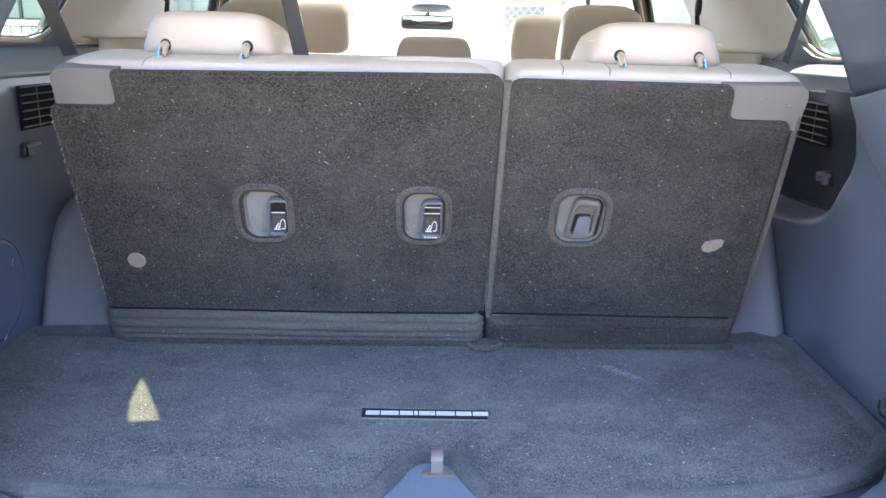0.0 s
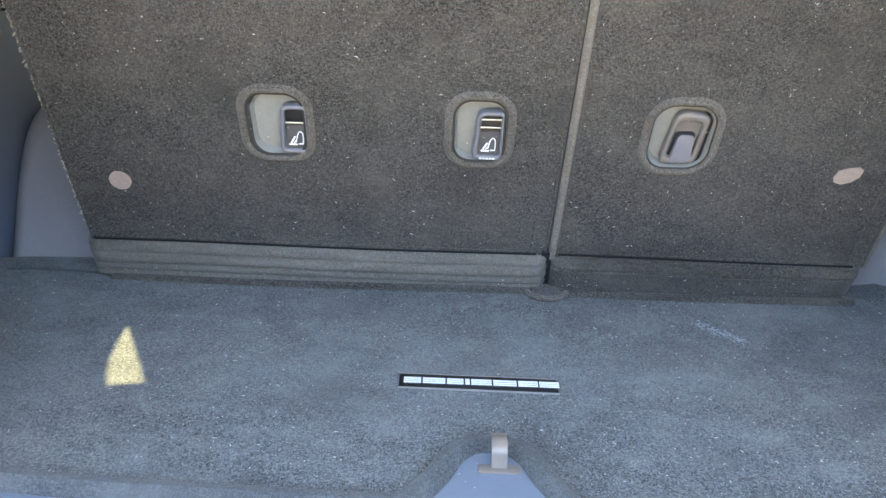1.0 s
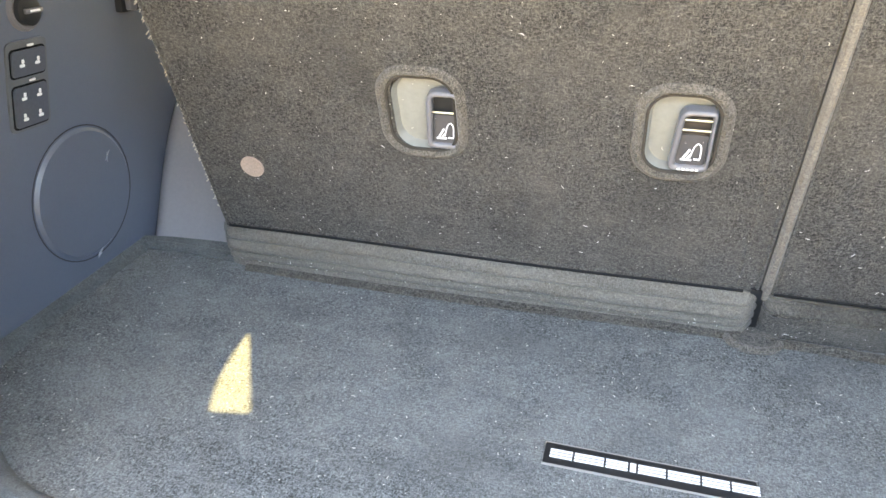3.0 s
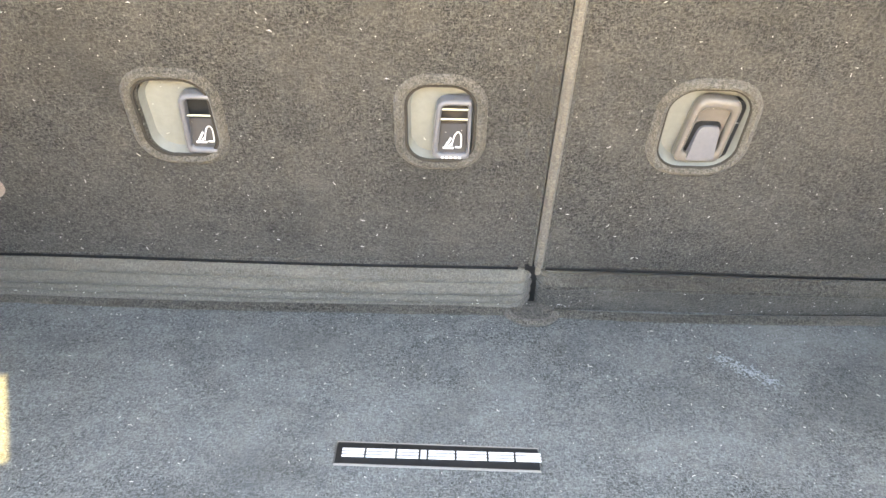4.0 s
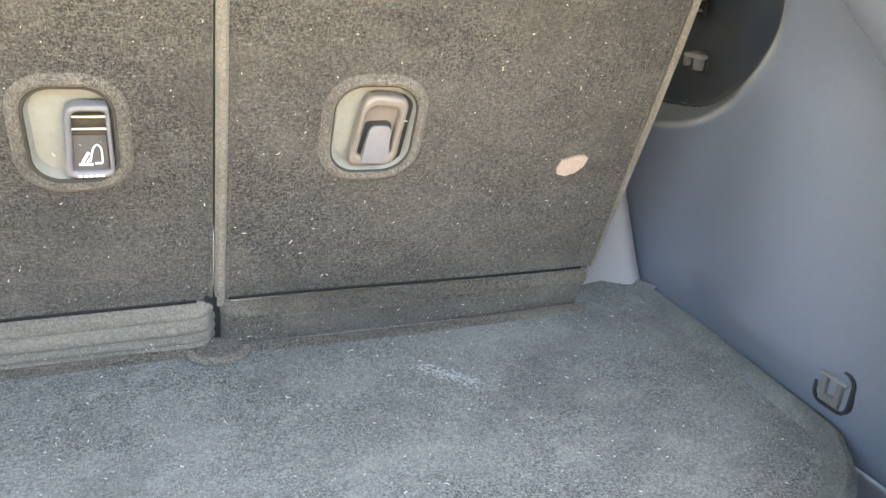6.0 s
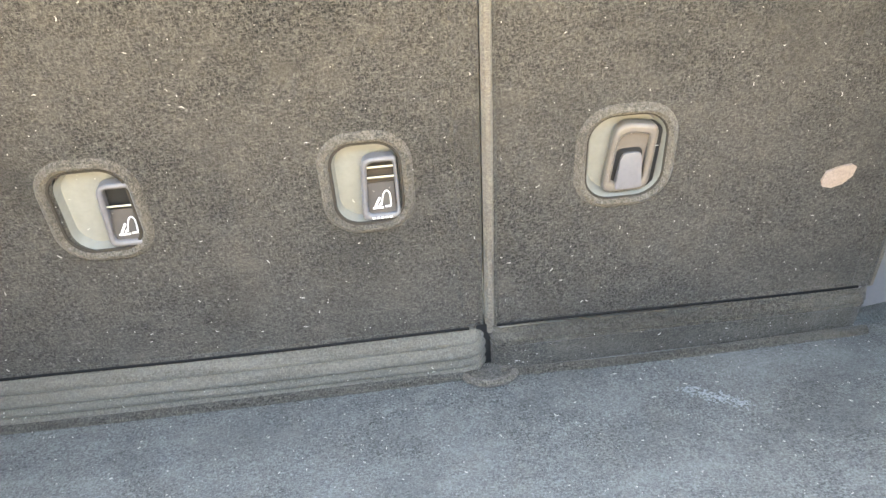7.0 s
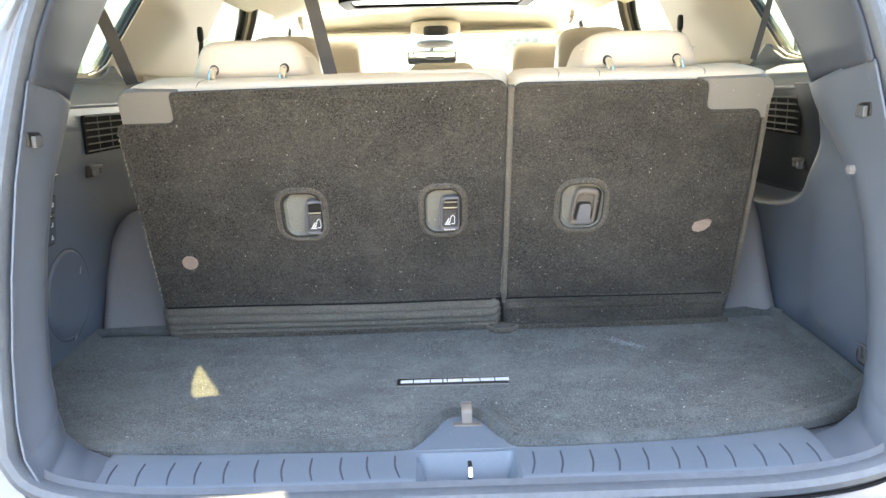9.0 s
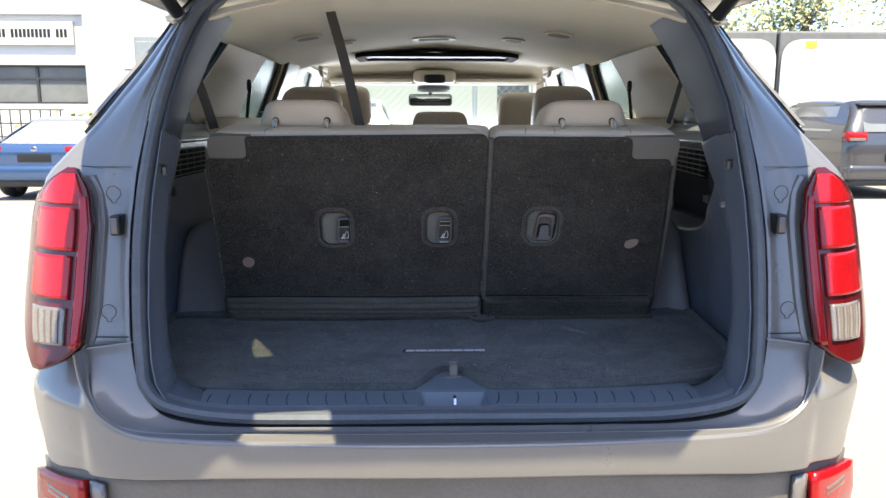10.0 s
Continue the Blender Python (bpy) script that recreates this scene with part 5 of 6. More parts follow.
def release_handle(cx, cw, t):
    """Seat release: pale tray, satin bezel with a scoop, finger lever."""
    inv = inv_of(t)
    def q_(name, bm, material, parent, lab="", **kw):
        bmesh.ops.transform(bm, matrix=inv, verts=bm.verts)
        return part(name, bm, material, parent, lab, **kw)
    pts = [sp(a, b, 0.0) for a, b in rrect(cx, cw, 0.096, 0.112, 0.034, 7)]
    h = q_("release_handle", sweep(pts, RECESS_ROLL, SEAT_OUT, closed=True), BINDING, t, "seat release lever in a carpet-edged recess")
    # dark tube for the groove's shade round the tray
    moat = [sp(a, b, 0.0012) for a, b in rrect(cx, cw, 0.090, 0.106, 0.031, 7)]
    q_("recess_groove", sweep(moat, circle(0.0018, 6), SEAT_OUT, closed=True), GROOVE_SHADE, h)
    def tray(u, v):
        a, b = rrect(cx, cw, 0.088 - 0.012 * v, 0.104 - 0.010 * v, 0.028, 7)[int(round(u * 32)) % 32]
        return sp(a, b, 0.0005 - 0.014 * v)
    q_("tray", grid(tray, 32, 4, close_u=True), PALE_TRAY, h)
    q_("tray_floor", plate(rrect(cx, cw, 0.080, 0.098, 0.024), [], lambda u, v, d: sp(u, v, -0.013 + d), 0.003), PALE_TRAY, h)
    body = fillet([(cx - 0.024, cw - 0.046, 0.012), (cx + 0.030, cw - 0.046, 0.014), (cx + 0.036, cw + 0.036, 0.012), (cx - 0.013, cw + 0.043, 0.020)], 6)
    inner = [(cx + 0.006 + (a - cx - 0.006) * 0.70, cw - 0.004 + (b - cw + 0.004) * 0.72) for a, b in body]
    # black ring stands in for the shadow line beside the bezel
    q_("bezel_gap", plate([(a + (0.006 if a > cx else 0.003), b - (0.003 if b < cw else 0.002)) for a, b in body], [inner], lambda u, v, d: sp(u, v, -0.005 + d), 0.008), BLACK, h, "dark gap beside the bezel")
    q_("bezel", plate(body, [inner], lambda u, v, d: sp(u, v, 0.002 + d), 0.016), BRONZE_PLASTIC, h, "satin taupe bezel", mods=[("BEVEL", (0.004, 3))])
    q_("scoop", plate([(cx + 0.006 + (a - cx - 0.006) * 1.08, cw + (b - cw) * 1.08) for a, b in inner], [], lambda u, v, d: sp(u, v, -0.009 + d + 0.16 * max(0.0, v - cw + 0.005)), 0.003), BRONZE_PLASTIC, h)
    # black plate for the shade round the lever
    q_("lever_gap", plate(fillet([(cx - 0.015, cw - 0.038, 0.003), (cx + 0.021, cw - 0.038, 0.003), (cx + 0.021, cw + 0.007, 0.008), (cx - 0.009, cw + 0.007, 0.010)]), [], lambda u, v, d: sp(u, v, -0.0050 + d), 0.003), BLACK, h)
    q_("lever", plate(fillet([(cx - 0.010, cw - 0.041, 0.004), (cx + 0.021, cw - 0.041, 0.004), (cx + 0.020, cw + 0.002, 0.007), (cx - 0.003, cw + 0.002, 0.008)]), [], lambda u, v, d: sp(u, v, 0.004 + d - 0.20 * max(0.0, v - (cw - 0.03))), 0.010), ANCHOR_GREY, h, "mauve-grey finger lever", mods=[("BEVEL", (0.003, 3))])
    return h


def flap(x0, x1, ribs, t):
    """Ribbed roll of carpet at the foot of the seat back."""
    prof = []
    n = 90
    for i in range(n + 1):
        k = i / n
        w = -0.003 - 0.080 * k
        d = 0.006 + 0.024 * math.sin(math.pi / 2 * min(1.0, k / 0.35)) ** 0.8 - 0.004 * max(0.0, k - 0.5)
        if ribs:
            d += 0.0135 * (abs(math.sin(math.pi * ribs * k)) ** 0.6 - 1.0)
        else:
            d += 0.010 * max(0.0, 1 - k / 0.10) - 0.007 * math.exp(-((k - 0.27) / 0.035) ** 2) - 0.008 * smoothstep((k - 0.27) / 0.1)
        prof.append((w, d))
    def fn(u, v):
        k = v * n
        i = min(int(k), n - 1)
        w = prof[i][0] + (prof[i + 1][0] - prof[i][0]) * (k - i)
        d = prof[i][1] + (prof[i + 1][1] - prof[i][1]) * (k - i)
        x = x0 + (x1 - x0) * u
        e = min(u, 1 - u) * (x1 - x0)
        d *= min(1.0, 0.25 + 0.75 * math.sqrt(min(1.0, e / 0.016)))
        return sp(x, w + (0.0015 * math.sin(x * 9) if ribs else 0.004), d - 0.006)
    bm = grid(fn, 60, 91)
    bmesh.ops.transform(bm, matrix=inv_of(t), verts=bm.verts)
    # dark tubes laid in the creases stand in for their shade
    for i in range(0, max(1, ribs)):
        w, d = prof[i * n // ribs] if i else (0.000, 0.0035)
        line = [sp(x0 + 0.012 + (x1 - x0 - 0.030) * j / 30, w + 0.0015 * math.sin((x0 + (x1 - x0) * j / 30) * 9), d + 0.0012) for j in range(31)]
        g = sweep(line, circle(0.0020 if i == 0 else 0.0026, 6), SEAT_OUT)
        bmesh.ops.transform(g, matrix=inv_of(t), verts=g.verts)
        part("rib_groove", g, MATTE_BLACK if i == 0 else GROOVE_SHADE, t)
    return part("carpet_flap", bm, FLAP if ribs else FLAP_PLAIN, t, "ribbed carpet flap at the foot of the seat" if ribs else "plain carpet flap at the foot of the seat", angle=80, mods=[("SOLIDIFY", (0.004, -1.0))])


def headrest(xa, xb, t):
    """Low folding headrest on two bright posts."""
    inv = inv_of(t)
    cx = (xa + xb) / 2
    bm = cushion(cx, 1.545, 1.403, xb - xa + 0.002, 0.235, 0.084, 0.40, 52, 30, -5, 0.24)
    bmesh.ops.transform(bm, matrix=inv, verts=bm.verts)
    h = part("headrest", bm, BEIGE, t, "padded beige leather headrest")
    seam = [(cx + (xb - xa) * 0.485 * k, 1.452 + 0.012 * abs(k) ** 3, 1.421 - 0.006 * abs(k) ** 3) for k in np.linspace(-0.92, 0.92, 21)]
    bm = tube(seam, 0.0013, 5)
    bmesh.ops.transform(bm, matrix=inv, verts=bm.verts)
    part("seam", bm, BEIGE_TRIM, h, "stitched seam across the headrest")
    for k in (-0.068, 0.068):
        bm = tube([(cx + k, 1.400, 1.362), (cx + k, 1.405, 1.378), (cx + k, 1.418, 1.391), (cx + k, 1.446, 1.396)], 0.0075, 10, 4)
        bmesh.ops.transform(bm, matrix=inv, verts=bm.verts)
        part("post", bm, CHROME, h, "bright steel headrest post")
        bm = lathe([(0.0, -0.002), (0.0085, -0.002), (0.0105, 0.001), (0.0105, 0.014)], (cx + k, 1.429, 1.394), "y", 16)
        bmesh.ops.transform(bm, matrix=inv, verts=bm.verts)
        part("post_socket", bm, BLACK, h)
    return h


LX0, LX1, RX0, RX1 = -0.632, 0.106, 0.112, 0.624
hole1 = rrect(-0.305, 0.228, 0.082, 0.104, 0.026, 7)
hole2 = rrect(-0.018, 0.229, 0.076, 0.104, 0.026, 7)
hole3 = rrect(0.270, 0.231, 0.090, 0.106, 0.030, 7)

left_seat, lp = seat_back(LX0, LX1, "wide part of the split third row seat, upright, carpet-backed")
back_panel(LX0, LX1, -1, [hole1, hole2], left_seat, lp)
tether_handle(-0.305, 0.228, left_seat, True)
tether_handle(-0.018, 0.229, left_seat, False)
flap(LX0 - 0.014, LX1 - 0.001, 5, left_seat)
headrest(-0.520, -0.262, left_seat)
right_seat, rp = seat_back(RX0, RX1, "narrow part of the split third row seat, upright, carpet-backed")
back_panel(RX0, RX1, 1, [hole3], right_seat, rp)
release_handle(0.270, 0.231, right_seat)
flap(RX0 - 0.001, RX1 - 0.002, 0, right_seat)
for t, xa, xb in ((left_seat, LX0 + 0.02, LX1 - 0.012), (right_seat, RX0 + 0.012, RX1 - 0.004)):
    lip = smooth_path([(xa, 1.526, floor_z(1.52) + 0.002), ((2 * xa + xb) / 3, 1.521, floor_z(1.52) + 0.002), ((xa + 2 * xb) / 3, 1.523, floor_z(1.52) + 0.003), (xb, 1.528, floor_z(1.52) + 0.004)], 8)
    bm = sweep(lip, circle(0.0075, 8), (0, 0, 1))
    bmesh.ops.transform(bm, matrix=inv_of(t), verts=bm.verts)
    part("flap_lip", bm, FLAP_PLAIN, t, "rolled lower edge of the carpet flap")
headrest(0.252, 0.512, right_seat)
# black sheet in the slot below the split, in place of its shade
bm = plate([(LX1 - 0.010, -0.085), (RX0 + 0.006, -0.085), (RX0 + 0.006, 0.004), (LX1 - 0.010, 0.004)], [], lambda u, v, d: sp(u, v, 0.004 + d), 0.02)
bmesh.ops.transform(bm, matrix=inv_of(left_seat), verts=bm.verts)
part("split_gap", bm, BLACK, left_seat, "dark slot below the seat split")
# grey vinyl corners
for t, ring in ((left_seat, fillet([(LX0 + 0.003, TOP - PATCH_H - 0.012, 0), (LX0 + PATCH_W + 0.01, TOP - PATCH_H - 0.012, 0), (LX0 + PATCH_W + 0.01, TOP - 0.004, 0), (LX0 + 0.004, TOP - 0.002, 0.030)])),
                (right_seat, fillet([(RX1 - PATCH_W - 0.045, TOP - 0.006, 0), (RX1 - PATCH_W - 0.045, TOP - PATCH_H - 0.02, 0), (RX1 - 0.008, TOP - PATCH_H - 0.02, 0), (RX1 - 0.002, TOP - 0.004, 0.032)]))):
    bm = plate(ring, [], lambda u, v, d: sp(u, v, -0.0015 + d), 0.022)
    bmesh.ops.transform(bm, matrix=inv_of(t), verts=bm.verts)
    part("corner_patch", bm, VINYL, t, "smooth grey vinyl corner", mods=[("BEVEL", (0.002, 2))])
# pale edge strip of the right seat, along the split and the outer side
for nm, pts in (("edge_strip", [sp(RX0 + 0.002, -0.01, 0.002), sp(RX0 + 0.003, 0.25, 0.003), sp(RX0 + 0.004, TOP - 0.01, 0.002)]),
                ("edge_strip", [sp(RX1 + 0.004, -0.01, -0.006), sp(RX1 - 0.001, 0.25, -0.004), sp(RX1 - 0.010, TOP - 0.06, -0.004)])):
    bm = sweep(smooth_path(pts, 8), [(-0.006, -0.012), (-0.006, 0.0), (-0.002, 0.004), (0.003, 0.004), (0.006, 0.0), (0.006, -0.012)] if pts[0].x < 0.3 else [(-0.005, -0.012), (-0.005, 0.0), (-0.001, 0.003), (0.004, 0.002), (0.006, -0.002), (0.006, -0.014)], SEAT_OUT)
    bmesh.ops.transform(bm, matrix=inv_of(right_seat), verts=bm.verts)
    part(nm, bm, STRIP, right_seat, "taupe fabric edge strip")
# stitched seams over the top of the padding
for t, x in ((left_seat, -0.478), (right_seat, 0.208), (right_seat, 0.286), (right_seat, 0.488)):
    bm = tube([(x - 0.002, 1.3692, 1.3600), (x, 1.3735, 1.3668), (x + 0.002, 1.385, 1.3712), (x + 0.004, 1.41, 1.3745), (x + 0.005, 1.44, 1.3785)], 0.0013, 6, 3)
    bmesh.ops.transform(bm, matrix=inv_of(t), verts=bm.verts)
    part("padding_seam", bm, VINYL, t, "stitched seam across the padding")
# raised middle of the padding on the wide seat
bm = cushion(0.0, 1.472, 1.342, 0.235, 0.12, 0.055, 0.28, 28, 14, -20)
bmesh.ops.transform(bm, matrix=inv_of(left_seat), verts=bm.verts)
part("middle_pad", bm, VINYL_TOP, left_seat, "raised middle pad")
# frayed pale edge of the left panel
rng_ = random.Random(4)
bm = bmesh.new()
for k in range(46):
    w = rng_.uniform(0.01, 0.40)
    tube([sp(LX0 - 0.0068, w, 0.0015), sp(LX0 - 0.0072, w + rng_.uniform(0.004, 0.013), 0.0018)], rng_.uniform(0.0006, 0.0011), 4, 0, bm)
for k in range(120):
    w = rng_.uniform(0.02, 0.42)
    a = sp(LX0 - 0.007, w, 0.001)
    tube([a, a + Vector((-rng_.uniform(0.001, 0.005), rng_.uniform(-0.003, 0.001), rng_.uniform(-0.006, 0.006)))], 0.0006, 4, 0, bm)
bmesh.ops.transform(bm, matrix=inv_of(left_seat), verts=bm.verts)
part("frayed_edge", bm, mat("pale_fray", (0.45, 0.40, 0.33), 0.9), left_seat, "pale frayed carpet threads")
# hook tape dots
bm = plate([(-0.563 + 0.0165 * math.cos(a), 0.118 + 0.0165 * math.sin(a)) for a in np.linspace(0, 2 * math.pi, 25)[:-1]], [], lambda u, v, d: sp(u, v, 0.003 + d), 0.004)
tagged(link("hook_tape_dot", bm, VELCRO, None), "round taupe hook tape dot stuck on the seat back", "fastener", "hook tape dots")
leaf = [(0.510, 0.172), (0.513, 0.164), (0.524, 0.161), (0.537, 0.165), (0.547, 0.175), (0.549, 0.187), (0.543, 0.191), (0.528, 0.189), (0.514, 0.184)]
bm = plate(leaf, [], lambda u, v, d: sp(u, v, 0.003 + d), 0.004)
tagged(link("hook_tape_dot", bm, VELCRO, None), "torn half of a taupe hook tape dot on the seat back", "fastener", "hook tape dots")

# ---- cargo mat ----
outline = [(-0.810, 1.565), (-0.822, 1.53), (-0.818, 1.25), (-0.775, 1.16), (-0.690, 1.085), (-0.60, 1.042), (-0.45, 1.024), (-0.28, 1.018), (-0.105, 1.014),
           (-0.078, 1.030), (-0.052, 1.068), (-0.036, 1.100), (-0.012, 1.118), (0.028, 1.110), (0.050, 1.068), (0.072, 1.030), (0.100, 1.014),
           (0.28, 1.018), (0.45, 1.036), (0.60, 1.072), (0.690, 1.115), (0.742, 1.175), (0.755, 1.23), (0.757, 1.53), (0.745, 1.575), (0.70, 1.585), (0.645, 1.578),
           (0.60, 1.580), (0.30, 1.580), (-0.30, 1.580), (-0.60, 1.580), (-0.660, 1.578)]
mat2d = [(p.x, p.y) for p in smooth_path([(a, b, 0) for a, b in outline], 3, closed=True)]
cargo_mat = tagged(link("cargo_mat", plate(mat2d, [], lambda u, v, d: (u, v, floor_z(v) + d), 0.016), MAT_CARPET, None, smooth=False),
                   "charcoal carpet cargo mat with lint and a stitched edge", "mat")
tab2d = [(0.109 + 0.032 * math.cos(a), 1.520 + 0.024 * math.sin(a)) for a in np.linspace(math.pi, 2 * math.pi, 17)] + [(0.141, 1.55), (0.077, 1.55)]
tab_ = part("mat_tab", plate(tab2d, [], lambda u, v, d: (u, v, floor_z(v) + 0.006 + d), 0.008), FLAP_PLAIN, cargo_mat, "half round tab of the mat at the seat split")
part("tab_rim", sweep([Vector((a, b, floor_z(b) + 0.006)) for a, b in tab2d[:17]], circle(0.0052, 6), (0, 0, 1)), BINDING, tab_)
edge3 = [Vector((a, b, floor_z(b))) for a, b in mat2d]
part("edge_binding", sweep(edge3, [(0.004, -0.014), (0.006, 0.002), (0.002, 0.009), (-0.006, 0.0135), (-0.016, 0.0125), (-0.024, 0.006), (-0.029, -0.003)], (0, 0, 1), closed=True), MAT_EDGE, cargo_mat, "rolled carpet edge")
# name badge: black band with plain silver bars
bd = part("badge", plate([(-0.116, 1.2385), (0.094, 1.2365), (0.094, 1.2665), (-0.116, 1.2685)], [], lambda u, v, d: (u, v, floor_z(v) + 0.003 + d), 0.004), BLACK, cargo_mat, "black badge with silver bars")
part("badge_rim", sweep([Vector((a, b, floor_z(b) + 0.002)) for a, b in ((-0.117, 1.2375), (0.095, 1.2355), (0.095, 1.2675), (-0.117, 1.2695))], circle(0.0013, 5), (0, 0, 1), closed=True), VINYL, bd)
SILVER = mat("silver_print", (0.72, 0.73, 0.75), 0.4, 0.1, 0.3, 200)
x = -0.110
for wd in (0.023, 0.030, 0.022, 0.006, 0.027, 0.031, 0.026, 0.026):
    for y0 in ((1.2472, 1.2518, 1.2564) if wd > 0.01 else (1.2472,)):
        y1 = y0 + (0.0026 if wd > 0.01 else 0.0118)
        part("silver_bar", plate([(x, y0), (x + wd, y0), (x + wd, y1), (x, y1)], [], lambda u, v, d: (u, v, floor_z(v) + 0.0042 + d), 0.001), SILVER, bd)
    x += wd + 0.0022
# pull strap in the notch
strap = thing("floor_pull", "taupe plastic pull tab of the cargo floor", "handle", at=(0.008, 1.085, floor_z(1.085)))
path = [(0, 0.0, 0.0), (0, 0.004, 0.012), (0, 0.008, 0.022), (0, 0.018, 0.028), (0, 0.032, 0.026)]
part("tab", sweep(smooth_path(path, 4), [(-0.0088, -0.0018), (-0.0088, 0.0018), (0.0088, 0.0018), (0.0088, -0.0018)], (0, -1, 0.3)), BRONZE_PLASTIC, strap)
part("tab_base", boxed((-0.024, -0.008, 0.000), (0.024, 0.006, 0.0035), 0.0015), BRONZE_PLASTIC, strap)

# pale stain on the mat
rng_ = random.Random(9)
bm = bmesh.new()
for k in range(240):
    f = rng_.random()
    a = Vector((0.338 + 0.052 * f + rng_.gauss(0, 0.006), 1.438 - 0.050 * f + rng_.gauss(0, 0.006), 0))
    a.z = floor_z(a.y) + 0.0010
    an = rng_.uniform(0, 6.28)
    tube([a, a + Vector((0.003 * math.cos(an), 0.003 * math.sin(an), 0.0004))], 0.0005, 3, 0, bm)
part("pale_stain", bm, mat("dried_residue", (0.24, 0.265, 0.285), 0.9, 0, 0.3, 300), cargo_mat, "pale chalky residue")
# raised roll of the mat's rear corners
for pts, r in ((((0.600, 1.566), (0.640, 1.572), (0.690, 1.584), (0.735, 1.578), (0.755, 1.548)), 0.0105), (((-0.822, 1.538), (-0.790, 1.553), (-0.730, 1.553), (-0.660, 1.550), (-0.610, 1.545)), 0.0075)):
    line = smooth_path([(a, b - 0.006, floor_z(b) + 0.006) for a, b in pts], 6)
    part("raised_roll", sweep(line, circle(r, 8), (0, 0, 1)), MAT_EDGE, cargo_mat, "raised roll at the rear corner of the mat")


LINT = mat("pale_lint", (0.46, 0.445, 0.41), 0.9)


def lint(name, count, place, label, seed):
    """Loose pale fibres and crumbs lying on the carpet."""
    r = random.Random(seed)
    verts, faces = [], []
    for k in range(count):
        u, v = r.random(), r.random()
        p, ax, ay, n = place(u, v)
        a = r.uniform(0, math.pi)
        ln = r.choice((0.0004, 0.0005, 0.0006, 0.0007, 0.0010, 0.0014, 0.0025)) * r.uniform(0.55, 1.2)
        wd = min(ln, r.uniform(0.00022, 0.0005))
        d1 = ax * math.cos(a) + ay * math.sin(a)
        d2 = ay * math.cos(a) - ax * math.sin(a)
        bend = d2 * ln * r.uniform(-0.5, 0.5)
        i = len(verts)
        for q in (-d1 * ln - d2 * wd, d2 * -wd + bend, d1 * ln - d2 * wd * 0.5, d1 * ln + d2 * wd * 0.5, d2 * wd + bend, -d1 * ln + d2 * wd):
            verts.append(p + q)
        for q in (-d1 * ln * 0.6, d1 * ln * 0.6):
            verts.append(p + q + n * 0.0007 + bend * 0.6)
        faces += [(i, i + 1, i + 7, i + 6), (i + 1, i + 2, i + 7), (i + 2, i + 3, i + 7), (i + 3, i + 4, i + 7), (i + 4, i + 5, i + 6, i + 7), (i + 5, i, i + 6)]
    me = bpy.data.meshes.new(name)
    me.from_pydata(verts, [], faces)
    me.materials.append(LINT)
    return tagged(new(name, me), label, "lint", kind="stuff")


lint("lint", 480, lambda u, v: (sp(-0.63 + 1.25 * u, 0.01 + 0.48 * v, 0.0015), Vector((1, 0, 0)), SEAT_UP, SEAT_OUT), "scattered pale lint on the carpeted seat backs", 11)
lint("lint", 850, lambda u, v: (Vector((-0.79 + 1.52 * u, 1.05 + 0.48 * v, floor_z(1.05 + 0.48 * v) + 0.001)), Vector((1, 0, 0)), Vector((0, 1, 0)), Vector((0, 0, 1))), "scattered pale lint on the cargo mat", 12)
lint("lint", 160, lambda u, v: (sp(-0.63 + 1.25 * u, -0.06 + 0.05 * v, 0.030 * math.sin(math.pi * (0.85 - 0.8 * v))), Vector((1, 0, 0)), SEAT_UP, SEAT_OUT), "pale lint on the carpet flaps", 13)

# ---- seat belts ----
def belt(pts, w, label, n=10, up=(0, -1, 0.2)):
    t = thing("seat_belt", label, "seat belt", "rear seat belts", at=pts[0])
    bm = sweep(smooth_path(pts, n), [(-w / 2, -0.0008), (-w / 2, 0.0008), (w / 2, 0.0008), (w / 2, -0.0008)], up)
    bmesh.ops.translate(bm, verts=bm.verts, vec=-Vector(pts[0]))
    part("webbing", bm, BELT, t)
    return t


mid_belt = belt([(-0.330, 1.545, 1.728), (-0.278, 1.50, 1.55), (-0.234, 1.46, 1.368)], 0.027, "grey webbing of the middle belt hanging from the headliner")
part("belt_mount", boxed((-0.03, -0.02, 0.0), (0.03, 0.02, 0.014), 0.004), BEIGE_TRIM, mid_belt)
belt([(-0.676, 1.345, 1.60), (-0.672, 1.36, 1.575), (-0.648, 1.41, 1.47), (-0.632, 1.455, 1.372)], 0.025, "grey seat belt running down to the rear bench")
rb = belt([(0.676, 1.515, 1.575), (0.668, 1.50, 1.545), (0.640, 1.475, 1.46), (0.614, 1.455, 1.388)], 0.014, "twisted grey seat belt running down to the rear bench", up=(0.3, -1, 0.2))
part("belt_guide", cushion(0.004, 0.004, 0.01, 0.03, 0.04, 0.055, 0.6, 14, 10), BLACK, rb)
for s in (-1, 1):
    mb = belt([(s * 0.690, 2.16, 1.505), (s * 0.696, 2.16, 1.47), (s * 0.705, 2.16, 1.40)], 0.012, "dark middle row belt on its pillar guide")
    part("belt_guide", cushion(0.0, -0.01, 0.01, 0.016, 0.02, 0.045, 0.6, 14, 10), BLACK, mb)


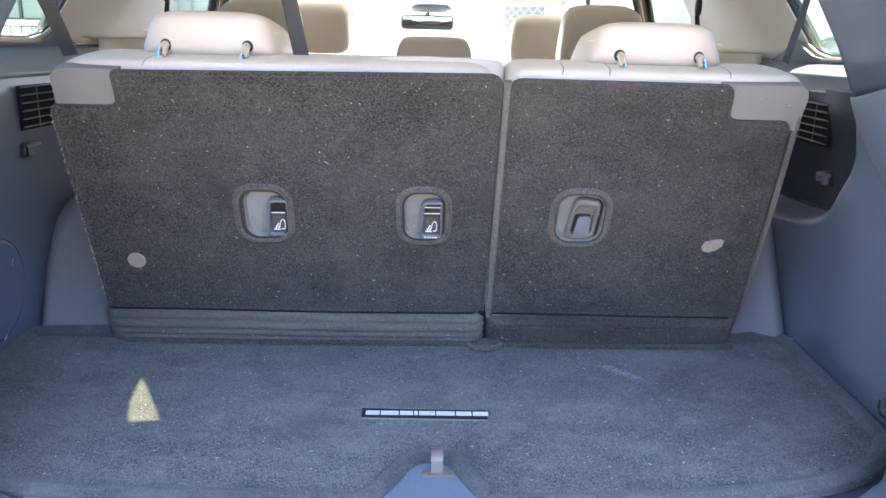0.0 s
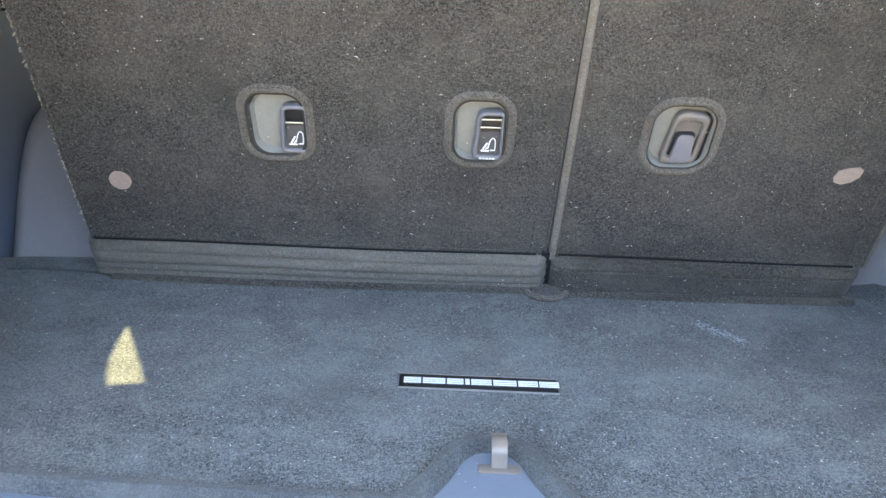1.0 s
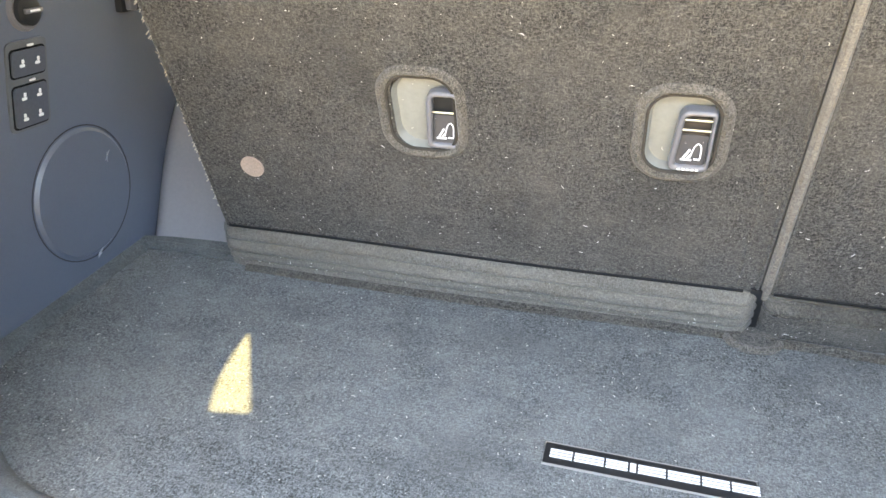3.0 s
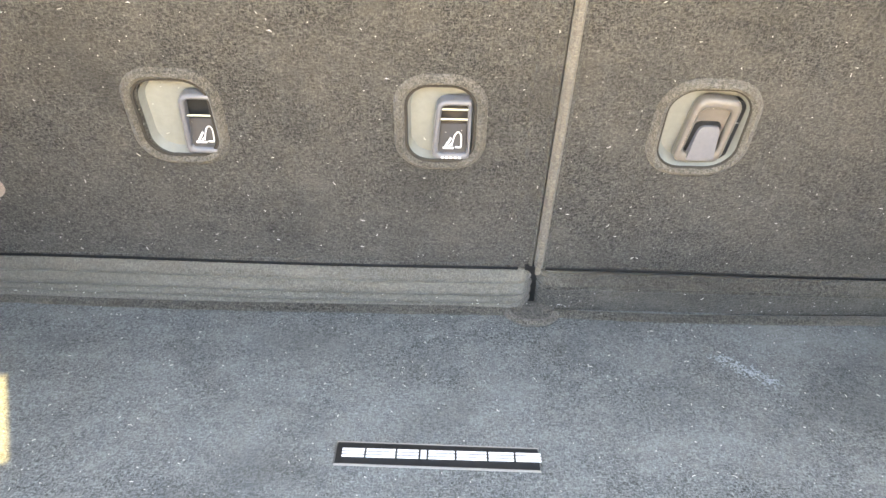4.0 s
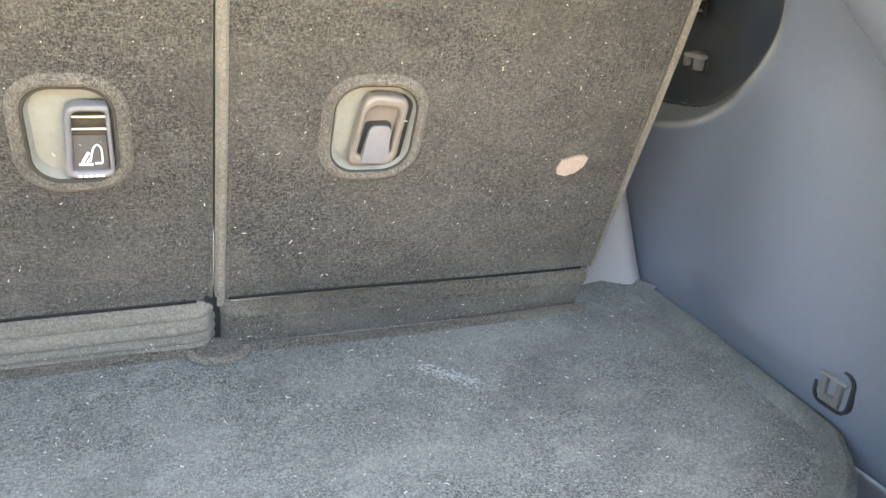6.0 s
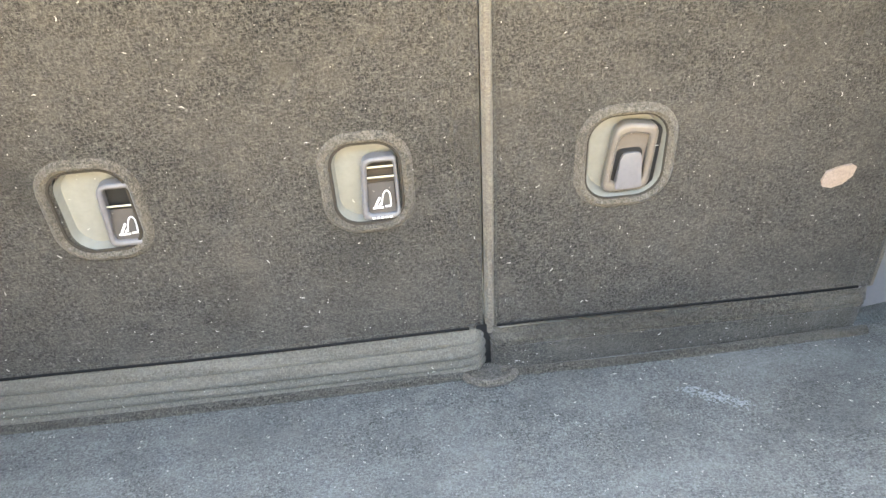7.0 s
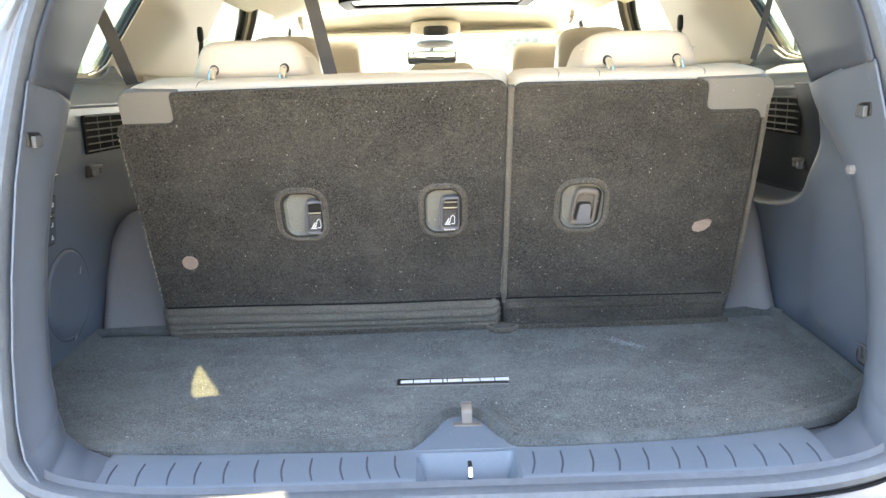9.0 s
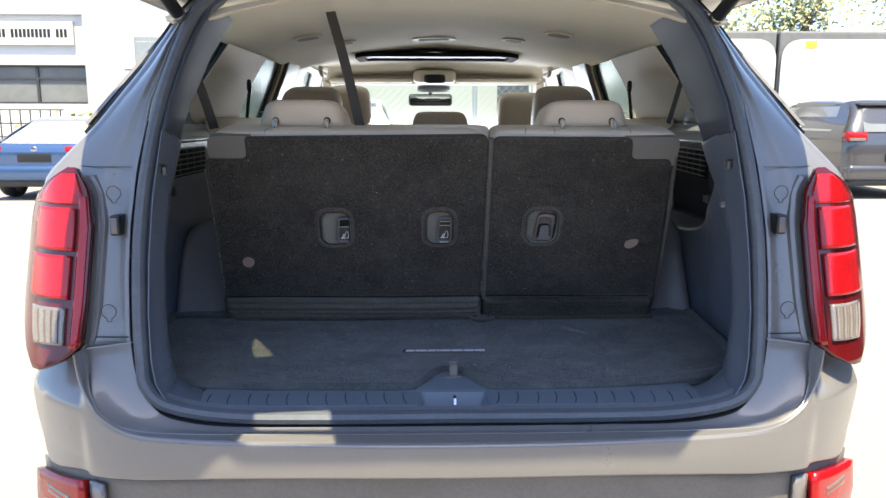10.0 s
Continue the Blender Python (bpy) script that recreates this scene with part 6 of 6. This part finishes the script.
# ---- outside ----
CONCRETE = mat("pale_asphalt", (0.28, 0.267, 0.25), 0.9, 0, 0.35, 60, 0.35, 0.6, 0.3, 40, second=(0.235, 0.227, 0.215))
gnd = bmesh.new()
bmesh.ops.create_grid(gnd, x_segments=24, y_segments=24, size=600)
tagged(link("ground", gnd, CONCRETE, None, smooth=False), "pale sunlit asphalt of the car park", "ground", kind="structure")
WHITE_WALL = mat("white_render", (0.56, 0.56, 0.55), 0.85, 0, 0.2, 30, 0.2, 0.5, 0.2, 80, second=(0.47, 0.47, 0.465))
GREY_WALL = mat("pale_grey_render", (0.40, 0.42, 0.44), 0.85, 0, 0.2, 30, 0.2, 0.5, 0.2, 80)
SHOP_GLASS = mat("dark_window_glass", (0.20, 0.21, 0.21), 0.08, 0, 0.2, 2, 0.5, 0.7, coat=1.0)
DARK_METAL = mat("dark_frame_metal", (0.05, 0.052, 0.055), 0.5, 0.3, 0.2, 30)
BLUE_SHAPE = mat("blue_sign_shape", (0.05, 0.22, 0.55), 0.5)
LEAF = mat("foliage", (0.30, 0.32, 0.15), 0.6, 0, 0.5, 3, 0.5, 0.8, second=(0.40, 0.41, 0.24))
BARK = mat("bark", (0.16, 0.12, 0.09), 0.9, 0, 0.5, 12, bump=0.6, bump_scale=20)

bld = thing("industrial_building", "white rendered trade building with a strip of dark windows", "building", at=(-10.6, 24, 0))
def bp(name, lo, hi, m, parent=None, label="", bevel=0.0):
    bm = boxed(lo, hi, bevel)
    return part(name, bm, m, parent or bld, label, smooth=False)
bp("wall", (-24, 0.0, 0.0), (0.0, 10, 1.82), WHITE_WALL)
bp("wall", (-24, 0.0, 3.02), (0.0, 10, 4.55), WHITE_WALL)
bp("wall", (-24, 0.45, 1.82), (0.0, 10, 3.02), WHITE_WALL)
bp("cornice", (-24.1, -0.15, 4.55), (0.05, 10, 4.70), GREY_WALL)
bp("sill_band", (-24, -0.08, 3.02), (0.02, 0.0, 3.10), GREY_WALL)
bp("stair_tower", (0.0, -0.35, 0.0), (7.5, 10, 5.6), GREY_WALL, label="pale grey stair tower")
bp("tower_window", (1.2, -0.38, 2.9), (3.4, -0.349, 4.2), WHITE_WALL)
for k in range(14):
    x = -0.12 - k * 1.58
    wdw = bp("window", (x - 1.58, 0.10, 1.82), (x, 0.14, 3.02), SHOP_GLASS, None, "dark tinted window with a pale blind")
    bp("window_frame", (x - 0.04, 0.02, 1.82), (x + 0.04, 0.12, 3.02), DARK_METAL, wdw)
    bp("window_rail", (x - 1.54, 0.03, 2.58), (x - 0.04, 0.12, 2.64), DARK_METAL, wdw)
    bp("window_blind", (x - 1.5, 0.16, 1.90), (x - 0.08, 0.18, 2.55), GREY_WALL, wdw)
bp("window_head", (-24, 0.01, 2.96), (0, 0.13, 3.03), DARK_METAL)
bp("window_foot", (-24, 0.01, 1.81), (0, 0.13, 1.88), DARK_METAL)
sign = thing("building_sign", "white company signboard with a blue mark and black bars", "sign", at=(-14.6, 23.92, 3.98))
part("board", boxed((-3.6, -0.06, -0.36), (3.6, 0.06, 0.36), 0.02), WHITE_WALL, sign, smooth=False)
bm = plate([(-1.9, -0.08), (-1.2, 0.16), (-0.7, 0.20), (-1.0, 0.02), (-1.8, -0.16)], [], lambda u, v, d: (u + 1.8, -0.064 + d * 0.2, v), 0.01)
part("blue_mark", bm, BLUE_SHAPE, sign)
xx = 1.05
for n in (4, 10, 3):
    for k in range(n):
        part("sign_bar", boxed((xx, -0.075, -0.12), (xx + 0.085, -0.062, 0.13)), BLACK, sign, smooth=False)
        xx += 0.125
    xx += 0.14
rail = thing("ramp_railing", "dark steel railing along the entrance ramp", "railing", at=(-11, 22.6, 0.0))
for k in range(38):
    part("baluster", boxed((-k * 0.30 - 0.015, -0.015, 0.0), (-k * 0.30 + 0.015, 0.015, 1.62)), DARK_METAL, rail, smooth=False)
for z in (0.82, 1.22, 1.62):
    part("rail", boxed((-11.3, -0.02, z - 0.02), (0.1, 0.02, z + 0.02)), DARK_METAL, rail, smooth=False)
ramp = tagged(link("entrance_ramp", boxed((-24, 22.7, 0.0), (-10.7, 23.9, 0.76), 0.02), CONCRETE, None, smooth=False), "raised concrete ramp by the building", "ramp", kind="structure")


def parked_car(x, y, w, length, roof, paint, label, tall, lamps=RED, upper=None):
    """A parked car, seen from its rear; y is its rear end."""
    c = thing("parked_car", label, "car", "parked cars", at=(x, y, 0))
    belt = roof * (0.66 if tall else 0.66)
    tail_top = belt if tall else belt * 1.02
    prof = [(0.10, 0.30), (0.02, 0.42), (0.0, 0.62), (0.05, tail_top)]
    if tall:
        prof += [(0.42, roof * 0.97), (0.75, roof), (length * 0.52, roof), (length * 0.72, belt + 0.08), (length * 0.97, belt - 0.12), (length, 0.6), (length - 0.05, 0.32)]
    else:
        prof += [(0.50, tail_top + 0.05), (1.35, roof * 0.985), (1.9, roof), (length * 0.56, roof * 0.985), (length * 0.74, belt), (length * 0.97, belt - 0.14), (length, 0.58), (length - 0.05, 0.30)]
    pr = [(p.x, p.y) for p in smooth_path([(a, b, 0) for a, b in prof], 5)]
    def shell(u, v):
        k = v * (len(pr) - 1)
        i = min(int(k), len(pr) - 2)
        a = pr[i][0] + (pr[i + 1][0] - pr[i][0]) * (k - i)
        b = pr[i][1] + (pr[i + 1][1] - pr[i][1]) * (k - i)
        q = 2 * u - 1
        wide = w / 2 * (1 - 0.24 * smoothstep((b - belt) / (roof - belt + 0.001)))
        xx_ = math.copysign(abs(q) ** 0.8, q) * wide
        edge_ = abs(q) ** 8
        return Vector((xx_, a + 0.16 * edge_ * (1 if a < length / 2 else -1), b - 0.05 * edge_))
    body = part("body", grid(shell, 33, len(pr) * 2), paint, c)
    # upper faces take a second paint that stands in for sun glare
    if upper:
        body.data.materials.append(upper)
        for f in body.data.polygons:
            f.material_index = 1 if f.center.z > tail_top + 0.03 else 0
    for s in (-1, 1):
        def side(u, v):
            k = u * (len(pr) - 1)
            i = min(int(k), len(pr) - 2)
            a = pr[i][0] + (pr[i + 1][0] - pr[i][0]) * (k - i)
            b = pr[i][1] + (pr[i + 1][1] - pr[i][1]) * (k - i)
            b -= 0.05
            z = 0.28 + (b - 0.28) * v
            wide = w / 2 * (1 - 0.24 * smoothstep((z - belt) / (roof - belt + 0.001)))
            return Vector((s * (wide + 0.0), min(max(a, 0.16), length - 0.16), z))
        part("flank", grid(side, len(pr), 14), paint, body)
        h0, h1 = belt + 0.04, roof - 0.10
        def sg(u, v, d):
            z = h0 + v * (h1 - h0)
            wide = w / 2 * (1 - 0.24 * smoothstep((z - belt) / (roof - belt + 0.001)))
            return (s * (wide + 0.006 + d), u, z)
        ya, yb = (0.55, length * 0.66) if tall else (1.2, length * 0.66)
        part("side_window", plate([(ya, 0), (yb, 0), (yb - 0.55, 1), (ya + (0.15 if tall else 0.55), 1)], [], sg, 0.004), SHOP_GLASS, body)
        for wy in (length * 0.18, length * 0.80):
            tyre = part("wheel", lathe([(0.0, 0.10), (0.22, 0.10), (0.26, 0.12), (0.32, 0.11), (0.335, 0.0), (0.32, -0.11), (0.0, -0.11)], (s * (w / 2 - 0.10), wy, 0.335), "x", 24), BLACK, c)
            part("rim", lathe([(0.0, 0.0), (0.20, 0.01), (0.22, 0.0)], (s * (w / 2 + 0.03), wy, 0.335), "x", 16), STEEL, tyre)
        zl = belt * (0.93 if not tall else 0.98)
        lampb = boxed((s * (w / 2 - 0.20) - 0.20, 0.0, zl - 0.10), (s * (w / 2 - 0.20) + 0.17, 0.20, zl + 0.06), 0.03)
        lp_ = part("tail_light", lampb, lamps, body, "red tail light")
        part("lamp_strip", boxed((s * (w / 2 - 0.20) - 0.16, -0.012, zl - 0.095), (s * (w / 2 - 0.20) + 0.12, 0.02, zl - 0.045), 0.01), CLEAR_LENS, lp_)
    if tall:
        rw = [(-w * 0.34, belt + 0.04), (w * 0.34, belt + 0.04), (w * 0.29, roof - 0.14), (-w * 0.29, roof - 0.14)]
        part("rear_window", plate(rw, [], lambda u, v, d: (u, 0.03 + 0.42 * (v - tail_top) / (roof - tail_top) - d - 0.015, v), 0.01), SHOP_GLASS, body)
        part("roof_spoiler", boxed((-w * 0.33, 0.30, roof - 0.09), (w * 0.33, 0.62, roof - 0.03), 0.02), paint, body)
    else:
        rw = [(-w * 0.36, 0.0), (w * 0.36, 0.0), (w * 0.30, 1.0), (-w * 0.30, 1.0)]
        part("rear_window", plate(rw, [], lambda u, v, d: (u, 0.62 + 0.68 * v, tail_top + 0.075 + (roof - tail_top - 0.10) * v + d), 0.01), SHOP_GLASS, body)
    part("bumper", boxed((-w / 2 + 0.04, -0.06, 0.34), (w / 2 - 0.04, 0.25, 0.60), 0.06, 3), paint, c)
    part("bumper_skirt", boxed((-w / 2 + 0.10, -0.03, 0.24), (w / 2 - 0.10, 0.22, 0.36), 0.03), BLACK, c)
    part("plate_recess", boxed((-0.28, -0.015, 0.66), (0.28, 0.03, 0.80), 0.01), BLACK, c)
    part("round_badge", lathe([(0.0, -0.012), (0.05, -0.010), (0.06, 0.0), (0.06, 0.02)], (0, 0.012, belt * 0.93), "y", 18), CHROME, c, "plain round chrome badge")
    return c


def box_truck(x, y, w, length, top, label):
    """A parked box truck: ribbed body on a chassis, cab ahead."""
    t = thing("box_truck", label, "truck", at=(x, y, 0))
    part("cargo_box", boxed((-w / 2, 0, 0.85), (w / 2, length, top), 0.03), TRUCK_GREY, t, smooth=False)
    for k in range(7):
        z = 1.05 + k * (top - 1.2) / 6
        part("side_rib", boxed((-w / 2 - 0.02, 0.1, z - 0.02), (w / 2 + 0.02, length - 0.1, z + 0.02), 0.005), GREY_WALL, t, smooth=False)
    for s in (-1, 1):
        door = part("rear_door", boxed((s * w / 4 - w / 4 + 0.04, -0.03, 0.95), (s * w / 4 + w / 4 - 0.04, 0.0, top - 0.1), 0.01), TRUCK_GREY, t, smooth=False)
        part("lock_rod", tube([(s * 0.18, -0.05, 1.0), (s * 0.18, -0.05, top - 0.15)], 0.018), STEEL, door)
        part("tail_light", boxed((s * (w / 2 - 0.12) - 0.08, -0.04, 0.72), (s * (w / 2 - 0.12) + 0.08, 0.0, 0.82), 0.01), RED, t)
        for wy in (0.9, length + 0.9):
            part("wheel", lathe([(0.0, 0.12), (0.26, 0.12), (0.38, 0.11), (0.40, 0.0), (0.38, -0.11), (0.0, -0.11)], (s * (w / 2 - 0.16), wy, 0.40), "x", 24), BLACK, t)
    part("chassis", boxed((-0.45, 0.05, 0.55), (0.45, length + 1.5, 0.80), 0.02), DARK_METAL, t, smooth=False)
    part("cab", boxed((-w / 2 + 0.1, length + 0.1, 0.55), (w / 2 - 0.1, length + 1.7, 2.05), 0.15, 4), WHITE_PAINT, t)
    return t


BLUE_PAINT = mat("blue_car_paint", (0.05, 0.10, 0.22), 0.2, 0.4, 0.2, 300, coat=1.0)
GREY_PAINT = mat("grey_car_paint", (0.09, 0.09, 0.10), 0.25, 0.5, 0.2, 300, coat=1.0)
WHITE_PAINT = mat("white_car_paint", (0.75, 0.75, 0.74), 0.25, 0, 0.1, 300, coat=1.0)
TRUCK_GREY = mat("truck_grey", (0.24, 0.27, 0.29), 0.5, 0, 0.2, 20, 0.3, 1.5)
box_truck(-3.85, 12.4, 2.1, 4.2, 2.75, "grey box truck with ribbed sides, parked among the cars")
# white above the boot is glare on roof and glass, put in as paint
parked_car(-6.60, 12.2, 1.80, 4.4, 1.40, BLUE_PAINT, "parked blue saloon car with a white roof in the sun", False, upper=WHITE_PAINT)
parked_car(8.25, 12.3, 1.94, 4.8, 1.72, GREY_PAINT, "parked grey off-road car with a dark rear window", True)
parked_car(-1.6, 13.5, 1.95, 5.0, 1.75, WHITE_PAINT, "parked white van-like car beyond the windscreen", True)
parked_car(-12.5, 13.2, 1.85, 4.6, 1.45, WHITE_PAINT, "parked white saloon car in the sun", False)

TRAILER_WHITE = mat("trailer_white", (0.50, 0.50, 0.49), 0.5, 0, 0.3, 5, 0.4, 0.8, second=(0.38, 0.38, 0.375))
TRAILER_GREY = mat("trailer_grey", (0.16, 0.165, 0.17), 0.6, 0, 0.3, 6, 0.4, 1)


# row of white trailers with arched fronts
def trailer(x0, x1, z1, label):
    t = thing("trailer", label, "trailer", "white trailers", at=((x0 + x1) / 2, 18.0, 0))
    w = x1 - x0
    part("box", boxed((-w / 2, 0, 0.9), (w / 2, 9, z1), 0.05), TRAILER_GREY, t, smooth=False)
    arch = fillet([(-w / 2 + 0.03, 0.95, 0), (w / 2 - 0.03, 0.95, 0), (w / 2 - 0.03, z1 - 0.20, 0.55), (-w / 2 + 0.03, z1 - 0.20, 0.55)], 8)
    part("front_panel", plate(arch, [], lambda u, v, d: (u, -0.05 - d * -1, v), 0.04), TRAILER_WHITE, t, "weathered white panel")
    n = int(w / 0.42)
    for k in range(1, n):
        xk = -w / 2 + 0.1 + k * (w - 0.2) / n
        part("panel_rib", boxed((xk - 0.03, -0.085, 1.0), (xk + 0.03, -0.04, z1 - 0.50), 0.01), GREY_WALL, t, smooth=False)
    for s in (-1, 1):
        part("support_leg", boxed((s * w * 0.35 - 0.06, 0.3, 0.0), (s * w * 0.35 + 0.06, 0.42, 0.92), 0.01), DARK_METAL, t, smooth=False)
    return t


trailer(2.6, 6.3, 3.50, "white trailer with a dark arched top edge")
trailer(6.4, 8.55, 3.50, "white trailer with a dark arched top edge")
trailer(8.62, 13.4, 3.50, "long white trailer with a dark arched top edge")
trailer(13.5, 21.0, 3.50, "long white trailer with a dark arched top edge")
part_mark = boxed((9.22, 17.90, 3.08), (9.50, 17.945, 3.26), 0.01)
tagged(link("yellow_tag", part_mark, mat("yellow_paint", (0.75, 0.65, 0.05), 0.6), None), "small yellow tag on the white trailer", "tag")


def tree(x, y, h, r, seed, label):
    rr = random.Random(seed)
    t = thing("tree", label, "tree", "trees", at=(x, y, 0))
    bm = bmesh.new()
    top = h * 0.55
    sweep(smooth_path([(0, 0, 0), (0.1, 0, top * 0.5), (0.0, 0.1, top)], 5), circle(0.16, 8), (0, 1, 0), bm=bm)
    tips = []
    for k in range(9):
        a = rr.uniform(0, 6.28)
        z0 = top * rr.uniform(0.45, 1.0)
        tip = Vector((math.cos(a) * r * rr.uniform(0.4, 0.9), math.sin(a) * r * rr.uniform(0.4, 0.9), h * rr.uniform(0.5, 0.95)))
        tube([(0.05, 0, z0), Vector((0.05, 0, z0)).lerp(tip, 0.5) + Vector((0, 0, 0.3)), tip], 0.045, 5, 3, bm)
        tips.append(tip)
    part("trunk", bm, BARK, t)
    vs, fs = [], []
    for k in range(2600):
        c = rr.choice(tips).lerp(Vector((0, 0, h * 0.7)), rr.random() * 0.7)
        p = c + Vector((rr.gauss(0, r * 0.26), rr.gauss(0, r * 0.26), rr.gauss(0, h * 0.09)))
        a = Vector((rr.gauss(0, 1), rr.gauss(0, 1), rr.gauss(0, 1))).normalized()
        b = a.orthogonal().normalized()
        sz = rr.uniform(0.08, 0.17)
        i = len(vs)
        vs += [p - a * sz, p + b * sz * 0.5, p + a * sz, p - b * sz * 0.5]
        fs.append((i, i + 1, i + 2, i + 3))
    me = bpy.data.meshes.new("crown")
    me.from_pydata(vs, [], fs)
    me.materials.append(LEAF)
    cr = new("crown", me)
    cr.parent = t
    return t


for k, (x, y, h, r) in enumerate(((9.5, 26, 7.0, 2.4), (13.5, 28, 8.0, 2.8), (18.0, 27, 7.0, 2.6), (22.5, 29, 8.0, 3.0), (6.0, 29, 6.5, 2.2))):
    tree(x, y, h, r, 20 + k, "leafy green tree behind the trailers")
# shrub by the building
vs, fs = [], []
rr = random.Random(3)
for k in range(900):
    p = Vector((-8.6 + rr.gauss(0, 0.6), 19.0 + rr.gauss(0, 0.4), abs(rr.gauss(0.55, 0.35))))
    a = Vector((rr.gauss(0, 1), rr.gauss(0, 1), rr.gauss(0, 1))).normalized()
    b = a.orthogonal()
    i = len(vs)
    vs += [p - a * 0.09, p + b * 0.05, p + a * 0.09, p - b * 0.05]
    fs.append((i, i + 1, i + 2, i + 3))
me = bpy.data.meshes.new("shrub")
me.from_pydata(vs, [], fs)
me.materials.append(mat("bright_shrub", (0.22, 0.26, 0.04), 0.6))
tagged(new("shrub", me), "low yellow-green shrub in the sun", "shrub")

# chain link fence ahead of the car
fence = thing("chain_link_fence", "galvanised chain link fence ahead of the car", "fence", at=(0, 9.2, 0))
GALV = mat("galvanised_wire", (0.55, 0.56, 0.56), 0.45, 0.7)
for k in range(4):
    part("post", lathe([(0.03, 0.0), (0.03, 2.35), (0.0, 2.38)], (-0.6 + k * 1.6 - 0.4, 0, 0), "z", 10), GALV, fence)
part("top_rail", tube([(-1.0, 0, 2.3), (3.8, 0, 2.3)], 0.022), GALV, fence)
part("middle_rail", tube([(-1.0, 0, 1.25), (3.8, 0, 1.25)], 0.018), GALV, fence)
vs, es = [], []
bm = bmesh.new()
for k in range(-26, 100):
    for sgn in (-1, 1):
        xa = -1.0 + k * 0.10
        xb = xa + sgn * 2.2
        za, zb = 0.08, 2.28
        lo_x, hi_x = -1.0, 3.8
        pa, pb = Vector((xa, 0.004 * sgn, za)), Vector((xb, 0.004 * sgn, zb))
        if max(xa, xb) < lo_x or min(xa, xb) > hi_x:
            continue
        def cut(xc):
            return pa.lerp(pb, (xc - xa) / (xb - xa))
        ends = [pa, pb]
        if min(xa, xb) < lo_x:
            ends[0 if xa < lo_x else 1] = cut(lo_x)
        if max(xa, xb) > hi_x:
            ends[0 if xa > hi_x else 1] = cut(hi_x)
        tube(ends, 0.0028, 3, 0, bm)
mesh_ = part("wire_mesh", bm, GALV, fence, smooth=False)
tagged(mesh_, kind="stuff")
# white hall beyond the fence
hall = thing("white_hall", "long white hall behind the fence, large window panes", "building", at=(-3.0, 30, 0))
part("wall", boxed((-4.0, 0, 0), (12, 8, 5.5), 0.05), WHITE_WALL, hall, smooth=False)
for k in range(3):
    for j in range(2):
        wdw = part("window", boxed((-3.4 + k * 1.3, -0.06, 1.3 + j * 1.2), (-2.3 + k * 1.3, -0.01, 2.3 + j * 1.2), 0.01), SHOP_GLASS, hall, smooth=False)

# unseen wall added behind the camera; it cuts low sky from reflections
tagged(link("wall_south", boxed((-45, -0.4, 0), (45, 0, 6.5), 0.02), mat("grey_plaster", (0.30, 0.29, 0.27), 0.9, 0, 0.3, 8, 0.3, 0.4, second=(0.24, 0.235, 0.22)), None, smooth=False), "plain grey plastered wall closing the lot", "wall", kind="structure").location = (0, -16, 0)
# unseen dark wall added beside the car to darken its right-hand reflections
tagged(link("wall_east", boxed((0, -16, 0), (0.3, 8, 3.5), 0.02), mat("dark_hoarding", (0.07, 0.075, 0.07), 0.9, 0, 0.3, 8, 0.3, 0.4, second=(0.05, 0.054, 0.05)), None, smooth=False), "plain dark hoarding closing the lot beside the car", "wall", kind="structure").location = (7.0, 0, 0)
